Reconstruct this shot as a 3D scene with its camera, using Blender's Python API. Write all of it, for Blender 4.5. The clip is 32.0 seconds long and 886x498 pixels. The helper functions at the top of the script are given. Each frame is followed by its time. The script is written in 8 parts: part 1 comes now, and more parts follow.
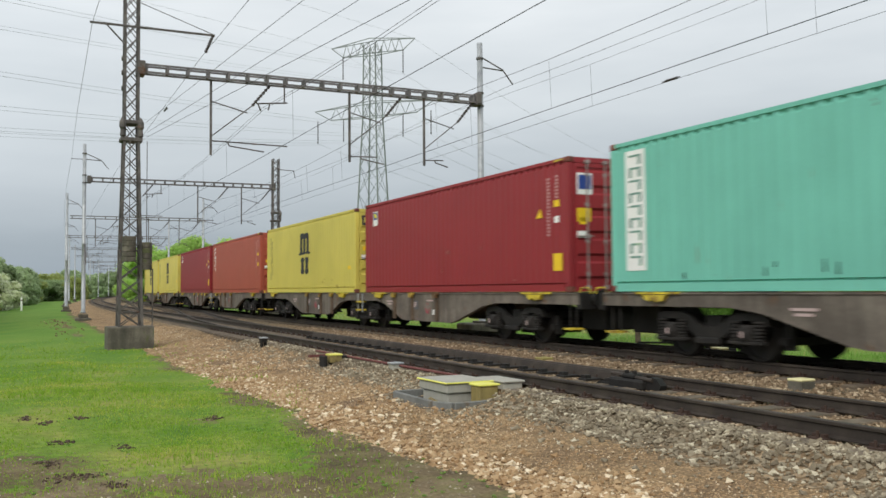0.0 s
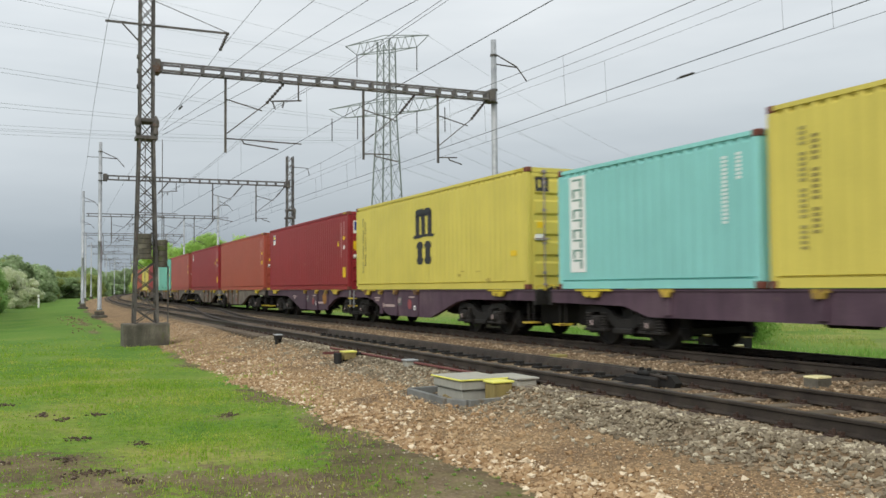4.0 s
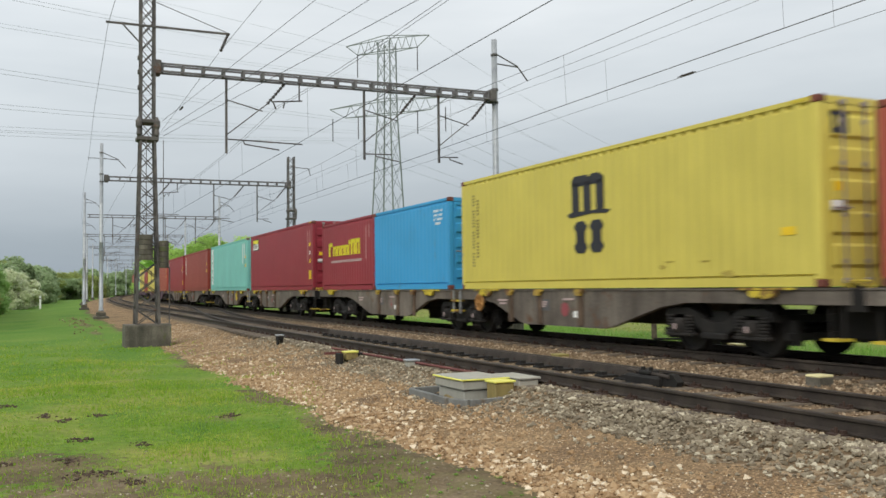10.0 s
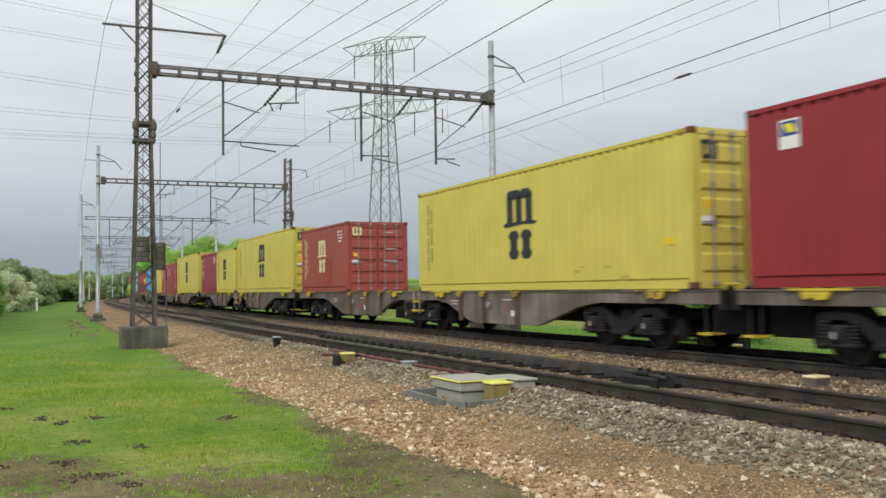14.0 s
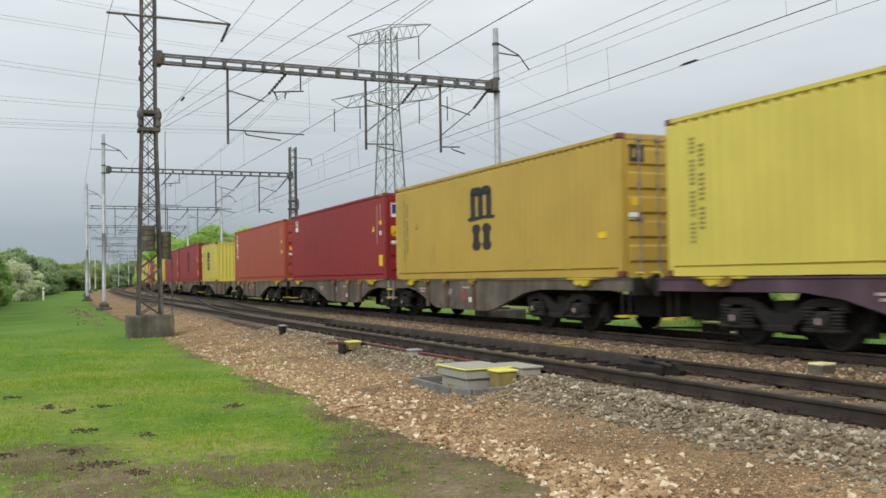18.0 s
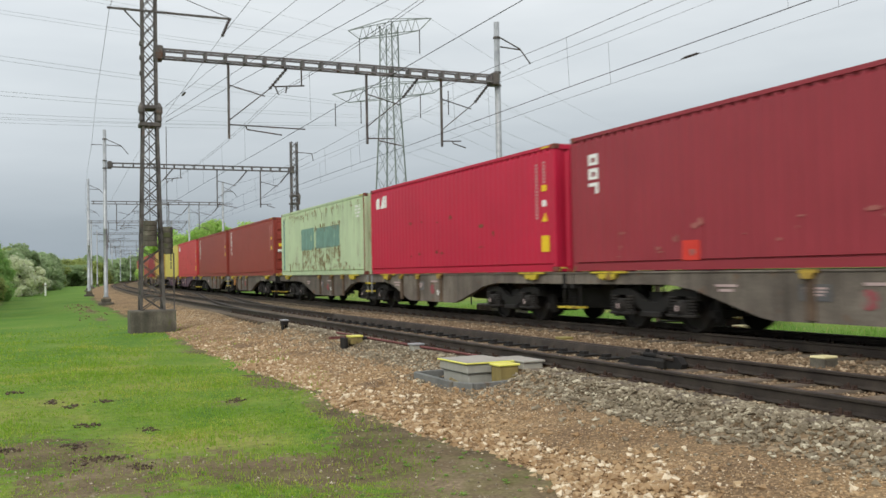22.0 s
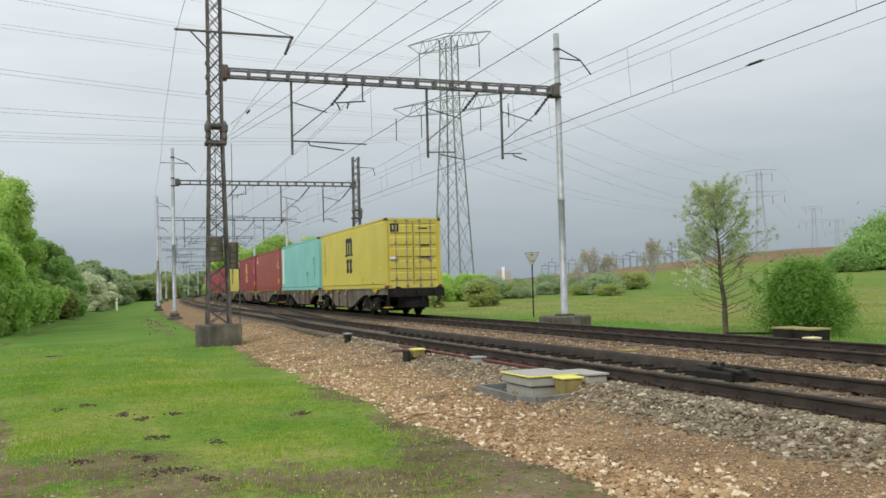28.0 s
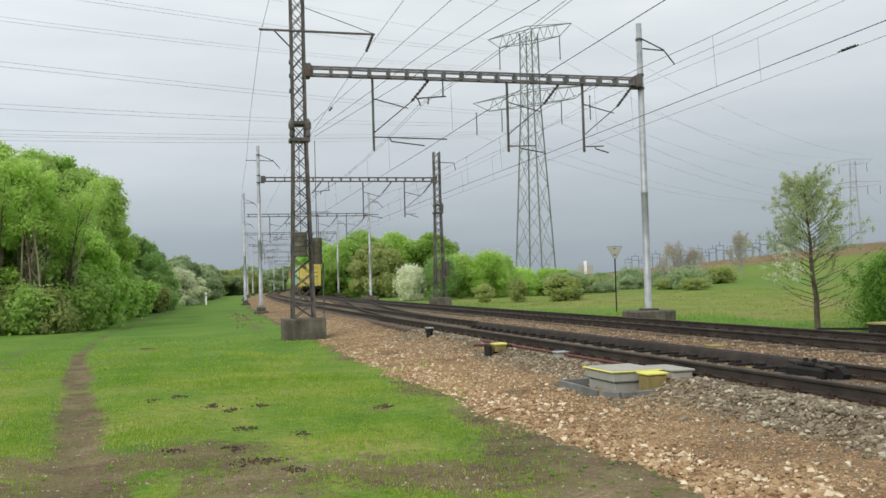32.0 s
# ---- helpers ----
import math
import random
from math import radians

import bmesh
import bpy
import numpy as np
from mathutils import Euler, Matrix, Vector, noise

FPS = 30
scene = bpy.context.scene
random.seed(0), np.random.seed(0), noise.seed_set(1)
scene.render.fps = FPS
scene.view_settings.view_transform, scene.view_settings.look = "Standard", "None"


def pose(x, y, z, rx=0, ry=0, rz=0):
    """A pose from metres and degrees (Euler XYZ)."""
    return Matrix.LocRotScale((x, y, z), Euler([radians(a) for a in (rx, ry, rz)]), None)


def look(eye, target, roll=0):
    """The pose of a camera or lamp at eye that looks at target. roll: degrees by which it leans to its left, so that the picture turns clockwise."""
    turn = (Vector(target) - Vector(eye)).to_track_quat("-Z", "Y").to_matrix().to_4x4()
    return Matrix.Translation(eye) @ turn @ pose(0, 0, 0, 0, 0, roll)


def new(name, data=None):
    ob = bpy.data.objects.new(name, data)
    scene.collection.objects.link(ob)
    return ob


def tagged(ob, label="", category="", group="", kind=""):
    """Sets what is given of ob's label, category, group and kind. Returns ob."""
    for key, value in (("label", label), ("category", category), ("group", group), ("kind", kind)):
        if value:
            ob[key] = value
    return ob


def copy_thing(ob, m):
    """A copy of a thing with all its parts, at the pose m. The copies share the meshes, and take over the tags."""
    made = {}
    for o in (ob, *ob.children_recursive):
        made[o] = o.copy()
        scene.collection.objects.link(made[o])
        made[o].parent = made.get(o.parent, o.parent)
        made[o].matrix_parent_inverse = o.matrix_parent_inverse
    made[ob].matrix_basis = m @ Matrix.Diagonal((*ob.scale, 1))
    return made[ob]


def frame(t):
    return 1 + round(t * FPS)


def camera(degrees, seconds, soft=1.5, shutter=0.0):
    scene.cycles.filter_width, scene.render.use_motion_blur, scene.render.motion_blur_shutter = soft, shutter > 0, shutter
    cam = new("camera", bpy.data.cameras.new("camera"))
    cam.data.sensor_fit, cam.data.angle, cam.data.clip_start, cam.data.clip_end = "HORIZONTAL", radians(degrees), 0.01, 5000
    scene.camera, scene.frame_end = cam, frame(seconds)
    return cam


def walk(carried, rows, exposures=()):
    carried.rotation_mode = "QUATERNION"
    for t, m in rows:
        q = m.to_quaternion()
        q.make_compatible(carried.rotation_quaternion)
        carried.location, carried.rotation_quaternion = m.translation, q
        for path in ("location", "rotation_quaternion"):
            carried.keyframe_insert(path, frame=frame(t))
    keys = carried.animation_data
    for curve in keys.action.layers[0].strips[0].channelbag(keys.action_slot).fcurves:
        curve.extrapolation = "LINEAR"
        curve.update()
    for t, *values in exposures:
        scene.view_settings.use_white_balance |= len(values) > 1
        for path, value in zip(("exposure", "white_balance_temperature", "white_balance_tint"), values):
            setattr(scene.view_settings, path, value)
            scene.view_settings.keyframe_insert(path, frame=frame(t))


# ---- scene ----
cam = camera(52.2, 32.0, soft=1.55, shutter=0.22)
EYE = (0.0, 0.0, 1.22)
# seconds, yaw, pitch, roll of the hand-held camera, which stands at one spot
TURNS = [
    (0, -26.257, 2.589, 0.447), (0.5, -26.481, 2.6, 0.415), (1, -26.523, 2.618, 0.38), (1.5, -26.457, 2.628, 0.403),
    (2, -26.413, 2.605, 0.447), (2.5, -26.257, 2.576, 0.401), (3, -26.136, 2.506, 0.241), (3.5, -25.737, 2.444, 0.346),
    (5.5, -24.937, 2.413, 0.623), (6, -24.895, 2.376, 0.745), (6.5, -25.149, 2.341, 0.862), (7, -25.409, 2.382, 0.869),
    (7.5, -25.427, 2.399, 0.777), (8, -25.401, 2.381, 0.625), (8.5, -25.359, 2.373, 0.522), (9, -25.329, 2.373, 0.468),
    (9.5, -25.335, 2.362, 0.537), (10, -25.281, 2.407, 0.671), (10.5, -25.284, 2.51, 0.564), (11, -25.279, 2.676, 0.408),
    (11.5, -25.251, 2.741, 0.477), (12, -25.275, 2.783, 0.412), (12.5, -25.385, 2.769, 0.729), (13, -25.471, 2.728, 0.935),
    (13.5, -25.54, 2.664, 0.86), (14, -25.46, 2.502, 0.768), (14.5, -25.38, 2.305, 0.693), (16.5, -25.143, 1.82, 1.011),
    (17, -25.145, 1.757, 0.973), (17.5, -25.134, 1.723, 0.954), (18, -25.13, 1.758, 0.913), (18.5, -25.095, 1.872, 0.833),
    (19, -25.068, 1.921, 0.72), (19.5, -25.03, 1.88, 0.837), (20, -25.022, 1.859, 0.817), (20.5, -25.055, 1.756, 0.825),
    (21, -25.04, 1.606, 0.913), (21.5, -25.031, 1.498, 1.046), (22, -25.03, 1.396, 1.081), (22.5, -25.01, 1.336, 1.054),
    (23, -24.991, 1.383, 0.882), (23.5, -24.979, 1.422, 0.784), (24, -24.934, 1.529, 0.775), (24.5, -24.927, 1.752, 0.76),
    (25, -24.942, 1.986, 0.724), (25.5, -24.909, 2.132, 0.684), (27.5, -23.185, 2.424, 1.154), (28, -21.123, 2.301, 1.489),
    (28.5, -19.437, 2.167, 1.399), (29, -18.318, 2.08, 1.341), (29.5, -17.425, 2.082, 1.222), (30, -16.622, 2.158, 1.099),
    (30.5, -16.022, 2.155, 1.144), (31, -15.821, 2.084, 1.286), (31.5, -15.944, 2.086, 1.457), (32, -15.984, 2.088, 1.581),
]
walk(cam, [(t, pose(*EYE, 90 + p, r, y)) for t, y, p, r in TURNS])

# ---- world and light: a heavy overcast sky ----
SUN_ELEVATION, SUN_TURN = radians(38), radians(226)
world = bpy.data.worlds.new("overcast_sky")
scene.world = world
world.use_nodes = True
wn, wl = world.node_tree.nodes, world.node_tree.links
wn.clear()
w_out, w_bg = wn.new("ShaderNodeOutputWorld"), wn.new("ShaderNodeBackground")
w_sky = wn.new("ShaderNodeTexSky")
w_sky.sky_type, w_sky.sun_disc = "NISHITA", False
w_sky.sun_elevation, w_sky.sun_rotation = SUN_ELEVATION, SUN_TURN
w_gain = wn.new("ShaderNodeMixRGB")
w_gain.blend_type, w_gain.inputs[0].default_value, w_gain.inputs[2].default_value = "MULTIPLY", 1.0, (0.07, 0.07, 0.07, 1)
w_co, w_sep, w_ramp = wn.new("ShaderNodeTexCoord"), wn.new("ShaderNodeSeparateXYZ"), wn.new("ShaderNodeValToRGB")
w_map, w_cloud, w_cramp = wn.new("ShaderNodeMapping"), wn.new("ShaderNodeTexNoise"), wn.new("ShaderNodeValToRGB")
w_map.inputs["Scale"].default_value = (1.6, 1.6, 9.0)
w_cloud.inputs["Scale"].default_value, w_cloud.inputs["Detail"].default_value, w_cloud.inputs["Roughness"].default_value = 1.5, 5.0, 0.5
ramp = w_ramp.color_ramp
ramp.elements[0].position, ramp.elements[0].color = 0.0, (0.25, 0.30, 0.35, 1)
ramp.elements[1].position, ramp.elements[1].color = 1.0, (0.72, 0.75, 0.78, 1)
for at, c in ((0.035, (0.275, 0.32, 0.365, 1)), (0.09, (0.38, 0.42, 0.455, 1)), (0.19, (0.525, 0.565, 0.59, 1)), (0.32, (0.68, 0.715, 0.735, 1))):
    ramp.elements.new(at).color = c
w_cramp.color_ramp.elements[0].position, w_cramp.color_ramp.elements[0].color = 0.3, (0.88, 0.89, 0.9, 1)
w_cramp.color_ramp.elements[1].position, w_cramp.color_ramp.elements[1].color = 0.7, (1.09, 1.08, 1.07, 1)
w_mul, w_mix = wn.new("ShaderNodeMixRGB"), wn.new("ShaderNodeMixRGB")
w_mul.blend_type, w_mul.inputs[0].default_value = "MULTIPLY", 1.0
w_mix.inputs[0].default_value = 0.93
wl.new(w_co.outputs["Generated"], w_sep.inputs[0])
wl.new(w_sep.outputs["Z"], w_ramp.inputs[0])
wl.new(w_co.outputs["Generated"], w_map.inputs[0])
wl.new(w_map.outputs[0], w_cloud.inputs["Vector"])
wl.new(w_cloud.outputs["Fac"], w_cramp.inputs[0])
w_side, w_lit = wn.new("ShaderNodeMapRange"), wn.new("ShaderNodeMixRGB")
w_side.interpolation_type = "SMOOTHSTEP"
w_side.inputs["From Min"].default_value, w_side.inputs["From Max"].default_value = -0.35, 0.3
w_side.inputs["To Min"].default_value, w_side.inputs["To Max"].default_value = 1.22, 1.0
w_lit.blend_type, w_lit.inputs[0].default_value = "MULTIPLY", 1.0
wl.new(w_sep.outputs["X"], w_side.inputs["Value"])
wl.new(w_ramp.outputs[0], w_lit.inputs[1])
wl.new(w_side.outputs[0], w_lit.inputs[2])
wl.new(w_lit.outputs[0], w_mul.inputs[1])
wl.new(w_cramp.outputs[0], w_mul.inputs[2])
wl.new(w_sky.outputs[0], w_gain.inputs[1])
wl.new(w_gain.outputs[0], w_mix.inputs[1])
wl.new(w_mul.outputs[0], w_mix.inputs[2])
wl.new(w_mix.outputs[0], w_bg.inputs["Color"])
wl.new(w_bg.outputs[0], w_out.inputs["Surface"])
w_bg.inputs["Strength"].default_value = 1.0
sun = new("sun", bpy.data.lights.new("sun", "SUN"))
sun.data.energy, sun.data.angle, sun.data.color = 1.2, radians(25), (1.0, 0.95, 0.87)
sun.matrix_world = look((-42, -40, 46), (0, 0, 0))
scene.view_settings.exposure = 0.35


# ---- materials ----
def srgb(r, g, b):
    return tuple(c / 255 / 12.92 if c / 255 <= 0.04045 else ((c / 255 + 0.055) / 1.055) ** 2.4 for c in (r, g, b)) + (1.0,)


def material(name, colours, scale=3.0, rough=0.7, metal=0.0, bump=0.15, fine=40.0, island=0.0, spread=0.0, stretch=(1, 1, 1), spots=None, spot_at=0.66, streaks=0.0, spec=0.5):
    """colours: two to four tones that a coarse and a fine noise run through. spots: a second colour (rust, dirt) where a noise is high."""
    m = bpy.data.materials.new(name)
    m.use_nodes = True
    n, l = m.node_tree.nodes, m.node_tree.links
    b = n["Principled BSDF"]
    co, mp = n.new("ShaderNodeTexCoord"), n.new("ShaderNodeMapping")
    mp.inputs["Scale"].default_value = stretch
    l.new(co.outputs["Object"], mp.inputs[0])
    info = n.new("ShaderNodeObjectInfo")
    off = n.new("ShaderNodeVectorMath")
    off.operation = "MULTIPLY_ADD"
    l.new(info.outputs["Random"], off.inputs[0])
    off.inputs[1].default_value = (37.0, 19.0, 53.0)
    l.new(mp.outputs[0], off.inputs[2])
    big, small = n.new("ShaderNodeTexNoise"), n.new("ShaderNodeTexNoise")
    big.inputs["Scale"].default_value, big.inputs["Detail"].default_value = scale, 6.0
    small.inputs["Scale"].default_value, small.inputs["Detail"].default_value = fine, 3.0
    l.new(off.outputs[0], big.inputs["Vector"])
    l.new(off.outputs[0], small.inputs["Vector"])
    add = n.new("ShaderNodeMath")
    add.operation = "MULTIPLY_ADD"
    add.inputs[1].default_value = 0.35
    l.new(small.outputs["Fac"], add.inputs[0])
    l.new(big.outputs["Fac"], add.inputs[2])
    fac = add.outputs[0]
    if island:
        geo = n.new("ShaderNodeNewGeometry")
        mixi = n.new("ShaderNodeMath")
        mixi.operation = "MULTIPLY_ADD"
        mixi.inputs[1].default_value = island
        l.new(geo.outputs["Random Per Island"], mixi.inputs[0])
        l.new(fac, mixi.inputs[2])
        sub = n.new("ShaderNodeMath")
        sub.operation = "SUBTRACT"
        sub.inputs[1].default_value = island / 2
        l.new(mixi.outputs[0], sub.inputs[0])
        fac = sub.outputs[0]
    rp = n.new("ShaderNodeValToRGB")
    k = len(colours)
    lo, hi = (0.42, 0.95) if not island else (0.67 - 0.26 - island / 2, 0.67 + 0.26 + island / 2)
    rp.color_ramp.elements[0].position, rp.color_ramp.elements[0].color = max(0, lo), colours[0]
    rp.color_ramp.elements[1].position, rp.color_ramp.elements[1].color = min(1, hi), colours[-1]
    for i in range(1, k - 1):
        rp.color_ramp.elements.new(lo + (hi - lo) * i / (k - 1)).color = colours[i]
    l.new(fac, rp.inputs[0])
    col = rp.outputs[0]
    if streaks:
        sm, sn, sr, sx = n.new("ShaderNodeMapping"), n.new("ShaderNodeTexNoise"), n.new("ShaderNodeValToRGB"), n.new("ShaderNodeMixRGB")
        sm.inputs["Scale"].default_value = (5.0, 5.0, 0.35)
        l.new(off.outputs[0], sm.inputs[0])
        l.new(sm.outputs[0], sn.inputs["Vector"])
        sn.inputs["Scale"].default_value, sn.inputs["Detail"].default_value = 1.6, 4.0
        sr.color_ramp.elements[0].position, sr.color_ramp.elements[0].color = 0.38, (1 - streaks,) * 3 + (1,)
        sr.color_ramp.elements[1].position = 0.62
        l.new(sn.outputs["Fac"], sr.inputs[0])
        sx.blend_type, sx.inputs[0].default_value = "MULTIPLY", 1.0
        l.new(col, sx.inputs[1])
        l.new(sr.outputs[0], sx.inputs[2])
        col = sx.outputs[0]
    if spots:
        pn, pr, px = n.new("ShaderNodeTexNoise"), n.new("ShaderNodeValToRGB"), n.new("ShaderNodeMixRGB")
        pn.inputs["Scale"].default_value, pn.inputs["Detail"].default_value, pn.inputs["Roughness"].default_value = 2.3, 9.0, 0.62
        l.new(off.outputs[0], pn.inputs["Vector"])
        pr.color_ramp.elements[0].position, pr.color_ramp.elements[0].color = spot_at, (0, 0, 0, 1)
        pr.color_ramp.elements[1].position = min(1.0, spot_at + 0.07)
        l.new(pn.outputs["Fac"], pr.inputs[0])
        l.new(pr.outputs[0], px.inputs[0])
        l.new(col, px.inputs[1])
        px.inputs[2].default_value = spots
        col = px.outputs[0]
    if spread:
        hs = n.new("ShaderNodeHueSaturation")
        mr = n.new("ShaderNodeMapRange")
        mr.inputs["To Min"].default_value, mr.inputs["To Max"].default_value = 1 - spread, 1 + spread
        l.new(info.outputs["Random"], mr.inputs["Value"])
        l.new(mr.outputs[0], hs.inputs["Value"])
        l.new(col, hs.inputs["Color"])
        col = hs.outputs[0]
    l.new(col, b.inputs["Base Color"])
    b.inputs["Roughness"].default_value, b.inputs["Metallic"].default_value = rough, metal
    b.inputs["Specular IOR Level"].default_value = spec
    if bump:
        bp = n.new("ShaderNodeBump")
        bp.inputs["Strength"].default_value, bp.inputs["Distance"].default_value = bump, 0.02
        l.new(add.outputs[0], bp.inputs["Height"])
        l.new(bp.outputs[0], b.inputs["Normal"])
    return m


def tones(r, g, b, d=0.18):
    c = srgb(r, g, b)
    return [tuple(max(0, x * (1 - d)) for x in c[:3]) + (1,), c, tuple(min(1, x * (1 + d)) for x in c[:3]) + (1,)]


RUST = srgb(104, 62, 40)


def paint(name, r, g, b, rust=0.70, streaks=0.035, rough=0.5):
    return material(name, tones(r, g, b, 0.09), 0.8, rough, 0.0, 0.05, 25.0, spread=0.04, spots=RUST, spot_at=rust, streaks=streaks, spec=0.35)


PAINT = {
    "darkred": paint("dark_red_paint", 147, 47, 52),
    "brickred": paint("brick_red_paint", 150, 66, 56),
    "orange": paint("orange_red_paint", 170, 84, 66),
    "brown": paint("red_brown_paint", 164, 82, 73, 0.70),
    "wine": paint("wine_red_paint", 150, 54, 64),
    "red": paint("bright_red_paint", 198, 66, 66, 0.67),
    "crimson": paint("crimson_paint", 192, 34, 66),
    "yellow": paint("yellow_paint", 212, 197, 94, 0.72),
    "mustard": paint("mustard_paint", 190, 160, 76, 0.70),
    "teal": paint("teal_paint", 118, 194, 174, 0.70),
    "seagreen": paint("sea_green_paint", 128, 198, 188, 0.70),
    "aqua": paint("pale_aqua_paint", 142, 208, 202, 0.72),
    "blue": paint("sky_blue_paint", 66, 160, 214, 0.70),
    "pale": paint("pale_green_paint", 198, 216, 176, 0.70, 0.12),
    "white": paint("off_white_paint", 214, 214, 206, 0.66),
}
WHITE = material("white_marking", tones(238, 238, 234, 0.06), 2, 0.6, bump=0)
CREAM = material("cream_marking", tones(232, 222, 170, 0.08), 2, 0.6, bump=0)
SAND = material("sand_yellow_marking", tones(222, 188, 96, 0.08), 2, 0.6, bump=0)
BLACK = material("black_marking", tones(44, 44, 52, 0.1), 2, 0.6, bump=0)
STICKER = material("yellow_sticker", tones(238, 200, 36, 0.1), 2, 0.5, bump=0)
BLUE = material("blue_marking", tones(40, 66, 140, 0.1), 2, 0.5, bump=0)
LEMON = material("lemon_marking", tones(236, 224, 40, 0.1), 2, 0.5, bump=0)
FADED = material("faded_grey_patch", tones(124, 162, 148, 0.16), 3, 0.7, bump=0, spots=srgb(172, 196, 160), spot_at=0.6, streaks=0.2)
PALEMARK = material("pale_worn_marking", tones(186, 164, 160, 0.1), 2, 0.7, bump=0)
PINKMARK = material("worn_pinkish_marking", tones(196, 148, 146, 0.12), 2, 0.7, bump=0)


def rust_runs(m, near, far, seed=0.0):
    """Rust that starts in ragged blots and runs down the steel, laid over a paint."""
    n, l = m.node_tree.nodes, m.node_tree.links
    b = n["Principled BSDF"]
    src = b.inputs["Base Color"].links[0].from_socket
    co, mp, run, blot = n.new("ShaderNodeTexCoord"), n.new("ShaderNodeMapping"), n.new("ShaderNodeTexNoise"), n.new("ShaderNodeTexNoise")
    mp.inputs["Scale"].default_value, mp.inputs["Location"].default_value = (1.0, 6.0, 0.55), (seed, seed, 0)
    l.new(co.outputs["Object"], mp.inputs[0])
    l.new(mp.outputs[0], run.inputs["Vector"])
    l.new(co.outputs["Object"], blot.inputs["Vector"])
    run.inputs["Scale"].default_value, run.inputs["Detail"].default_value, run.inputs["Roughness"].default_value = 1.7, 6.0, 0.6
    blot.inputs["Scale"].default_value, blot.inputs["Detail"].default_value, blot.inputs["Roughness"].default_value = 0.8, 10.0, 0.66
    mul, rp, mx = n.new("ShaderNodeMath"), n.new("ShaderNodeMapRange"), n.new("ShaderNodeMixRGB")
    mul.operation = "MULTIPLY"
    l.new(run.outputs["Fac"], mul.inputs[0])
    l.new(blot.outputs["Fac"], mul.inputs[1])
    rp.inputs["From Min"].default_value, rp.inputs["From Max"].default_value = near, far
    rp.inputs["To Max"].default_value = 0.85
    l.new(mul.outputs[0], rp.inputs["Value"])
    l.new(rp.outputs[0], mx.inputs[0])
    l.new(src, mx.inputs[1])
    mx.inputs[2].default_value = srgb(122, 88, 52)
    l.new(mx.outputs[0], b.inputs["Base Color"])


rust_runs(PAINT["pale"], 0.30, 0.44)
rust_runs(PAINT["blue"], 0.34, 0.46, 3.0)
rust_runs(PAINT["teal"], 0.36, 0.50, 5.0)
rust_runs(PAINT["mustard"], 0.34, 0.50, 8.0)
rust_runs(PAINT["brown"], 0.36, 0.52, 11.0)
rust_runs(PAINT["orange"], 0.335, 0.50, 14.0)
GREY_FRAME = material("dusty_grey_wagon_paint", [srgb(84, 76, 68), srgb(111, 102, 92), srgb(143, 134, 121)], 1.1, 0.8, 0, 0.12, 22, spots=srgb(104, 78, 58), spot_at=0.6, streaks=0.3, spread=0.14)
PURPLE_FRAME = material("dusty_purple_wagon_paint", [srgb(70, 51, 64), srgb(86, 65, 78), srgb(106, 87, 95)], 1.2, 0.8, 0, 0.15, 30, spots=srgb(96, 80, 76), spot_at=0.64, streaks=0.2)
GRIME = material("oily_black_grime", [srgb(18, 16, 15), srgb(28, 26, 23), srgb(42, 38, 34)], 3.0, 0.85, 0.1, 0.3, 30)
DUSTY = material("dusty_brake_iron", [srgb(26, 24, 22), srgb(38, 35, 32), srgb(58, 53, 48)], 5.0, 0.85, 0.1, 0.3, 40)
FAINT = material("faint_olive_marking", tones(150, 140, 84, 0.12), 3, 0.7, bump=0)
DARKFAINT = material("worn_dark_marking", tones(134, 122, 72, 0.12), 3, 0.7, bump=0)
RUSTY = material("orange_rust_stain", [srgb(104, 78, 50), srgb(132, 104, 66), srgb(158, 138, 94)], 6, 0.9, 0, 0.1)
REPAINT = material("fresh_brown_red_paint", tones(160, 58, 52, 0.1), 2, 0.5, bump=0.03)
CASTING = material("rusty_corner_casting", [srgb(84, 50, 42), srgb(116, 66, 54), srgb(142, 88, 68)], 5, 0.8, 0.1, 0.15)
STAIN = material("brown_rust_stain", [srgb(104, 62, 44), srgb(128, 82, 56), srgb(140, 100, 70)], 6, 0.9, 0, 0.1)
OLIVE = material("olive_dirt_stain", [srgb(168, 150, 70), srgb(182, 164, 78), srgb(192, 174, 84)], 6, 0.9, 0, 0.05)
DULLRED = material("dull_pink_scrape", [srgb(150, 84, 80), srgb(164, 98, 92), srgb(176, 112, 104)], 6, 0.9, 0, 0.05)
REDPATCH = material("fresh_red_patch", tones(214, 58, 46, 0.06), 3, 0.6, bump=0)
GHOST = material("faded_red_stencil", tones(146, 74, 78, 0.12), 3, 0.8, bump=0, spots=srgb(122, 112, 102), spot_at=0.48)
PANEL = material("blue_grey_panel_paint", [srgb(84, 84, 86), srgb(102, 101, 101), srgb(118, 115, 110)], 2.0, 0.7, 0, 0.1, streaks=0.2)
TREAD = material("worn_wheel_steel", [srgb(28, 26, 24), srgb(40, 36, 33)], 4.0, 0.65, 0.3, 0.1)
YELLOW_IRON = material("worn_yellow_iron", tones(204, 182, 56, 0.16), 4, 0.65, 0, 0.1, spots=srgb(120, 86, 50), spot_at=0.52)
BARS = material("dusty_galvanised_bar", [srgb(126, 116, 112), srgb(148, 138, 134), srgb(170, 161, 157)], 4, 0.6, 0.1, 0.1)
ORANGE_IRON = material("rusty_orange_iron", tones(176, 128, 70, 0.16), 4, 0.7, 0, 0.1, spots=srgb(110, 78, 50), spot_at=0.55)
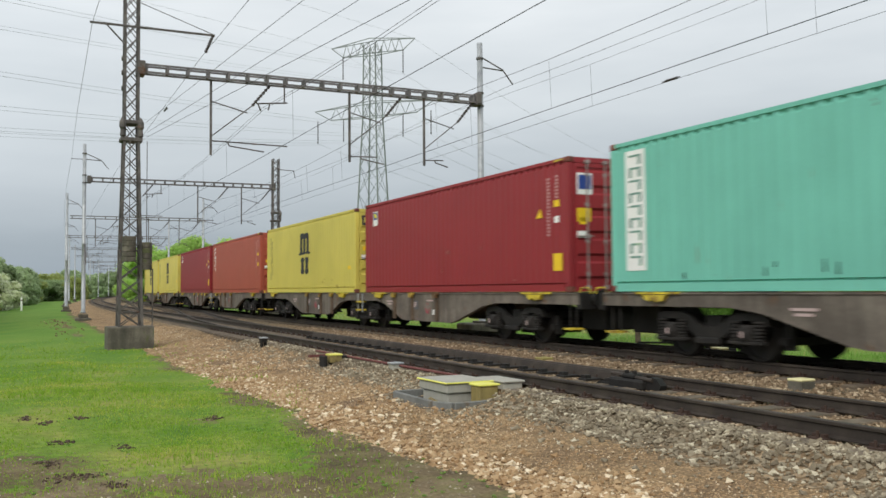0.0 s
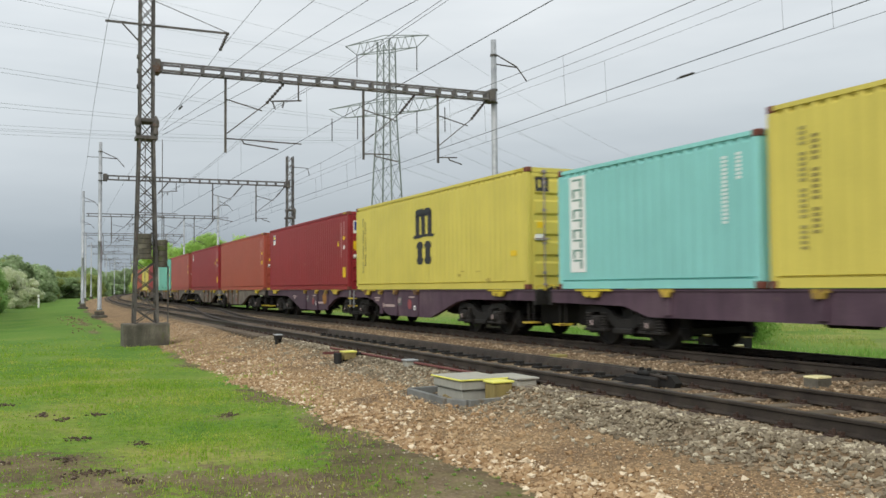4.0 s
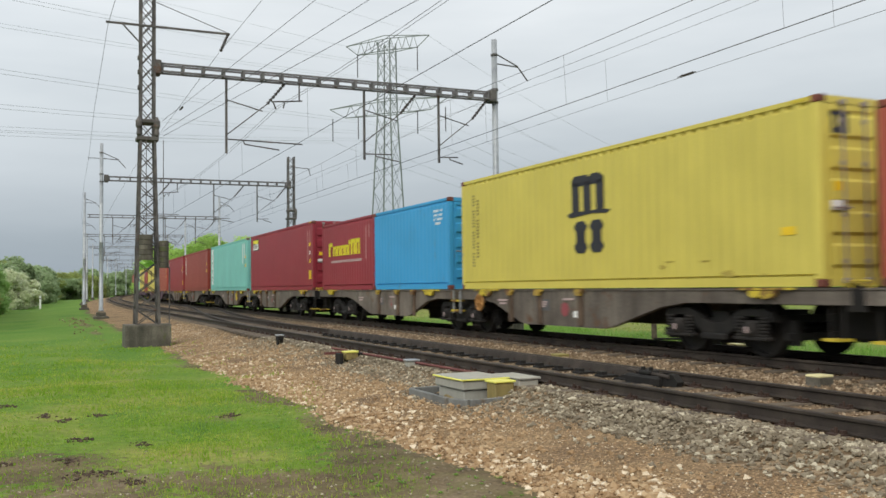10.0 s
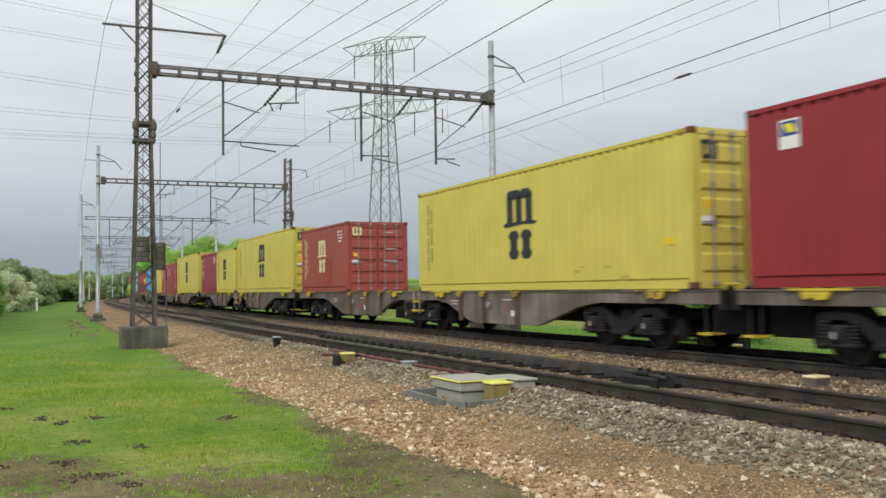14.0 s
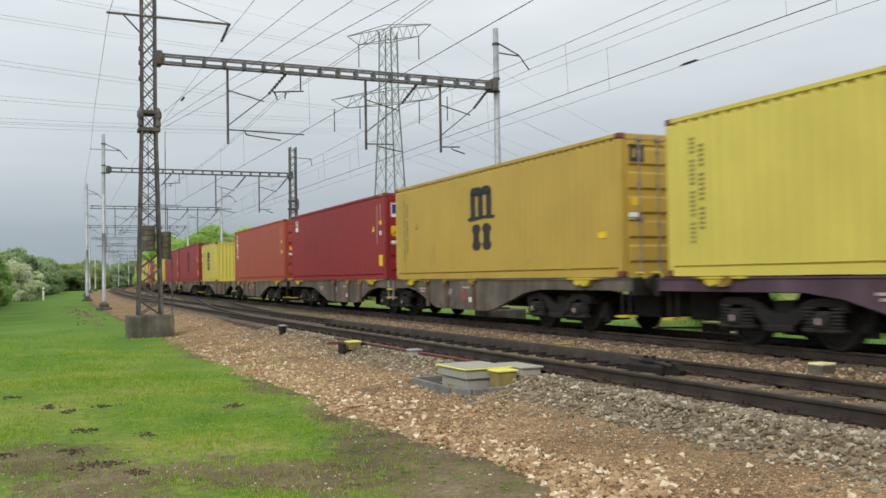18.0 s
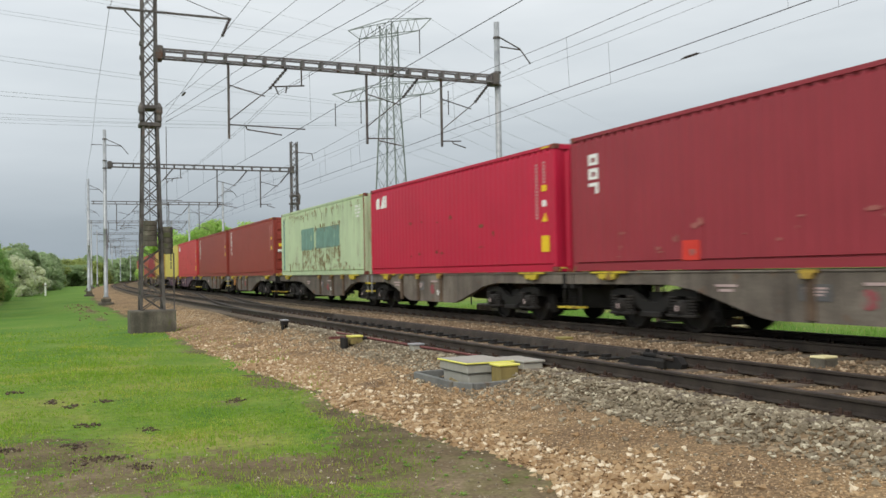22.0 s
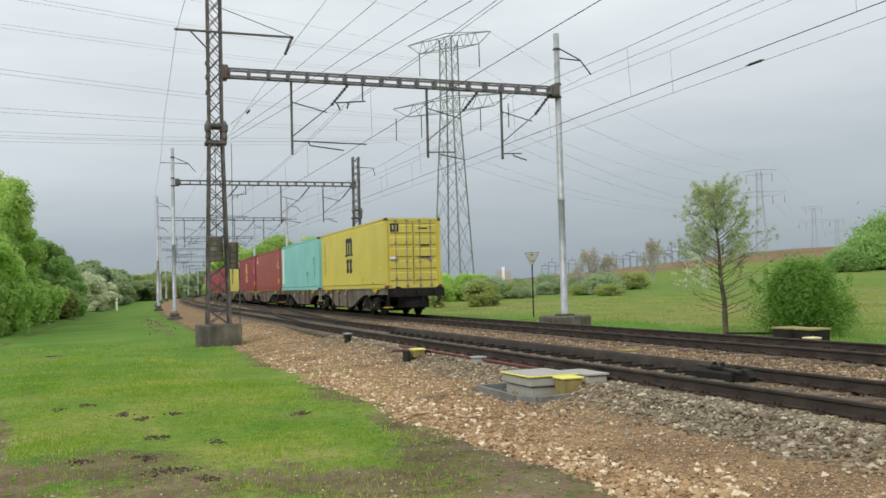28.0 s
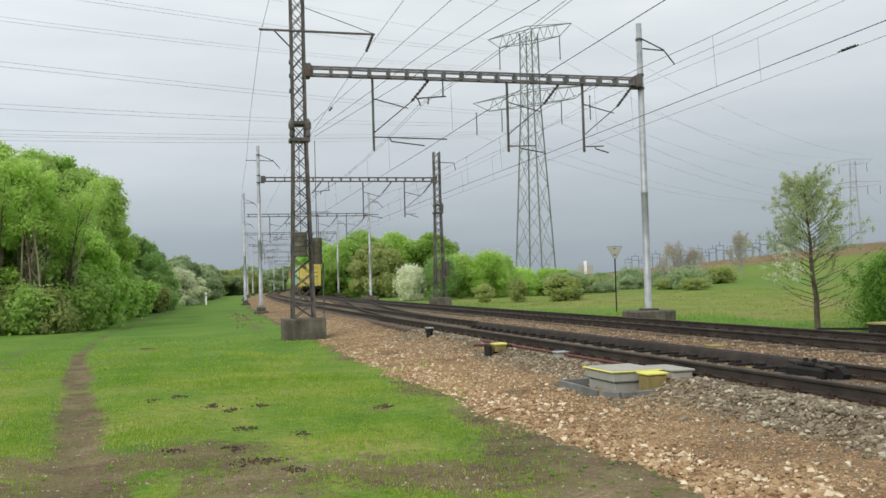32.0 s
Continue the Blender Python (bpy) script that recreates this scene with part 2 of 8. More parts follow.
RIB = material("rust_stained_rib", [srgb(80, 66, 54), srgb(98, 80, 64), srgb(122, 102, 84)], 3, 0.85, 0, 0.12, streaks=0.3)
SPIGOT = material("worn_rusty_spigot", [srgb(126, 96, 50), srgb(166, 138, 58), srgb(196, 172, 62)], 6, 0.7, 0, 0.1, spread=0.2, spots=srgb(104, 74, 46), spot_at=0.5)
PINK = material("pink_label", tones(222, 70, 120, 0.06), 3, 0.6, bump=0)
RUBBER = material("black_door_seal", tones(30, 28, 28, 0.1), 3, 0.8, bump=0)
BARE = material("galvanised_steel", [srgb(140, 144, 147), srgb(164, 168, 170), srgb(186, 188, 190)], 2.5, 0.5, 0.4, 0.08)
RAIL_SIDE = material("rusty_rail_side", [srgb(45, 38, 33), srgb(60, 52, 45), srgb(78, 69, 60)], 3.0, 0.7, 0.2, 0.15)
RAIL_HEAD = material("dull_rail_head", [srgb(112, 105, 98), srgb(146, 138, 130)], 6.0, 0.45, 0.5, 0.05, stretch=(1, 0.1, 1))
SLEEPER = material("weathered_sleeper", [srgb(74, 64, 52), srgb(98, 86, 71), srgb(122, 109, 92)], 4.0, 0.9, 0, 0.3, 40, spread=0.15)
PAD = material("rusted_fastening", [srgb(58, 44, 38), srgb(78, 60, 50)], 6.0, 0.8, 0.3, 0.2)
MAST = material("weathered_mast_steel", [srgb(68, 65, 63), srgb(92, 88, 85), srgb(122, 116, 110)], 2.5, 0.7, 0.2, 0.15, spots=srgb(96, 70, 54), spot_at=0.6)
BEAM = material("grey_brown_beam_steel", [srgb(88, 86, 87), srgb(110, 107, 107), srgb(132, 128, 127)], 2.0, 0.7, 0.2, 0.1)
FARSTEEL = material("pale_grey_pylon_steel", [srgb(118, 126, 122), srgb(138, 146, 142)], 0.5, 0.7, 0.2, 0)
# the far pylons' steel, with the haze of distance mixed into its colour
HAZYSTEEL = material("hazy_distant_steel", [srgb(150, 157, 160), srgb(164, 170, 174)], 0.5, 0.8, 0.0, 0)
GANTRY = material("blue_grey_gantry_steel", [srgb(104, 112, 124), srgb(120, 128, 140)], 0.5, 0.8, 0.0, 0)
WIRE = material("dark_overhead_wire", tones(74, 76, 78, 0.1), 2, 0.7, 0.3, 0)
HVWIRE = material("pale_power_line", tones(156, 162, 166, 0.08), 2, 0.7, 0.1, 0)
PORCELAIN = material("dark_insulator", tones(58, 50, 46, 0.2), 2, 0.35, 0, 0)
CONCRETE = material("mossy_concrete", [srgb(70, 67, 58), srgb(98, 93, 82), srgb(128, 122, 108)], 2.2, 0.9, 0, 0.3, 30, spots=srgb(84, 88, 58), spot_at=0.6, streaks=0.3)
SLAB = material("grey_concrete_edging", [srgb(92, 93, 90), srgb(116, 117, 113), srgb(138, 138, 132)], 3, 0.85, 0, 0.2, 40, spots=srgb(106, 92, 76), spot_at=0.62)
BOXGREY = material("grey_box_paint", tones(168, 166, 155, 0.08), 2, 0.55, 0, 0.05, streaks=0.1, spots=srgb(124, 112, 94), spot_at=0.66)
BOXYELLOW = material("dirty_yellow_box_paint", tones(148, 132, 80, 0.2), 5, 0.65, 0, 0.1, spots=srgb(92, 76, 50), spot_at=0.54, streaks=0.3)
LID = material("bright_yellow_lid_edge", tones(226, 222, 108, 0.1), 3, 0.5, 0, 0.05)
RODRED = material("rust_red_rod", tones(112, 66, 62, 0.15), 4, 0.75, 0.2, 0.1)
STONE = material("ballast_stone", [srgb(122, 96, 66), srgb(158, 129, 93), srgb(184, 158, 122), srgb(222, 206, 178)], 6.0, 0.9, 0, 0.3, 60, island=0.7)
STONE_BROWN = material("brown_track_stone", [srgb(84, 67, 50), srgb(116, 96, 73), srgb(142, 121, 95), srgb(182, 163, 136)], 6.0, 0.9, 0, 0.3, 60, island=0.7)
STONE_GREY = material("grey_ballast_stone", [srgb(84, 75, 59), srgb(118, 107, 88), srgb(146, 135, 113), srgb(190, 180, 156)], 6.0, 0.9, 0, 0.3, 60, island=0.7)
CLOD = material("dark_damp_earth", [srgb(52, 42, 34), srgb(74, 60, 48), srgb(98, 82, 66)], 5, 0.95, 0, 0.3, 40, island=0.4)
BARK = material("grey_brown_bark", [srgb(58, 50, 42), srgb(86, 76, 64), srgb(110, 98, 84)], 5, 0.9, 0, 0.4, 40)
# bark of the bare slope trees, its grey lightened to paint in haze
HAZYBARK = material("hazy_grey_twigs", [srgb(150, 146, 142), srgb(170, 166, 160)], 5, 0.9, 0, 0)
DEADWOOD = material("pale_dead_wood", [srgb(140, 128, 108), srgb(176, 164, 142)], 4, 0.85, 0, 0.2)
ORANGEWOOD = material("fresh_broken_wood", tones(206, 150, 90, 0.15), 4, 0.8, 0, 0.2)


def leaves(name, a, b, c, translucent=0.55, scale=0.5, island=0.5):
    m = material(name, [srgb(*a), srgb(*b), srgb(*c)], scale, 0.75, 0, 0, 6.0, island=island, spread=0.10, spec=0.2)
    n, l = m.node_tree.nodes, m.node_tree.links
    bs = n["Principled BSDF"]
    tr, mx = n.new("ShaderNodeBsdfTranslucent"), n.new("ShaderNodeMixShader")
    src = bs.inputs["Base Color"].links[0].from_socket
    l.new(src, tr.inputs["Color"])
    mx.inputs[0].default_value = translucent
    l.new(bs.outputs[0], mx.inputs[1])
    l.new(tr.outputs[0], mx.inputs[2])
    l.new(mx.outputs[0], n["Material Output"].inputs["Surface"])
    return m


LEAF = leaves("spring_green_leaves", (152, 186, 92), (178, 210, 114), (202, 226, 146), 0.6)
LEAF_DARK = leaves("deep_green_leaves", (136, 172, 98), (160, 194, 118), (182, 210, 142), 0.6)
LEAF_BRIGHT = leaves("yellow_green_leaves", (166, 200, 96), (190, 220, 118), (208, 230, 150), 0.6)
LEAF_GREY = leaves("silvery_young_leaves", (156, 174, 116), (184, 198, 146), (210, 218, 180))
LEAF_BROWN = leaves("budding_brown_twigs", (150, 162, 92), (172, 184, 112), (192, 202, 138))
BLOSSOM = leaves("white_blossom", (186, 202, 146), (220, 226, 192), (244, 244, 232))
LEAF_HEDGE = leaves("dark_hedge_leaves", (100, 142, 60), (126, 166, 76), (154, 192, 100))
# leaves of far trees and scrub, greyed and paled to paint in distance haze
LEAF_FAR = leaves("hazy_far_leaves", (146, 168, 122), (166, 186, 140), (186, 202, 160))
TWIG = leaves("grey_budding_twigs", (176, 170, 154), (194, 188, 172), (208, 203, 188))
GRASSBLADE = leaves("meadow_grass", (98, 142, 42), (142, 174, 60), (194, 190, 104), 0.45, 0.9, 0.32)
MEADOWBLADE = leaves("long_meadow_grass", (126, 152, 66), (158, 172, 92), (192, 188, 128), 0.5, 0.25, 0.4)


def ground_material():
    m = bpy.data.materials.new("meadow_ground")
    m.use_nodes = True
    n, l = m.node_tree.nodes, m.node_tree.links
    b = n["Principled BSDF"]
    co = n.new("ShaderNodeTexCoord")

    def noisy(scale, detail, stops):
        t, r = n.new("ShaderNodeTexNoise"), n.new("ShaderNodeValToRGB")
        t.inputs["Scale"].default_value, t.inputs["Detail"].default_value, t.inputs["Roughness"].default_value = scale, detail, 0.6
        l.new(co.outputs["Object"], t.inputs["Vector"])
        r.color_ramp.elements[0].position, r.color_ramp.elements[0].color = stops[0]
        r.color_ramp.elements[1].position, r.color_ramp.elements[1].color = stops[-1]
        for at, c in stops[1:-1]:
            r.color_ramp.elements.new(at).color = c
        l.new(t.outputs["Fac"], r.inputs[0])
        return t, r

    def mix(f, a, c, how="MIX"):
        x = n.new("ShaderNodeMixRGB")
        x.blend_type = how
        if isinstance(f, float):
            x.inputs[0].default_value = f
        else:
            l.new(f, x.inputs[0])
        l.new(a, x.inputs[1])
        l.new(c, x.inputs[2])
        return x.outputs[0]

    _, g1 = noisy(0.55, 7, [(0.28, srgb(76, 112, 38)), (0.42, srgb(98, 130, 47)), (0.54, srgb(122, 140, 62)), (0.66, srgb(146, 147, 82)), (0.76, srgb(138, 126, 82))])
    ft, g2 = noisy(9, 6, [(0.3, (0.66, 0.68, 0.62, 1)), (0.7, (1.18, 1.15, 1.08, 1))])
    grass = mix(1.0, g1.outputs[0], g2.outputs[0], "MULTIPLY")
    _, s1 = noisy(1.2, 8, [(0.3, srgb(82, 72, 55)), (0.5, srgb(108, 94, 72)), (0.7, srgb(136, 121, 97))])
    _, g3 = noisy(26, 6, [(0.32, (0.62, 0.6, 0.58, 1)), (0.55, (1.0, 1.0, 1.0, 1)), (0.7, (1.4, 1.38, 1.35, 1))])
    soil = mix(1.0, s1.outputs[0], g3.outputs[0], "MULTIPLY")
    _, moss = noisy(3.2, 8, [(0.44, (0, 0, 0, 1)), (0.62, (0.4, 0.4, 0.4, 1))])
    _, mossy = noisy(11, 6, [(0.3, srgb(96, 104, 52)), (0.7, srgb(130, 130, 76))])
    soil = mix(moss.outputs[0], soil, mossy.outputs[0])
    _, f1 = noisy(0.06, 5, [(0.3, srgb(112, 94, 68)), (0.7, srgb(136, 118, 86))])
    _, d1 = noisy(0.16, 8, [(0.3, srgb(100, 132, 50)), (0.42, srgb(118, 132, 64)), (0.5, srgb(138, 136, 82)), (0.56, srgb(132, 124, 84)), (0.62, srgb(124, 134, 68)), (0.72, srgb(92, 134, 44))])
    at = n.new("ShaderNodeAttribute")
    at.attribute_name = "zones"
    sp = n.new("ShaderNodeSeparateColor")
    l.new(at.outputs["Color"], sp.inputs[0])
    rg = n.new("ShaderNodeTexNoise")
    rg.inputs["Scale"].default_value, rg.inputs["Detail"].default_value, rg.inputs["Roughness"].default_value = 6.0, 10.0, 0.72
    l.new(co.outputs["Object"], rg.inputs["Vector"])
    # break the zones' edges up with a fine noise
    def ragged(sock):
        a = n.new("ShaderNodeMath")
        a.operation = "MULTIPLY_ADD"
        a.inputs[1].default_value = 2.0
        a.use_clamp = False
        l.new(rg.outputs["Fac"], a.inputs[0])
        l.new(sock, a.inputs[2])
        r = n.new("ShaderNodeMapRange")
        r.inputs["From Min"].default_value, r.inputs["From Max"].default_value = 1.38, 1.62
        l.new(a.outputs[0], r.inputs["Value"])
        return r.outputs[0]
    _, lush = noisy(0.25, 6, [(0.3, srgb(78, 118, 44)), (0.5, srgb(94, 130, 51)), (0.7, srgb(116, 139, 62))])
    lush = mix(0.5, lush.outputs[0], mix(1.0, lush.outputs[0], g2.outputs[0], "MULTIPLY"))
    col = mix(sp.outputs[2], grass, d1.outputs[0])
    col = mix(at.outputs["Alpha"], col, lush)
    col = mix(sp.outputs[1], col, f1.outputs[0])
    col = mix(ragged(sp.outputs[0]), col, soil)
    l.new(col, b.inputs["Base Color"])
    b.inputs["Roughness"].default_value = 0.95
    b.inputs["Specular IOR Level"].default_value = 0.15
    bp = n.new("ShaderNodeBump")
    bp.inputs["Strength"].default_value, bp.inputs["Distance"].default_value = 0.5, 0.04
    l.new(ft.outputs["Fac"], bp.inputs["Height"])
    l.new(bp.outputs[0], b.inputs["Normal"])
    return m


def gravel_material():
    """Fine brown earth, with packed tan or grey stones where the bed is stony (zones: red grey, green stony)."""
    m = bpy.data.materials.new("gravel_bed")
    m.use_nodes = True
    n, l = m.node_tree.nodes, m.node_tree.links
    b = n["Principled BSDF"]
    co, at, sp = n.new("ShaderNodeTexCoord"), n.new("ShaderNodeAttribute"), n.new("ShaderNodeSeparateColor")
    at.attribute_name = "zones"
    l.new(at.outputs["Color"], sp.inputs[0])
    v, fine = n.new("ShaderNodeTexVoronoi"), n.new("ShaderNodeTexVoronoi")
    big, grain = n.new("ShaderNodeTexNoise"), n.new("ShaderNodeTexNoise")
    v.inputs["Scale"].default_value, fine.inputs["Scale"].default_value = 17.0, 48.0
    big.inputs["Scale"].default_value, big.inputs["Detail"].default_value = 0.9, 7.0
    grain.inputs["Scale"].default_value, grain.inputs["Detail"].default_value = 14.0, 6.0
    for t in (v, fine, big, grain):
        l.new(co.outputs["Object"], t.inputs["Vector"])
    tan, grey, earth, grit = (n.new("ShaderNodeValToRGB") for _ in range(4))
    sv, sf = n.new("ShaderNodeSeparateColor"), n.new("ShaderNodeSeparateColor")
    l.new(v.outputs["Color"], sv.inputs[0])
    l.new(fine.outputs["Color"], sf.inputs[0])
    for r, cs in ((tan, ((116, 93, 67), (152, 125, 93), (190, 165, 132))), (grey, ((76, 66, 52), (108, 96, 78), (144, 131, 110)))):
        r.color_ramp.elements[0].color, r.color_ramp.elements[1].color = srgb(*cs[0]), srgb(*cs[2])
        r.color_ramp.elements.new(0.5).color = srgb(*cs[1])
        l.new(sv.outputs[0], r.inputs[0])
    earth.color_ramp.elements[0].position, earth.color_ramp.elements[0].color = 0.32, srgb(120, 100, 78)
    earth.color_ramp.elements[1].position, earth.color_ramp.elements[1].color = 0.68, srgb(160, 136, 103)
    l.new(big.outputs["Fac"], earth.inputs[0])
    grit.color_ramp.elements[0].color, grit.color_ramp.elements[1].color = (0.58, 0.56, 0.54, 1), (1.75, 1.7, 1.62, 1)
    grit.color_ramp.elements.new(0.7).color = (1.02, 1.01, 1.0, 1)
    l.new(sf.outputs[0], grit.inputs[0])

    def mix(f, a, c, how="MIX"):
        x = n.new("ShaderNodeMixRGB")
        x.blend_type = how
        if isinstance(f, float):
            x.inputs[0].default_value = f
        else:
            l.new(f, x.inputs[0])
        l.new(a, x.inputs[1])
        l.new(c, x.inputs[2])
        return x.outputs[0]
    soil = mix(1.0, earth.outputs[0], grit.outputs[0], "MULTIPLY")
    stone = mix(sp.outputs[0], tan.outputs[0], grey.outputs[0])
    rag, em = n.new("ShaderNodeMath"), n.new("ShaderNodeMapRange")
    rag.operation = "ADD"
    l.new(grain.outputs["Fac"], rag.inputs[0])
    l.new(sp.outputs[1], rag.inputs[1])
    em.inputs["From Min"].default_value, em.inputs["From Max"].default_value = 0.92, 1.08
    l.new(rag.outputs[0], em.inputs["Value"])
    l.new(mix(em.outputs[0], soil, stone), b.inputs["Base Color"])
    b.inputs["Roughness"].default_value = 0.95
    b.inputs["Specular IOR Level"].default_value = 0.15
    hm, bp = n.new("ShaderNodeMath"), n.new("ShaderNodeBump")
    hm.operation = "MULTIPLY_ADD"
    l.new(v.outputs["Distance"], hm.inputs[0])
    l.new(em.outputs[0], hm.inputs[1])
    l.new(grain.outputs["Fac"], hm.inputs[2])
    bp.inputs["Strength"].default_value, bp.inputs["Distance"].default_value = 0.8, 0.05
    l.new(hm.outputs[0], bp.inputs["Height"])
    l.new(bp.outputs[0], b.inputs["Normal"])
    return m


GROUND, GRAVEL = ground_material(), gravel_material()


# ---- mesh helpers ----
def part(name, bm, mat, parent=None, label="", smooth=False):
    """Links a bmesh (or a ready mesh) as one object under a thing or a part."""
    if isinstance(bm, bmesh.types.BMesh):
        me = bpy.data.meshes.new(name)
        bm.to_mesh(me)
        bm.free()
        me.materials.append(mat)
        if smooth:
            for p in me.polygons:
                p.use_smooth = True
    else:
        me = bm
    ob = new(name, me)
    ob.parent = parent
    if label:
        ob["label"] = label
    return ob


def box(bm, x0, x1, y0, y1, z0, z1, bevel=0.0):
    v = [bm.verts.new((x, y, z)) for x in (x0, x1) for y in (y0, y1) for z in (z0, z1)]
    f = [bm.faces.new([v[i] for i in q]) for q in ((0, 1, 3, 2), (4, 6, 7, 5), (0, 4, 5, 1), (2, 3, 7, 6), (0, 2, 6, 4), (1, 5, 7, 3))]
    if bevel:
        es = {e for q in f for e in q.edges}
        bmesh.ops.bevel(bm, geom=list(es), offset=bevel, segments=1, affect="EDGES")
    return bm


def cube(*a, bevel=0.0):
    return box(bmesh.new(), *a, bevel=bevel)


def rod(bm, p, q, r, n=8, r2=None):
    p, q = Vector(p), Vector(q)
    r2 = r if r2 is None else r2
    d = (q - p).normalized()
    a = d.orthogonal().normalized()
    b = d.cross(a)
    rings = []
    for c, rr in ((p, r), (q, r2)):
        rings.append([bm.verts.new(c + (a * math.cos(i * math.tau / n) + b * math.sin(i * math.tau / n)) * rr) for i in range(n)])
    for i in range(n):
        bm.faces.new((rings[0][i], rings[0][(i + 1) % n], rings[1][(i + 1) % n], rings[1][i]))
    bm.faces.new(rings[0][::-1])
    bm.faces.new(rings[1])
    return bm


def rods(pairs, r, n=6):
    bm = bmesh.new()
    for p, q in pairs:
        rod(bm, p, q, r, n)
    return bm


def prism(bm, outline, x0, x1):
    """A flat outline of (y, z), extruded from x0 to x1."""
    a = [bm.verts.new((x0, y, z)) for y, z in outline]
    b = [bm.verts.new((x1, y, z)) for y, z in outline]
    bm.faces.new(a[::-1])
    bm.faces.new(b)
    for i in range(len(outline)):
        j = (i + 1) % len(outline)
        bm.faces.new((a[i], a[j], b[j], b[i]))
    bmesh.ops.recalc_face_normals(bm, faces=bm.faces[:])
    return bm


def lathe(bm, rings, axis="x", n=20):
    """Rings of (along, radius) round an axis."""
    prev = None
    for t, r in rings:
        ring = []
        for i in range(n):
            c, s = r * math.cos(i * math.tau / n), r * math.sin(i * math.tau / n)
            ring.append(bm.verts.new((t, c, s) if axis == "x" else (c, t, s) if axis == "y" else (c, s, t)))
        if prev:
            for i in range(n):
                bm.faces.new((prev[i], prev[(i + 1) % n], ring[(i + 1) % n], ring[i]))
        else:
            bm.faces.new(ring[::-1])
        prev = ring
    bm.faces.new(prev)
    bmesh.ops.recalc_face_normals(bm, faces=bm.faces[:])
    return bm


def mesh_of(name, verts, faces, mat, smooth=False):
    me = bpy.data.meshes.new(name)
    me.from_pydata(verts, [], faces)
    me.materials.append(mat)
    if smooth:
        me.polygons.foreach_set("use_smooth", np.ones(len(me.polygons), dtype=bool))
    me.update()
    return me


MESH = {}


def cached(key, mat, build, smooth=False):
    """One mesh for each kind of piece and paint."""
    k = (key, mat.name)
    if k not in MESH:
        me = bpy.data.meshes.new(key[0])
        bm = build()
        bm.to_mesh(me)
        bm.free()
        me.materials.append(mat)
        MESH[k] = me
    return MESH[k]


# ---- the line of the railway: the centre of the far track, which curves gently to the right ----
CURVE, RAMP = 1 / 1760.0, 80.0
_g = np.arange(-640.0, 1500.0, 0.5)
_th = np.where(_g > 0, CURVE * _g, np.where(_g > -RAMP, CURVE * ((_g + RAMP) ** 2 / (2 * RAMP) - RAMP / 2), -CURVE * RAMP / 2))
_gx, _gy = np.cumsum(np.sin(_th)) * 0.5, np.cumsum(np.cos(_th)) * 0.5
_gx, _gy = _gx - np.interp(0, _g, _gx) + 12.0, _gy - np.interp(0, _g, _gy)
NEAR = -4.4  # the near track's offset


def at(s, u=0.0, z=0.0):
    """The place s metres along the line, u to its right."""
    th = float(np.interp(s, _g, _th))
    return Vector((float(np.interp(s, _g, _gx)) + u * math.cos(th), float(np.interp(s, _g, _gy)) - u * math.sin(th), z))


def heading(s):
    return math.degrees(float(np.interp(s, _g, _th)))


def offset(x, y):
    """About how far a place lies to the right of the line."""
    return (x - np.interp(y, _gy, _gx)) * np.cos(np.interp(y, _gy, _th))


def sweep(name, profile, stations, shift, mat, smooth=False):
    """A profile of (u, z) along the line; shift(s) is the offset."""
    k, vs, fs = len(profile), [], []
    for s in stations:
        o = shift(s)
        vs += [at(s, o + u, z)[:] for u, z in profile]
    for i in range(len(stations) - 1):
        for j in range(k):
            a, b = i * k + j, i * k + (j + 1) % k
            fs.append((a, b, b + k, a + k))
    fs += [tuple(range(k))[::-1], tuple(range((len(stations) - 1) * k, len(stations) * k))]
    return mesh_of(name, vs, fs, mat, smooth)


# ---- ground ----
def stations(*spans):
    out = []
    for a, b, step in spans:
        out += list(np.arange(a, b - 1e-6, step))
    return np.array(out + [spans[-1][1]])


def smooth_step(x, a, b):
    t = np.clip((x - a) / (b - a), 0, 1)
    return t * t * (3 - 2 * t)


def wobble(x, y, f, seed):
    """A cheap smooth noise of -1 to 1."""
    r = np.random.RandomState(seed)
    out = np.zeros_like(x)
    for i in range(6):
        a, p, k = r.uniform(0, math.tau), r.uniform(0, math.tau), f * (0.6 + 0.35 * i)
        out += np.sin((x * math.cos(a) + y * math.sin(a)) * k + p + 1.3 * np.sin(k * 0.6 * (y * math.cos(a) - x * math.sin(a)) + p * 2))
    return out / 4.0


def ruts(x, y):
    """The two wheel ruts of a field path, 0 to 1."""
    a = x - np.interp(y, [4, 8, 12.7, 17.4, 26, 38, 57, 78], [-0.7, -0.87, -1.34, -1.85, -2.74, -3.2, -2.9, -1.5])
    b = x - np.interp(y, [4, 10, 25.3, 32.5, 47, 66], [-3.6, -4.0, -4.5, -4.85, -4.3, -3.2])
    w = 0.36 + 0.09 * wobble(x, y, 0.8, 12) + 0.20 * smooth_step(12 - y, 0, 5) - 0.10 * smooth_step(y, 16, 26)
    return np.clip(np.exp(-np.abs(a / w) ** 2.5) + 0.75 * np.exp(-np.abs(b / w) ** 2.5), 0, 1) * smooth_step(y, 1, 4)


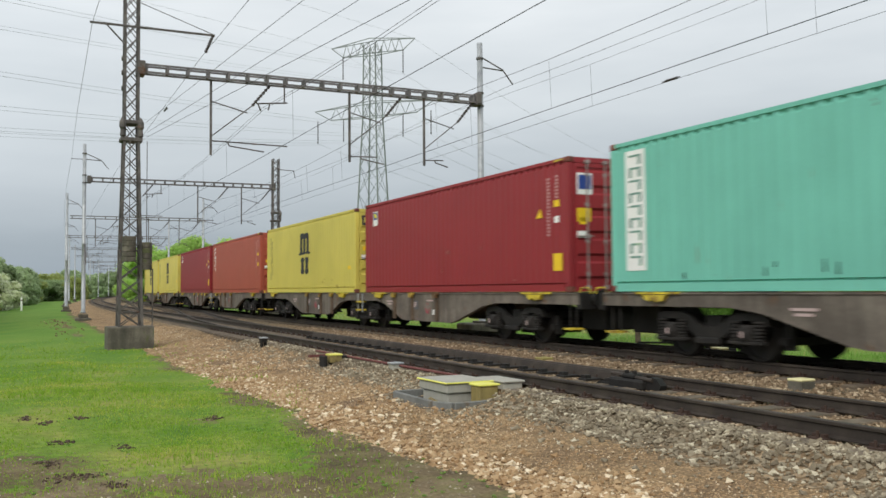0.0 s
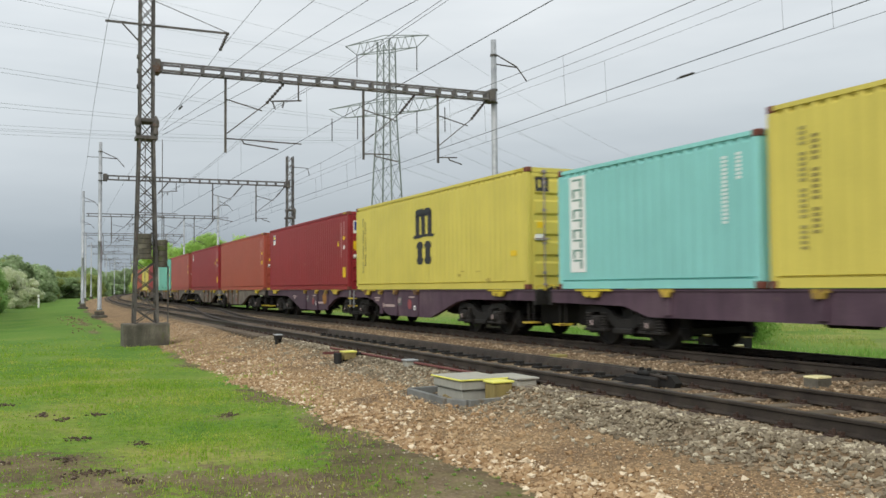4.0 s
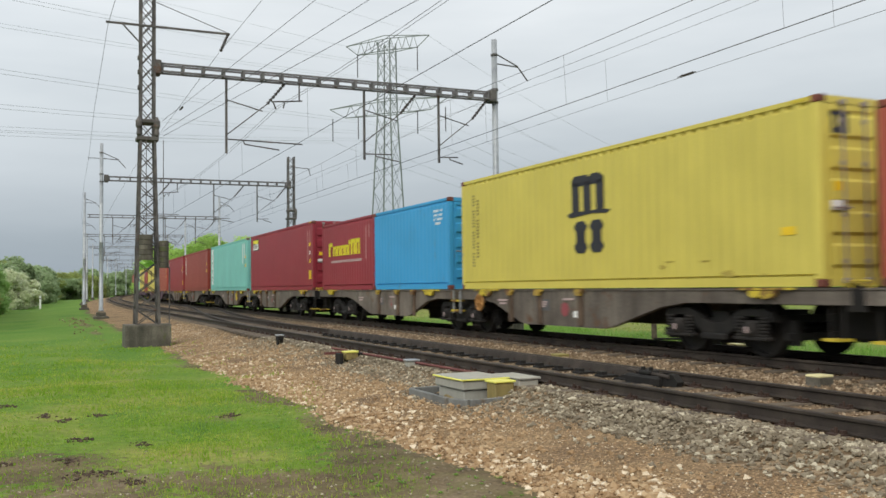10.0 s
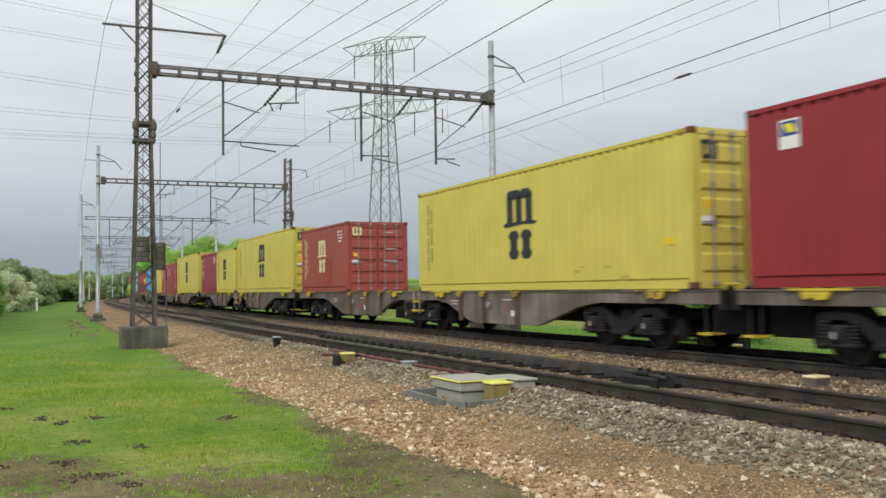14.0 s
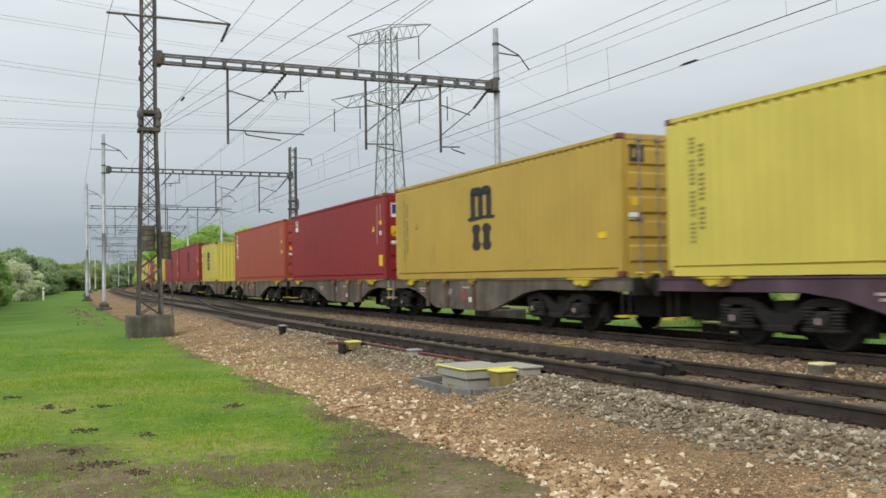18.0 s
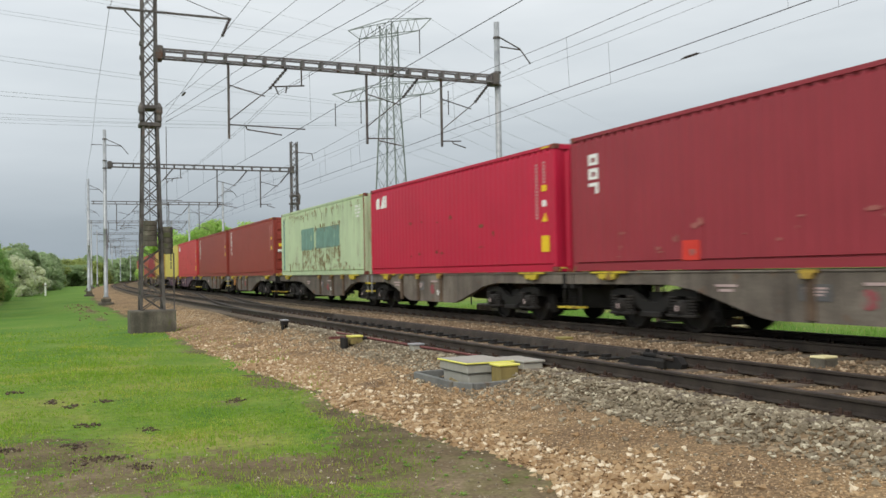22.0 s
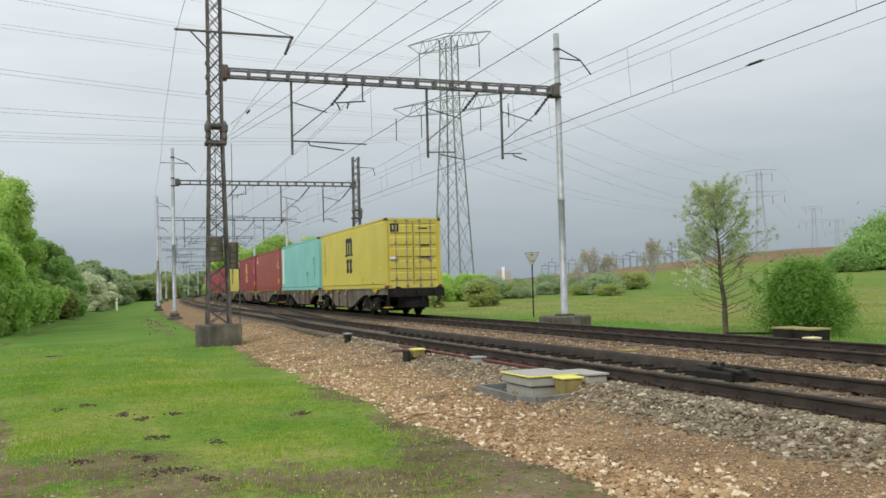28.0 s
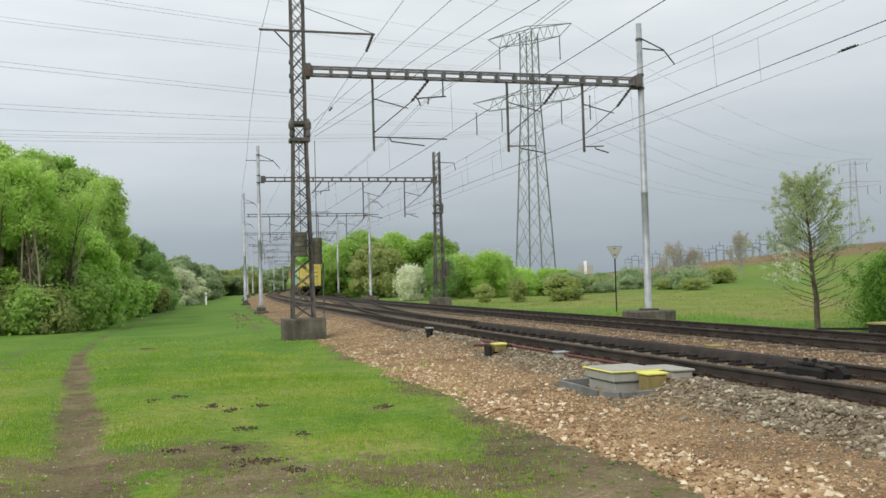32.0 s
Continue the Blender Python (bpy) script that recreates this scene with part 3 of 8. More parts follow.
def worn_patch(x, y):
    """The trampled strip close to the viewer, the bald spots and the molehills, 0 to 1."""
    near = smooth_step(11.2 - 0.5 * np.clip(x, 0, 4) + 0.7 * wobble(x, y, 0.9, 21) - y, -0.9, 1.6)
    near = near * np.clip(0.66 + 0.42 * wobble(x, y, 1.7, 22) + 0.25 * wobble(x, y, 6.0, 23), 0, 0.9)
    spot = np.zeros_like(x)
    for cx, cy, rx, ry, k in BALD:
        spot = np.maximum(spot, k * np.exp(-((x - cx) / rx) ** 2 - ((y - cy) / ry) ** 2))
    spot = spot * (0.85 + 0.4 * wobble(x, y, 5.0, 24))
    return np.clip(np.maximum(near, spot), 0, 1)


def bare_margin(u, x, y):
    """The trampled, weedy margin along the gravel: broad close to the viewer, narrow farther on."""
    far = smooth_step(y, 8.0, 12.5)
    start = -9.9 + 0.95 * far + 0.5 * wobble(x, y, 0.9, 92)
    return smooth_step(u, start, start + 1.15)


# bald spots in the grass: place, half widths, strength
BALD = [(3.0, 40, 0.35, 3, 0.7), (3.3, 50, 0.4, 4, 0.9), (3.55, 58, 0.4, 3, 0.8), (2.75, 34, 0.25, 2, 0.5), (-1.14, 28.5, 0.5, 1.2, 0.8), (2.7, 12.5, 0.5, 0.5, 0.55), (3.0, 8.4, 0.55, 0.8, 0.8), (0.37, 13.7, 0.14, 0.16, 0.8), (0.5, 10.0, 0.2, 0.2, 1.0), (0.82, 9.25, 0.32, 0.24, 1.0), (-0.15, 10.17, 0.14, 0.1, 0.9), (1.31, 10.9, 0.12, 0.12, 0.8), (0.69, 11.4, 0.12, 0.14, 0.7), (-1.08, 17.6, 0.3, 0.5, 0.5), (0.6, 13.2, 0.13, 0.16, 0.7), (1.1, 13.5, 0.14, 0.16, 0.8), (-2.3, 11.2, 0.7, 0.35, 0.6), (-3.0, 15.5, 0.5, 0.6, 0.45)]


def ground_height(x, y):
    u = offset(x, y)
    d = np.hypot(x, y)
    az = np.degrees(np.arctan2(x, y))
    z = -0.52 + 0.03 * wobble(x, y, 0.9, 3) + 0.012 * wobble(x, y, 4.0, 4)
    z -= 0.12 * smooth_step(u, 2.5, 5)
    z -= 0.25 * smooth_step(-u, 9, 14) * smooth_step(y, 25, 60)
    hill = np.interp(az, [-180, 5, 14, 23, 30.6, 42, 70, 110, 180], [0, 0, 0.8, 2.5, 6.3, 13.0, 16, 8, 0])
    z += hill * smooth_step(d, 60, 420) * (u > 0)
    z -= 0.06 * ruts(x, y)
    z = z - 0.14 * smooth_step(u, -8.25 + 0.42 * wobble(x, y, 0.9, 91) + 0.2 * wobble(x, y, 3.1, 94), -7.45) * (u < 3.0)
    return z


def build_ground():
    xs = stations((-1400, -300, 100), (-300, -60, 15), (-60, -16, 2), (-16, -6, 0.5), (-6, 6, 0.13), (6, 30, 0.8), (30, 100, 4), (100, 400, 15), (400, 1800, 70))
    ys = stations((-500, -100, 50), (-100, -10, 6), (-10, 4, 0.7), (4, 22, 0.15), (22, 60, 0.6), (60, 160, 3), (160, 500, 12), (500, 2600, 90))
    X, Y = np.meshgrid(xs, ys)
    Z = ground_height(X, Y)
    nx, ny = len(xs), len(ys)
    idx = np.arange(nx * ny).reshape(ny, nx)
    faces = np.stack([idx[:-1, :-1], idx[:-1, 1:], idx[1:, 1:], idx[1:, :-1]], -1).reshape(-1, 4)
    me = mesh_of("ground", np.stack([X, Y, Z], -1).reshape(-1, 3).tolist(), faces.tolist(), GROUND, True)
    u, d, az = offset(X, Y), np.hypot(X, Y), np.degrees(np.arctan2(X, Y))
    # bare earth: two wheel ruts of a field path, a worn patch near the viewer, and the gravel's edge
    soil = ruts(X, Y) * (1 - 0.4 * smooth_step(Y, 16, 40)) * (0.85 + 0.35 * wobble(X, Y, 1.2, 11))
    worn = worn_patch(X, Y) * (u < -7.5)
    mole = smooth_step(wobble(X, Y, 2.1, 31) * wobble(X, Y, 1.1, 32), 0.62, 0.85) * 0.9 * (Y < 24)
    edge = bare_margin(u, X, Y) * (u < 0) * 0.9
    soil = np.clip(np.maximum.reduce([soil, worn, mole, edge]), 0, 1)
    field = smooth_step(d, 215, 245) * smooth_step(az, 17, 20) * (u > 0)
    dry = smooth_step(u, 3.5, 6) * (1 - smooth_step(d, 120, 200)) * np.clip(0.55 + 0.6 * wobble(X, Y, 0.12, 41), 0, 1)
    lush = smooth_step(Y, 11, 30) * (u < 0) * 0.9 + (u > 0) * np.maximum(smooth_step(12 - u + 3 * wobble(X, Y, 0.3, 42), 0, 3) * 0.8, smooth_step(d, 60, 130) * np.clip(0.4 + 0.5 * wobble(X, Y, 0.05, 43), 0, 1))
    cols = np.stack([soil, np.clip(field, 0, 1), np.clip(dry, 0, 1), np.clip(lush, 0, 1)], -1).reshape(-1)
    me.color_attributes.new("zones", "FLOAT_COLOR", "POINT").data.foreach_set("color", cols.astype(np.float32))
    ob = new("ground", me)
    tagged(ob, "spring meadow with worn bare earth and wheel ruts beside the railway", "ground", kind="structure")


BED = [(-9.6, -0.80), (-8.8, -0.62), (-8.2, -0.53), (-7.4, -0.44), (-6.7, -0.385), (-6.2, -0.35), (-5.98, -0.29), (-5.76, -0.185), (-5.2, -0.185), (-3.6, -0.20), (-2.6, -0.24), (-2.2, -0.25), (-1.5, -0.22), (-0.7, -0.20), (0.7, -0.20), (1.5, -0.21), (2.1, -0.28), (2.8, -0.48), (3.4, -0.72)]


def bed_height(u):
    return np.interp(u, [p[0] for p in BED], [p[1] for p in BED])


def stony(u, x, y):
    """How thickly the bed is strewn with stones, 0 to 1: thick by the rails and along the foot of the slope, fine earth between."""
    foot = np.exp(-((u + 7.95 - 0.15 * wobble(x, y, 0.7, 54)) / 0.5) ** 4) * np.clip(0.75 + 0.5 * wobble(x, y, 1.3, 55), 0, 1) * (1 - 0.45 * smooth_step(y, 15, 22))
    path = 0.14 + 0.3 * smooth_step(13.5 - y, 0, 2) * smooth_step(y, 8.8, 10.3) * np.clip(0.6 + wobble(x, y, 1.3, 58), 0, 1) + 0.35 * smooth_step(wobble(x, y, 1.0, 56), 0.25, 0.8)
    edge = smooth_step(u, -6.55 + 0.2 * wobble(x, y, 1.1, 57), -6.05) * (0.95 - 0.5 * smooth_step(y, 13, 20) * (u < -5.7))
    return np.clip(np.maximum.reduce([foot, path * np.ones_like(u), edge]), 0, 1)


def in_pit(x, y):
    """Inside the point machine's edging."""
    return (x > 5.36) & (x < 6.86) & (y > 10.95) & (y < 12.7)


def build_bed():
    us = np.concatenate([stations((-9.6, -5.6, 0.14), (-5.6, 3.4, 0.3))])
    ss = stations((-120, 0, 3), (0, 5, 0.6), (5, 26, 0.16), (26, 60, 0.6), (60, 200, 4), (200, 620, 12))
    S, U = np.meshgrid(ss, us, indexing="ij")
    XY = np.array([at(float(s), 0)[:2] for s in ss])
    TH = np.interp(ss, _g, _th)
    X = XY[:, 0:1] + U * np.cos(TH)[:, None]
    Y = XY[:, 1:2] - U * np.sin(TH)[:, None]
    lift = smooth_step(-U, 6.6, 7.4)
    Z = bed_height(U) + 0.035 * lift * wobble(X, Y, 1.6, 51) + 0.012 * wobble(X, Y, 9.0, 52) * (0.3 + 0.7 * lift)
    Z = np.where(in_pit(X, Y) & (X < 6.35), -0.46, Z)
    n, k = len(ss), len(us)
    idx = np.arange(n * k).reshape(n, k)
    faces = np.stack([idx[:-1, :-1], idx[:-1, 1:], idx[1:, 1:], idx[1:, :-1]], -1).reshape(-1, 4)
    me = mesh_of("ballast_bed", np.stack([X, Y, Z], -1).reshape(-1, 3).tolist(), faces.tolist(), GRAVEL, True)
    grey = np.clip(smooth_step(U, -7.3, -6.4) * (0.75 + 0.5 * wobble(X, Y, 0.8, 53)), 0, 1)
    cols = np.stack([grey, stony(U, X, Y), grey * 0, grey * 0 + 1], -1).reshape(-1)
    me.color_attributes.new("zones", "FLOAT_COLOR", "POINT").data.foreach_set("color", cols.astype(np.float32))
    tagged(new("ballast_bed", me), "stony brown and grey railway ballast bed with a low shoulder", "ballast", kind="structure")


def scatter_stones(name, count, place, mat, size, label):
    """Loose broken stones, each a small uneven lump, as one object."""
    r = np.random.RandomState(count)
    base = np.array([(0, 0, 1), (0, 0, -1), (1, 0, 0), (-1, 0, 0), (0, 1, 0), (0, -1, 0)], float)
    tri = np.array([(0, 2, 4), (0, 4, 3), (0, 3, 5), (0, 5, 2), (1, 4, 2), (1, 3, 4), (1, 5, 3), (1, 2, 5)])
    pts = place(r, count)
    n = len(pts)
    sz = size[0] + (size[1] - size[0]) * r.rand(n) ** 2.2
    v = base[None] * (0.65 + 0.6 * r.rand(n, 6, 1)) + 0.35 * (r.rand(n, 6, 3) - 0.5)
    q = r.randn(n, 4)
    q /= np.linalg.norm(q, axis=1)[:, None]
    w, x, y, z = q.T
    R = np.stack([1 - 2 * (y * y + z * z), 2 * (x * y - z * w), 2 * (x * z + y * w), 2 * (x * y + z * w), 1 - 2 * (x * x + z * z), 2 * (y * z - x * w), 2 * (x * z - y * w), 2 * (y * z + x * w), 1 - 2 * (x * x + y * y)], -1).reshape(n, 3, 3)
    v = np.einsum("nij,nkj->nki", R, v) * sz[:, None, None]
    v[:, :, 2] *= 0.75
    v += pts[:, None, :]
    f = (tri[None] + 6 * np.arange(n)[:, None, None]).reshape(-1, 3)
    me = mesh_of(name, v.reshape(-1, 3).tolist(), f.tolist(), mat)
    tagged(new(name, me), label, "gravel", kind="stuff")


def on_bed(s0, s1, u0, u1, power=1.0):
    def place(r, n):
        s = s0 + (s1 - s0) * r.rand(n) ** power
        u = u0 + (u1 - u0) * r.rand(n)
        th = np.interp(s, _g, _th)
        x = np.interp(s, _g, _gx) + u * np.cos(th)
        y = np.interp(s, _g, _gy) - u * np.sin(th)
        keep = r.rand(n) < stony(u, x, y) ** 1.6 * (0.8 + 0.4 * wobble(x, y, 2.1, 61))
        z = bed_height(u) + 0.035 * smooth_step(-u, 6.6, 7.4) * wobble(x, y, 1.6, 51) + 0.01
        return np.stack([x, y, z], -1)[keep & ~in_pit(x, y)]
    return place


def strewn(s0, s1, u0, u1, power):
    """Evenly strewn small stones."""
    def place(r, n):
        s, u = s0 + (s1 - s0) * r.rand(n) ** power, u0 + (u1 - u0) * r.rand(n)
        th = np.interp(s, _g, _th)
        x, y = np.interp(s, _g, _gx) + u * np.cos(th), np.interp(s, _g, _gy) - u * np.sin(th)
        z = np.maximum(bed_height(u) + 0.035 * smooth_step(-u, 6.6, 7.4) * wobble(x, y, 1.6, 51), ground_height(x, y)) + 0.004
        return np.stack([x, y, z], -1)[(r.rand(n) < 0.7 + 0.5 * wobble(x, y, 1.4, 62)) & ~in_pit(x, y)]
    return place


HEAPS = [(0.37, 13.7), (1.1, 13.5), (0.82, 9.2), (0.6, 9.3), (0.5, 10.0), (-0.15, 10.17), (1.31, 10.9), (0.69, 11.4), (0.6, 13.2), (-1.14, 28.5), (2.7, 12.6), (0.97, 8.66), (-0.5, 14.9), (-0.1, 15.2)]


def on_earth(r, n):
    y = 5.5 + 9 * r.rand(n) ** 1.4
    x = (-4.5 + 9 * r.rand(n)) * (0.4 + y / 16)
    k = (r.rand(n) < np.maximum.reduce([ruts(x, y), worn_patch(x, y), 1.2 * smooth_step(offset(x, y), -9.3, -8.3)]) * 0.8) & (offset(x, y) < -7.9)
    x, y = x[k], y[k]
    return np.stack([x, y, ground_height(x, y)], -1)


def in_heaps(r, n):
    c = np.array(HEAPS)[r.randint(0, len(HEAPS), n)]
    x, y = c[:, 0] + 0.07 * r.randn(n), c[:, 1] + 0.09 * r.randn(n)
    return np.stack([x, y, ground_height(x, y) + 0.005], -1)


def grass_tufts():
    """Short blades, thickest in the foreground."""
    r = np.random.RandomState(5)
    n = 420000
    y = 5.5 + 34 * r.rand(n) ** 2.0
    x = -8 + 12.4 * r.rand(n)
    x *= 0.45 + y / 24
    u = offset(x, y)
    rut, worn = ruts(x, y), worn_patch(x, y)
    mole = smooth_step(wobble(x, y, 2.1, 31) * wobble(x, y, 1.1, 32), 0.62, 0.85)
    bare = np.maximum.reduce([rut * 1.2, worn * 1.0, mole, 0.93 * bare_margin(u, x, y)])
    keep = (r.rand(n) > bare * 0.92) & (u < -7.2 + 0.5 * wobble(x, y, 1.4, 93)) & (r.rand(n) < (0.6 + 0.5 * wobble(x, y, 1.7, 71)) * (1 - smooth_step(y, 14, 39)))
    x, y = x[keep], y[keep]
    n = len(x)
    z = np.maximum(ground_height(x, y), bed_height(offset(x, y))) - 0.004
    tall = np.clip(0.55 + 0.45 * wobble(x, y, 1.3, 72), 0.2, 1.3)
    h = (0.02 + 0.045 * r.rand(n)) * tall * (1 + y / 40)
    w = (0.0022 + 0.0026 * r.rand(n)) * (1 + y / 10)
    a = r.rand(n) * math.tau
    lean = 0.75 * h * (r.rand(n) - 0.1)
    b = r.rand(n) * math.tau
    base = np.stack([x, y, z], -1)
    side = np.stack([np.cos(a) * w, np.sin(a) * w, a * 0], -1)
    tip = base + np.stack([np.cos(b) * lean, np.sin(b) * lean, h], -1)
    v = np.stack([base - side, base + side, tip], 1).reshape(-1, 3)
    f = np.arange(3 * n).reshape(-1, 3)
    tagged(new("grass", mesh_of("grass", v.tolist(), f.tolist(), GRASSBLADE)), "short bright green spring grass in uneven tufts", "grass", kind="stuff")


def meadow_tufts():
    """Longer, uneven grass on the far side of the line."""
    r = np.random.RandomState(15)
    n = 120000
    y = 8 + 74 * r.rand(n) ** 1.5
    x = y * (0.12 + 0.95 * r.rand(n)) + 3
    u = offset(x, y)
    keep = (u > 2.6) & (r.rand(n) < 0.55 + 0.7 * wobble(x, y, 0.35, 73))
    x, y = x[keep], y[keep]
    n = len(x)
    z = ground_height(x, y) - 0.02
    h = (0.05 + 0.13 * r.rand(n)) * np.clip(0.6 + 0.6 * wobble(x, y, 0.5, 74), 0.2, 1.5)
    w = (0.007 + 0.008 * r.rand(n)) * (1 + y / 22)
    a, b = r.rand(n) * math.tau, r.rand(n) * math.tau
    base = np.stack([x, y, z], -1)
    side = np.stack([np.cos(a) * w, np.sin(a) * w, a * 0], -1)
    tip = base + np.stack([np.cos(b) * h * 0.4, np.sin(b) * h * 0.4, h], -1)
    v = np.stack([base - side, base + side, tip], 1).reshape(-1, 3)
    tagged(new("meadow_grass", mesh_of("meadow_grass", v.tolist(), np.arange(3 * n).reshape(-1, 3).tolist(), MEADOWBLADE)), "longer uneven meadow grass beyond the railway", "grass", kind="stuff")


def verge_grass():
    """Rank grass close beyond the far track."""
    r = np.random.RandomState(25)
    n = 60000
    s, u = 3 + 42 * r.rand(n) ** 1.3, 2.7 + 6.5 * r.rand(n) ** 1.4
    x, y = np.interp(s, _g, _gx) + u, np.interp(s, _g, _gy)
    keep = r.rand(n) < 0.45 + 0.8 * wobble(x, y, 0.9, 75)
    x, y = x[keep], y[keep]
    n = len(x)
    z = ground_height(x, y) - 0.02
    h = (0.10 + 0.28 * r.rand(n) ** 2) * np.clip(0.8 + 0.6 * wobble(x, y, 0.7, 76), 0.3, 1.6)
    w = 0.006 + 0.010 * r.rand(n)
    a, b = r.rand(n) * math.tau, r.rand(n) * math.tau
    base = np.stack([x, y, z], -1)
    side = np.stack([np.cos(a) * w, np.sin(a) * w, a * 0], -1)
    tip = base + np.stack([np.cos(b) * h * 0.5, np.sin(b) * h * 0.5, h], -1)
    v = np.stack([base - side, base + side, tip], 1).reshape(-1, 3)
    tagged(new("verge_grass", mesh_of("verge_grass", v.tolist(), np.arange(3 * n).reshape(-1, 3).tolist(), LEAF_HEDGE)), "rank dark green grass close beyond the far track", "grass", kind="stuff")


def weeds(name, count, region, mat, size, label):
    """Low broad-leaved rosettes."""
    r = np.random.RandomState(count)
    x, y = region(r, count)
    z = ground_height(x, y)
    vs, fs = [], []
    for i in range(len(x)):
        k, c = r.randint(5, 9), size * (0.6 + 0.8 * r.rand())
        for j in range(k):
            a = j * math.tau / k + r.rand()
            d, s = np.array((math.cos(a), math.sin(a))), np.array((-math.sin(a), math.cos(a)))
            b = len(vs)
            up = c * (0.35 + 0.6 * r.rand())
            vs += [(x[i], y[i], z[i]), (*(np.array((x[i], y[i])) + d * c * 0.6 + s * c * 0.22), z[i] + up * 0.8), (*(np.array((x[i], y[i])) + d * c), z[i] + up * 0.7), (*(np.array((x[i], y[i])) + d * c * 0.6 - s * c * 0.22), z[i] + up * 0.8)]
            fs.append((b, b + 1, b + 2, b + 3))
    tagged(new(name, mesh_of(name, vs, fs, mat)), label, "plants", kind="stuff")


# ---- track ----
def rail_profile(lift=0.0):
    pts = [(-0.066, -0.155), (0.066, -0.155), (0.066, -0.142), (0.012, -0.128), (0.009, -0.045), (0.035, -0.034), (0.036, -0.008), (0.026, 0.0), (-0.026, 0.0), (-0.036, -0.008), (-0.035, -0.034), (-0.009, -0.045), (-0.012, -0.128), (-0.066, -0.142)]
    return [(u, z + lift) for u, z in pts]


def rail(name, shift, stns, parent, label=""):
    me = sweep(name, rail_profile(), stns, shift, RAIL_SIDE)
    me.materials.append(RAIL_HEAD)
    for p in me.polygons:
        if p.normal.z > 0.7 and p.center.z > -0.02:
            p.material_index = 1
    return part(name, me, None, parent, label)


SLEEPER_MESH, FAST_MESH = [], []


def sleeper_mesh():
    if not SLEEPER_MESH:
        bm = cube(-1.28, 1.28, -0.125, 0.125, -0.30, -0.165, bevel=0.012)
        me = bpy.data.meshes.new("sleeper")
        bm.to_mesh(me)
        me.materials.append(SLEEPER)
        SLEEPER_MESH.append(me)
        bm = bmesh.new()
        box(bm, -0.16, 0.16, -0.09, 0.09, -0.168, -0.150)
        for sx in (-1, 1):
            for sy in (-1, 1):
                box(bm, sx * 0.085 - 0.025, sx * 0.085 + 0.025, sy * 0.05 - 0.022, sy * 0.05 + 0.022, -0.152, -0.118)
            rod(bm, (sx * 0.12, 0, -0.152), (sx * 0.12, 0, -0.09), 0.016, 6)
        me = bpy.data.meshes.new("fastening")
        bm.to_mesh(me)
        me.materials.append(PAD)
        FAST_MESH.append(me)
    return SLEEPER_MESH[0], FAST_MESH[0]


GAUGE = 0.7525


def build_track(name, off, label, first, last):
    root = tagged(new(name), label, "railway track", kind="structure")
    stn = stations((-140, 0, 10), (0, 120, 3), (120, 640, 8))
    for sgn in (-1, 1):
        rail("rail", lambda s, o=off + sgn * GAUGE: o, stn, root)
    sl, fa = sleeper_mesh()
    for i, s in enumerate(np.arange(first, last, 0.61)):
        for me, us in ((sl, (0,)), (fa, (-GAUGE, GAUGE))):
            if me is fa and s > 34:
                continue
            for du in us:
                ob = new("sleeper" if me is sl else "fastening", me)
                ob.parent = root
                ob.matrix_basis = Matrix.Translation(at(s, off + du)) @ Matrix.Rotation(-radians(heading(s)), 4, "Z")
    # the sleepers farther along, joined
    vs, fs = [], []
    for s in list(np.arange(last, 330, 0.61)) + list(np.arange(-60, first, 0.61)):
        b = len(vs)
        for dy in (-0.12, 0.12):
            for du in (-1.28, 1.28):
                for z in (-0.28, -0.165):
                    vs.append(at(s + dy, off + du, z)[:])
        fs += [tuple(b + i for i in q) for q in ((0, 2, 3, 1), (4, 5, 7, 6), (0, 1, 5, 4), (2, 6, 7, 3), (1, 3, 7, 5))]
    tagged(part("distant_sleepers", mesh_of("distant_sleepers", vs, fs, SLEEPER), None, root), kind="stuff")
    return root


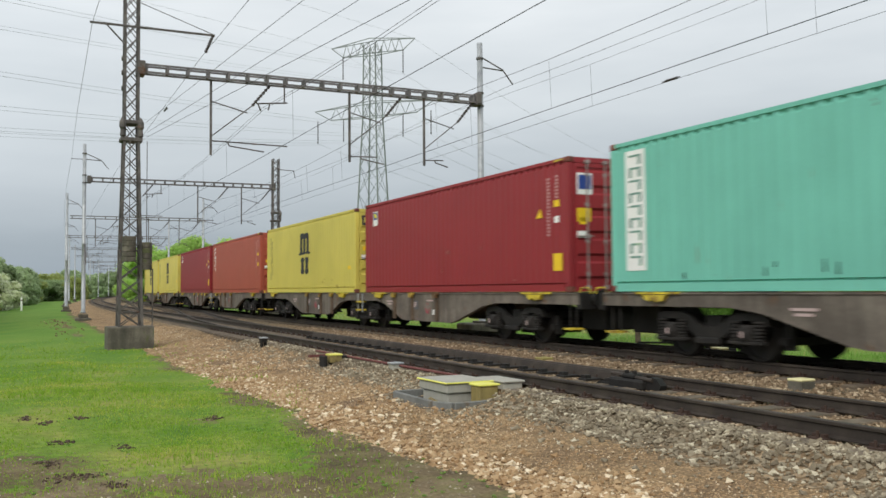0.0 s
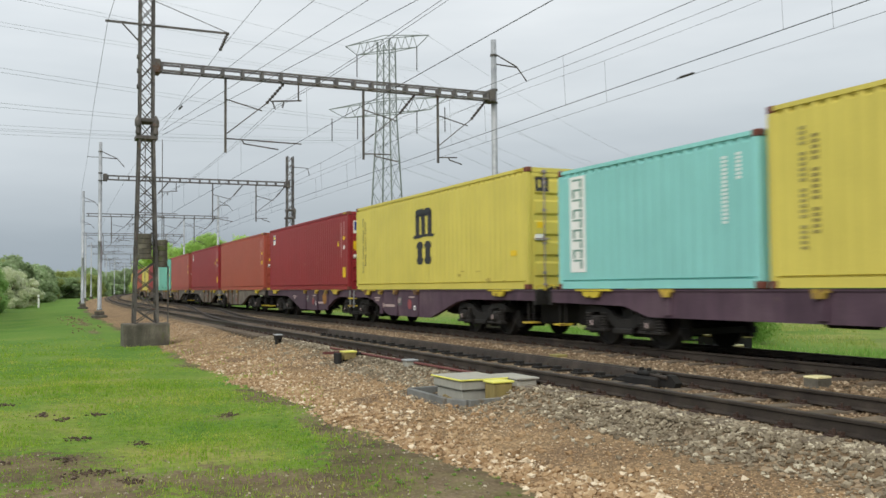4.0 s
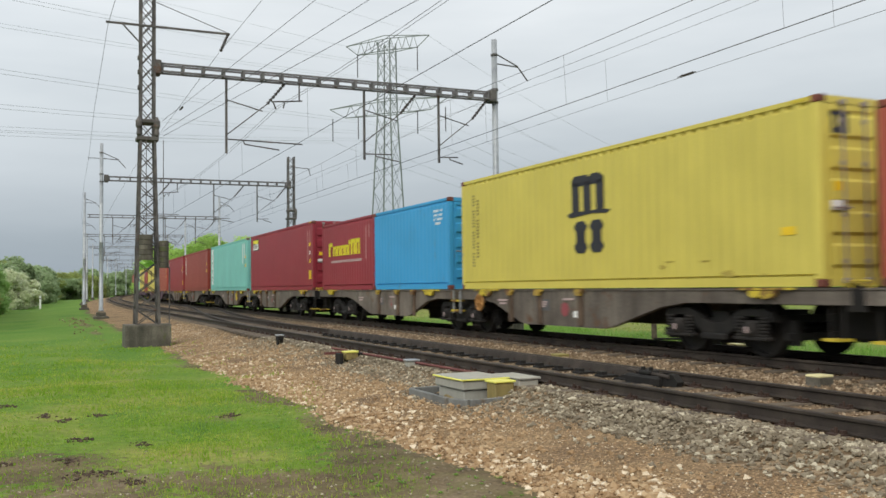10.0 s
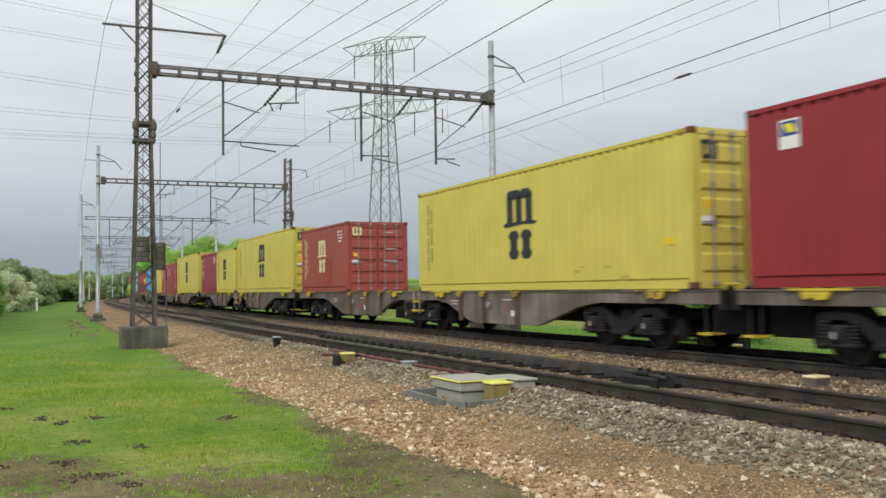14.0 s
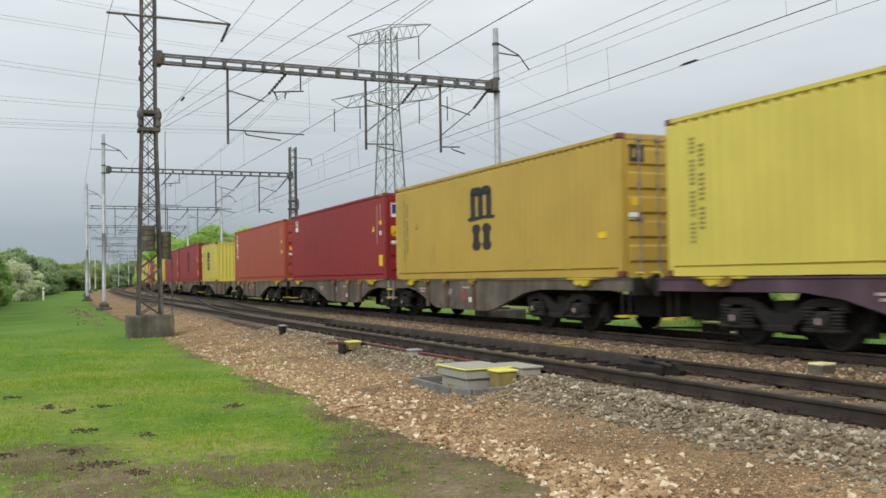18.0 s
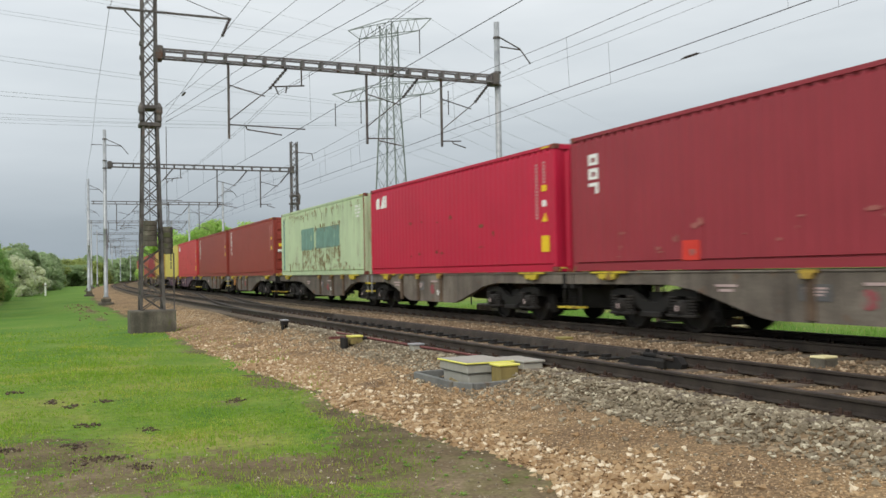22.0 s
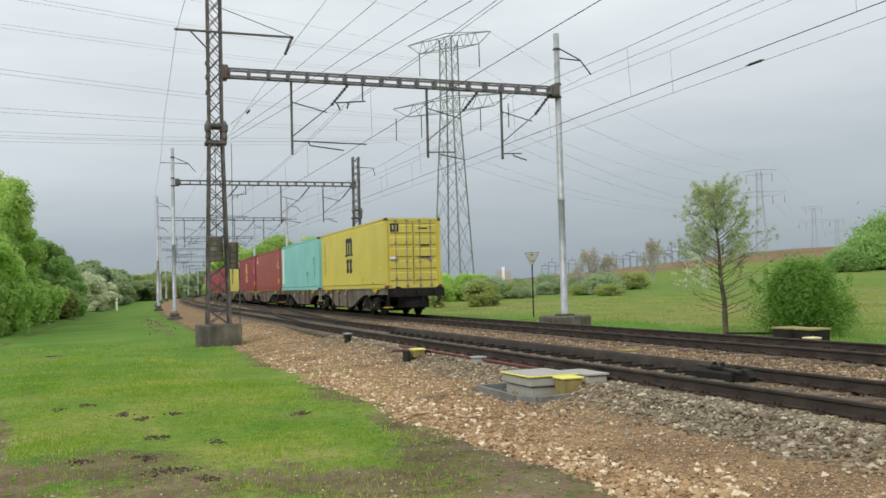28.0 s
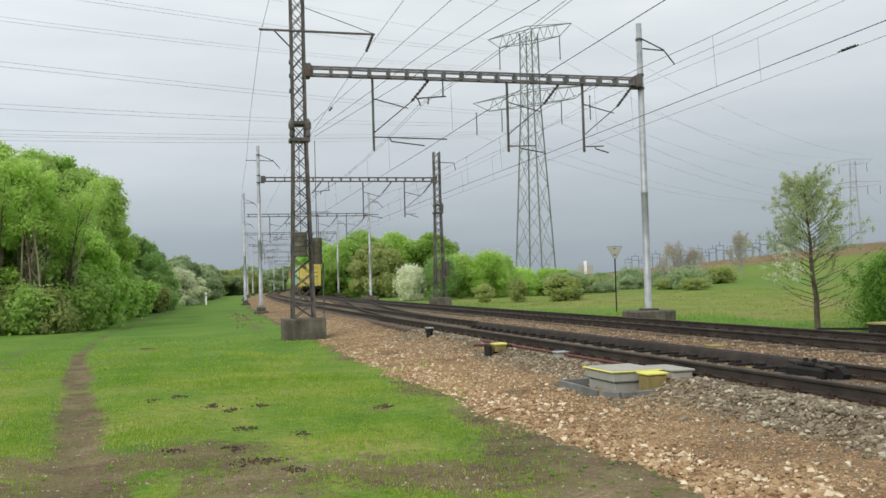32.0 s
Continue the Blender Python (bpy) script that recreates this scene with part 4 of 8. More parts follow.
def build_crossover():
    root = tagged(new("crossover_track"), "rusty crossover rails that link the two tracks", "railway track", kind="structure")
    s0, s1 = 26.0, 84.0

    def mid(s):
        t = np.clip((s - s0) / (s1 - s0), 0, 1)
        return NEAR * (1 - t * t * (3 - 2 * t))
    stn = stations((s0, s1, 1.5))
    for sgn in (-1, 1):
        rail("rail", lambda s, g=sgn: float(mid(s)) + g * (GAUGE - 0.012), stn, root)
    vs, fs = [], []
    for s in np.arange(s0 + 0.3, s1, 0.61):
        b, m = len(vs), float(mid(s))
        for dy in (-0.12, 0.12):
            for du in (-1.5, 1.5):
                for z in (-0.28, -0.168):
                    vs.append(at(s + dy, m + du, z)[:])
        fs += [tuple(b + i for i in q) for q in ((0, 2, 3, 1), (4, 5, 7, 6), (0, 1, 5, 4), (2, 6, 7, 3), (1, 3, 7, 5))]
    tagged(part("crossover_sleepers", mesh_of("crossover_sleepers", vs, fs, SLEEPER), None, root), kind="stuff")
    # switch blades that lie against the near track's rails
    for sgn, a, b in ((1, 10.6, 25.8), (-1, 12.4, 25.8)):
        st = stations((a, b, 0.8))
        me = sweep("switch_blade", [(-0.05, -0.15), (0.05, -0.15), (0.03, -0.02), (0.018, -0.012), (-0.018, -0.012), (-0.03, -0.05)], st, lambda s, g=sgn: NEAR + g * (GAUGE - 0.085), RAIL_SIDE)
        part("switch_blade", me, None, root)
        for s in np.arange(a + 0.2, b, 0.61):
            chair = part("slide_chair", cached(("slide_chair", sgn), GRIME, lambda: box(cube(-0.17, 0.17, -0.11, 0.11, -0.165, -0.135, bevel=0.008), -0.05 - 0.1 * sgn, 0.05 - 0.1 * sgn, -0.06, 0.06, -0.135, -0.085)), None, root)
            chair.matrix_basis = Matrix.Translation(at(float(s), NEAR + sgn * (GAUGE - 0.24))) @ Matrix.Rotation(-radians(heading(float(s))), 4, "Z")


# ---- overhead line ----
def lattice(bm, x, y, w, d, z0, z1, leg=0.05, step=0.55, taper=0.0):
    """A four-legged lattice mast."""
    def corner(i, z):
        t = taper * (z1 - z) / (z1 - z0)
        sx, sy = ((-1, -1), (1, -1), (1, 1), (-1, 1))[i]
        return Vector((x + sx * (w / 2 + t), y + sy * (d / 2 + t), z))
    for i in range(4):
        rod(bm, corner(i, z0), corner(i, z1), leg, 4)
    k = max(1, round((z1 - z0) / step))
    for f in range(4):
        for j in range(k):
            za, zb = z0 + (z1 - z0) * j / k, z0 + (z1 - z0) * (j + 1) / k
            for p, q in ((f, (f + 1) % 4), ((f + 1) % 4, f)):
                rod(bm, corner(p, za), corner(q, zb), leg * 0.36, 4)
    return bm


def insulator(name, p, q, r, parent, n=7):
    bm = bmesh.new()
    p, q = Vector(p), Vector(q)
    rod(bm, p, q, r * 0.4, 6)
    for i in range(n):
        c = p.lerp(q, (i + 0.5) / n)
        d = (q - p) / n * 0.28
        rod(bm, c - d, c + d, r, 8, r * 0.7)
    return part(name, bm, PORCELAIN, parent)


def portal(s, left_lattice, detail=2, both_poles=False, lx=-8.53):
    """A catenary portal across both tracks, in the line's own space: x to the right, y ahead."""
    root = tagged(new("catenary_portal"), "weathered steel catenary portal with a ladder beam over two tracks", "catenary portal", group="portals over the railway")
    base = at(s, 0, 0)
    root.matrix_basis = Matrix.Translation(base) @ Matrix.Rotation(-radians(heading(s)), 4, "Z")
    rx = 3.88
    bz0, bz1 = 8.14, 8.44

    def tower(x, is_lattice, top):
        f = bmesh.new()
        if is_lattice:
            prism(f, [(-0.55, -1.0), (0.55, -1.0), (0.5, 0.13), (0.46, 0.17), (-0.46, 0.17), (-0.5, 0.13)], x - 0.68, x + 0.68)
        else:
            deep, wide = (0.0, 0.78) if x > 0 else (-0.34, 0.45)
            box(f, x - wide, x + wide, -0.6, 0.6, -1.1, deep, bevel=0.05)
            box(f, x - 0.28, x + 0.28, -0.28, 0.28, deep, 0.07 if x > 0 else -0.1, bevel=0.03)
        part("foundation", f, CONCRETE, root, "rain-streaked concrete block foundation")
        if is_lattice:
            m = bmesh.new()
            lattice(m, x, 0, 0.42, 0.42, 0.15, 6.0, 0.055, 0.5, 0.13)
            lattice(m, x, 0, 0.40, 0.40, 6.0, top, 0.05, 0.46)
            part("lattice_mast", m, MAST, root)
            part("joint_collar", cube(x - 0.33, x + 0.33, -0.28, 0.28, 5.92, 6.05, bevel=0.02), MAST, root)
            for sx in (-1, 1):
                lathe_at = bmesh.new()
                lathe(lathe_at, [(6.04, 0.04), (6.1, 0.08), (6.28, 0.06), (6.36, 0.10), (6.52, 0.10), (6.62, 0.05), (6.68, 0.02)], "z", 10)
                for v in lathe_at.verts:
                    v.co.x += x + sx * 0.27
                    v.co.y -= 0.24
                part("tension_pulley", lathe_at, MAST, root)
            part("mast_joint", cube(x - 0.30, x + 0.30, -0.26, 0.26, 6.46, 6.60, bevel=0.03), MAST, root, "bulky bolted joint and pulley housing")
        else:
            m = bmesh.new()
            lathe(m, [(-0.05, 0.17), (0.06, 0.17), (0.07, 0.125), (4.2, 0.12), (4.22, 0.13), (4.3, 0.13), (4.32, 0.118), (top, 0.105)], "z", 14)
            for v in m.verts:
                v.co.x += x
            part("tube_pole", m, BARE, root, "smooth pale galvanised tube pole", True)
            if detail > 1:
                for z in (bz0 - 0.1, bz1 + 0.08, top - 0.62):
                    r = lathe(bmesh.new(), [(z, 0.135), (z + 0.07, 0.135)], "z", 14)
                    for v in r.verts:
                        v.co.x += x
                    part("clamp_ring", r, MAST, root)
    l_lat, r_lat = left_lattice and not both_poles, (not left_lattice) and not both_poles
    tower(lx, l_lat, 11.6 if l_lat else 10.5)
    tower(rx, r_lat, 10.2 if r_lat else 10.45)
    # the ladder beam
    for y in (-0.16, 0.16):
        for z in (bz0, bz1 - 0.055):
            part("beam_chord", cube(lx + 0.25, rx - 0.1, y - 0.03, y + 0.03, z, z + 0.055), BEAM, root, "grey-brown steel channel of the ladder beam")
    rungs = 19 if detail > 1 else 13 if detail else 7
    for i in range(rungs):
        x = lx + 0.45 + (rx - lx - 0.8) * i / (rungs - 1)
        r = bmesh.new()
        box(r, x - 0.035, x + 0.035, -0.19, 0.19, bz0 + 0.03, bz1 - 0.03)
        part("beam_rung", r, BEAM, root)
    if detail > 1:
        for x in (lx + 0.28, rx - 0.16):
            k = bmesh.new()
            box(k, x - 0.13, x + 0.13, -0.24, 0.24, bz0 - 0.08, bz1 + 0.08, bevel=0.03)
            part("beam_bracket", k, MAST, root)
    # drop posts with registration arms
    for x, arm_to, zb in ((-6.05, 2.55, 5.82), (-1.28, 1.28, 5.84), (1.57, 0.95, 5.86)):
        d = bmesh.new()
        box(d, x - 0.035, x + 0.035, -0.035, 0.035, zb - 0.15, bz0)
        part("drop_post", d, MAST, root)
        a = rods([((x, 0, zb + 0.32), (x + arm_to, 0, zb + 0.28)), ((x + 0.55, 0, zb + 0.30), (x + 0.6, 0, zb + 0.18)), ((x + 0.6, 0, zb + 0.18), (x + min(arm_to, 1.75), 0, zb + 0.05))] if x < -5 else [((x, 0, zb + 0.05), (x + arm_to * 0.8, 0, zb + 0.08)), ((x + 0.4, 0, zb + 0.08), (x + 0.45, 0, zb - 0.02)), ((x + 0.45, 0, zb - 0.02), (x + arm_to, 0, zb - 0.16))], 0.022)
        part("registration_arm", a, MAST, root)
        g = rods([((x, 0, zb + 0.45), (x + 1.35, 0, bz0 - 0.75)), ((x, 0, bz0 - 0.7), (x + 1.2, 0, bz0 - 1.0))], 0.02)
        part("stay_rod", g, MAST, root)
        if detail > 0:
            insulator("insulator", (x + 1.35, 0, bz0 - 0.75), (x + 1.95, 0, bz0 - 0.02), 0.06, root)
    # the messenger's yoke over the near track
    y = rods([((-4.55, 0, bz0 - 0.66), (-3.5, 0, bz0 - 0.56)), ((-3.6, 0, bz0), (-3.6, 0, bz0 - 0.56)), ((-4.5, 0, bz0 - 0.66), (-4.4, 0, bz0 - 0.9)), ((-4.1, 0, bz0 - 0.62), (-4.15, 0, bz0 - 0.85))], 0.025)
    part("messenger_yoke", y, MAST, root)
    if l_lat:
        # the long upper arm, the balance weights and their pulley line
        u = bmesh.new()
        box(u, lx - 1.25, lx + 2.55, -0.26, -0.20, 9.52, 9.58)
        rod(u, (lx - 0.75, -0.23, 9.52), (lx - 0.2, -0.23, 8.95), 0.025, 6)
        rod(u, (lx + 0.2, -0.23, 10.35), (lx + 2.5, -0.23, 9.58), 0.012, 6)
        part("feeder_arm", u, MAST, root)
        insulator("insulator", (lx + 2.5, -0.23, 9.55), (lx + 2.25, -0.23, 8.95), 0.06, root)
        for wx, wy, z0, z1, r in ((lx - 0.07, -0.46, 2.16, 2.95, 0.21), (lx + 0.47, -0.22, 1.92, 2.78, 0.17)):
            stack = tagged(part("balance_weight", rods([((wx, wy, z1), (wx, wy, 5.95))], 0.012), MAST, root), "stack of mossy concrete balance weights")
            k = 5
            for i in range(k):
                c = bmesh.new()
                h = (z1 - z0) / k
                lathe(c, [(z0 + i * h, r * 0.96), (z0 + i * h + 0.01, r), (z0 + (i + 1) * h - 0.02, r), (z0 + (i + 1) * h - 0.008, r * 0.94)], "z", 16)
                for v in c.verts:
                    v.co.x += wx
                    v.co.y += wy
                part("weight_disc", c, CONCRETE, stack)
        g = rods([((lx + 0.66, -0.2, -0.45), (lx + 0.66, -0.2, 1.95)), ((lx - 0.22, -0.35, 0.6), (lx + 0.66, -0.2, 0.62))], 0.022)
        part("weight_guide", g, MAST, root)
        for z in (7.55, 8.05, 8.5):
            part("mast_clamp", cube(lx - 0.29, lx - 0.2, -0.08, 0.08, z, z + 0.14, bevel=0.02), MAST, root)
    elif r_lat:
        for wx, wy, z0, z1, r in ((rx - 0.05, -0.5, 1.2, 2.1, 0.2), (rx + 0.5, -0.2, 1.6, 2.6, 0.17)):
            c = bmesh.new()
            lathe(c, [(z0, r), (z1, r)], "z", 12)
            for v in c.verts:
                v.co.x += wx
                v.co.y += wy
            part("balance_weight", c, CONCRETE, root)
        for sx in (-1, 1):
            j = lathe(bmesh.new(), [(5.95, 0.03), (6.0, 0.09), (6.2, 0.06), (6.3, 0.10), (6.5, 0.10), (6.62, 0.03)], "z", 10)
            for v in j.verts:
                v.co.x += rx + sx * 0.26
                v.co.y -= 0.22
            part("tension_pulley", j, MAST, root)
        part("bracket_arm", rods([((rx, 0, 9.5), (rx + 1.25, 0, 9.45)), ((rx + 1.25, 0, 9.45), (rx + 1.35, 0, 8.95))], 0.025), MAST, root)
    # small brackets at the tube poles' tops
    for x, lat, sgn in ((lx, l_lat, 1), (rx, r_lat, 1)):
        if not lat:
            a = rods([((x, 0, 9.55), (x + 1.0 * sgn, 0, 9.5)), ((x, 0, 9.95), (x + 1.0 * sgn, 0, 9.52)), ((x + 1.0 * sgn, 0, 9.5), (x + 1.42 * sgn, 0, 9.0))], 0.025)
            part("bracket_arm", a, MAST, root)
    if detail > 1 and not l_lat:
        part("cross_arm", rods([((lx - 0.8, 0, 9.55), (lx + 0.2, 0, 9.55))], 0.02), MAST, root)
    return root


def wire(name, label, r, pts, mat=WIRE):
    """A thin round wire through points, as a square tube."""
    vs, fs = [], []
    for i, p in enumerate(pts):
        d = (Vector(pts[min(i + 1, len(pts) - 1)]) - Vector(pts[max(i - 1, 0)])).normalized()
        a = d.cross(Vector((0, 0, 1))).normalized()
        b = a.cross(d)
        vs += [(Vector(p) + q * r)[:] for q in (a, b, -a, -b)]
        if i:
            k = 4 * i
            fs += [(k - 4 + j, k - 4 + (j + 1) % 4, k + (j + 1) % 4, k + j) for j in range(4)]
    return tagged(new(name, mesh_of(name, vs, fs, mat)), label, "wire", group="overhead wires")


PORTALS = [29.5, 60.0, 90.5, 122, 155, 188, 222, 256, 290, 330]
SUPPORTS = [-62, -31, -1.5] + PORTALS


def along(u, z, sag=0.0, zig=0.0, first=0, last=None, step=6):
    pts = []
    sup = SUPPORTS[first:last]
    for i in range(len(sup) - 1):
        a, b = sup[i], sup[i + 1]
        for j in range(step):
            t = j / step
            w = zig * (1 - 2 * t) * (1 if i % 2 else -1)
            pts.append(at(a + (b - a) * t, u + w, z - sag * 4 * t * (1 - t))[:])
    return pts


def overhead_wires():
    for off, zc, mess in ((NEAR - 0.05, 5.70, (-0.02, 0.10)), (0.22, 5.72, (-0.06,)), (1.45, 5.88, (-0.05,))):
        wire("contact_wire", "taut dark contact wire over a track", 0.009 if off < 1 else 0.005, along(off, zc, 0.0, 0.1))
        for m in mess:
            wire("messenger_wire", "sagging dark messenger wire over a track", 0.007 if off < 1 else 0.004, along(off + m, 7.3, 0.4, 0.05))
        for i in range(2, 6):
            for t in ((0.2, 0.426, 0.655, 0.87) if i == 2 else (0.17, 0.33, 0.5, 0.67, 0.83)):
                s = SUPPORTS[i] + (SUPPORTS[i + 1] - SUPPORTS[i]) * t
                wire("dropper", "thin dropper between messenger and contact wire", 0.004, [at(s, off, zc)[:], at(s, off + mess[0], 7.3 - 0.4 * 4 * t * (1 - t))[:]])
    # wires that are tied off at the first mast
    for p, q in (((4.12, 29.2, 6.52), (7.0, -1.5, 7.4)), ((4.15, 29.2, 6.2), (8.6, -1.5, 7.4)), ((4.15, 29.2, 6.05), (7.5, -1.5, 5.75))):
        wire("tied_off_wire", "taut wire tied off at the lattice mast", 0.007, [Vector(p).lerp(Vector(q), k / 12)[:] for k in range(13)])
    wire("feeder_wire", "slack feeder wire at the masts' tops", 0.007, [at(s, u, z)[:] for s, u, z in ((-62, -9.78, 9.55), (-31, -9.78, 9.55), (-1.5, -9.78, 9.55), (29.5, -9.70, 9.55), (44, -9.35, 9.5), (60, -8.95, 9.6), (75, -8.85, 9.55), (90.5, -8.75, 9.7), (122, -8.75, 9.7), (155, -8.75, 9.7), (222, -8.75, 9.7), (330, -8.75, 9.7))])
    wire("feeder_wire", "slack feeder wire on long bracket arms", 0.008, along(-6.3, 8.95, 0.1))
    wire("feeder_wire", "slack feeder wire on the poles' brackets", 0.007, along(5.25, 9.0, 0.15))
    for p in ((13.47, 15.7, 5.88), (4.35, 27.0, 6.53)):
        bm = bmesh.new()
        for k in range(4):
            rod(bm, (p[0], p[1] - 0.22 + k * 0.11, p[2]), (p[0], p[1] - 0.15 + k * 0.11, p[2]), 0.03, 8)
        rod(bm, (p[0], p[1] - 0.3, p[2]), (p[0], p[1] + 0.3, p[2]), 0.012, 6)
        tagged(part("section_insulator", bm, PORCELAIN), "dark insulator hung in an overhead wire", "insulator")


def pylon(x, y, ground, height, turn, scale=1.0, label="", steel=FARSTEEL):
    root = tagged(new("transmission_pylon"), label, "pylon", group="high-voltage pylons")
    root.matrix_basis = pose(x, y, ground, 0, 0, turn)
    H, leg = height, 0.13 * scale
    # two tapering stages: spread legs, slim waist
    wide, waist = 2.5 * scale, 1.2 * scale

    def side(z):
        return (wide + (waist - wide) * min(1, z / (0.72 * H))) if z < 0.72 * H else waist
    for sx in (-1, 1):
        for sy in (-1, 1):
            m = bmesh.new()
            rod(m, (sx * wide, sy * wide, 0), (sx * waist, sy * waist, 0.72 * H), leg, 4)
            rod(m, (sx * waist, sy * waist, 0.72 * H), (sx * waist * 0.9, sy * waist * 0.9, H), leg * 0.9, 4)
            part("tower_leg", m, steel, root)
    b = bmesh.new()
    zs = [0]
    while zs[-1] < H * 0.97:
        zs.append(zs[-1] + side(zs[-1]) * 2.6)
    zs[-1] = H
    for za, zb in zip(zs, zs[1:]):
        a, c = side(za), side(zb)
        for p, q, r, t in (((-a, -a), (c, -c), (a, -a), (-c, -c)), ((-a, a), (c, c), (a, a), (-c, c)), ((-a, -a), (-c, c), (-a, a), (-c, -c)), ((a, -a), (c, c), (a, a), (c, -c))):
            rod(b, (*p, za), (*q, zb), leg * 0.32, 4)
            rod(b, (*r, za), (*t, zb), leg * 0.32, 4)
    part("tower_bracing", b, steel, root)["kind"] = "stuff"
    for z, span in ((H, 7.8 * scale), (H * 0.752, 11.1 * scale)):
        arm = bmesh.new()
        for sy in (-0.9, 0.9):
            rod(arm, (-span, 0, z + 0.3), (0, sy, z + 1.0 * scale), leg * 0.6, 4)
            rod(arm, (span, 0, z + 0.3), (0, sy, z + 1.0 * scale), leg * 0.6, 4)
            rod(arm, (-span * 0.72, 0, z - 1.4 * scale), (0, sy, z - 1.5 * scale), leg * 0.6, 4)
            rod(arm, (span * 0.72, 0, z - 1.4 * scale), (0, sy, z - 1.5 * scale), leg * 0.6, 4)
        for sx in (-1, 1):
            rod(arm, (sx * span, 0, z + 0.3), (sx * span * 0.72, 0, z - 1.4 * scale), leg * 0.6, 4)
            for k in range(4):
                xa, xb = sx * span * (0.72 - 0.18 * k), sx * span * (0.72 - 0.18 * (k + 1))
                rod(arm, (xa, 0, z - 1.4 * scale), ((xa + xb) / 2, 0, z + 0.7), leg * 0.4, 4)
                rod(arm, ((xa + xb) / 2, 0, z + 0.7), (xb, 0, z - 1.4 * scale), leg * 0.4, 4)
        part("cross_arm", arm, steel, root)
        for sx in ((-0.72, 0.72) if z == H else (-0.95, -0.5, 0.5, 0.95)):
            insulator("insulator_string", (sx * span, 0, z - 1.3 * scale), (sx * span, 0, z - 5.2 * scale), 0.12 * scale, root, 9)
    return root


def build_power_lines():
    """Long conductors between the pylons, and on from the near one to one out of sight."""
    def cable(p, q, sag, k=26, r=0.022):
        pts = []
        for i in range(k + 1):
            t = i / k
            c = Vector(p).lerp(Vector(q), t)
            c.z -= sag * 4 * t * (1 - t)
            pts.append(c[:])
        wire("power_line", "pale high-voltage conductor slung between pylons", r, pts, HVWIRE)
    ends = [(-228.8, -46.3, -5.5, -67), (55.4, 138, -0.4, -50), (282, 329, 9, -50), (500, 526, 12, -50)]
    for d, h, slack in ((-5.5, 37.0, 9.2), (5.5, 37.0, 9.2), (-10.5, 26.5, 10.3), (-5.6, 26.5, 10.3), (5.6, 26.5, 9.4), (10.5, 26.5, 6.0), (-7.6, 42.5, 5.5), (7.6, 42.5, 5.5)):
        for k, ((x0, y0, z0, t0), (x1, y1, z1, t1)) in enumerate(zip(ends, ends[1:])):
            a, b = radians(t0), radians(t1)
            for twin in ((-0.2, 0.2) if k == 0 and h < 42 else (0.0,)):
                cable((x0 + d * math.cos(a), y0 + d * math.sin(a), z0 + h + twin), (x1 + d * math.cos(b), y1 + d * math.sin(b), z1 + h + twin), slack if k == 0 else 7.3 if h < 41 else 5.5, r=0.015 if k == 0 else 0.022)


# ---- trees and shrubs ----
def leaf_cloud(name, blobs, count, size, mat, seed, shell=0.68, flat=0.8, tall=1.0, loose=0.22):
    """Many small leaf clumps in a set of blobs (x, y, z, rx, ry, rz), densest near their skins."""
    r = np.random.RandomState(seed)
    b = np.array(blobs, float)
    wgt = b[:, 3] * b[:, 4] + b[:, 3] * b[:, 5]
    pick = r.choice(len(b), count, p=wgt / wgt.sum())
    d = r.randn(count, 3)
    d /= np.linalg.norm(d, axis=1)[:, None]
    rad = (shell + (1.08 - shell) * r.rand(count)) * (1 + loose * r.randn(count))
    c = b[pick, :3] + d * rad[:, None] * b[pick, 3:]
    keep = c[:, 2] > 0.03
    c, d = c[keep], d[keep]
    n = len(c)
    nrm = d + np.array((-0.22, -0.3, 0.6)) + 0.4 * r.randn(n, 3)
    nrm /= np.linalg.norm(nrm, axis=1)[:, None]
    a = np.cross(nrm, r.randn(n, 3))
    a /= np.linalg.norm(a, axis=1)[:, None]
    e = np.cross(nrm, a)
    s = size * (0.5 + r.rand(n))[:, None]
    own = np.stack([-a * s, -e * s * flat * 0.6 + nrm * s * 0.2, a * s, e * s * flat * 0.6 - nrm * s * 0.15], 1)
    own[:, :, 2] /= tall
    v = (c[:, None, :] + own).reshape(-1, 3)
    f = np.arange(4 * n).reshape(-1, 4)
    return mesh_of(name, v.tolist(), f.tolist(), mat)


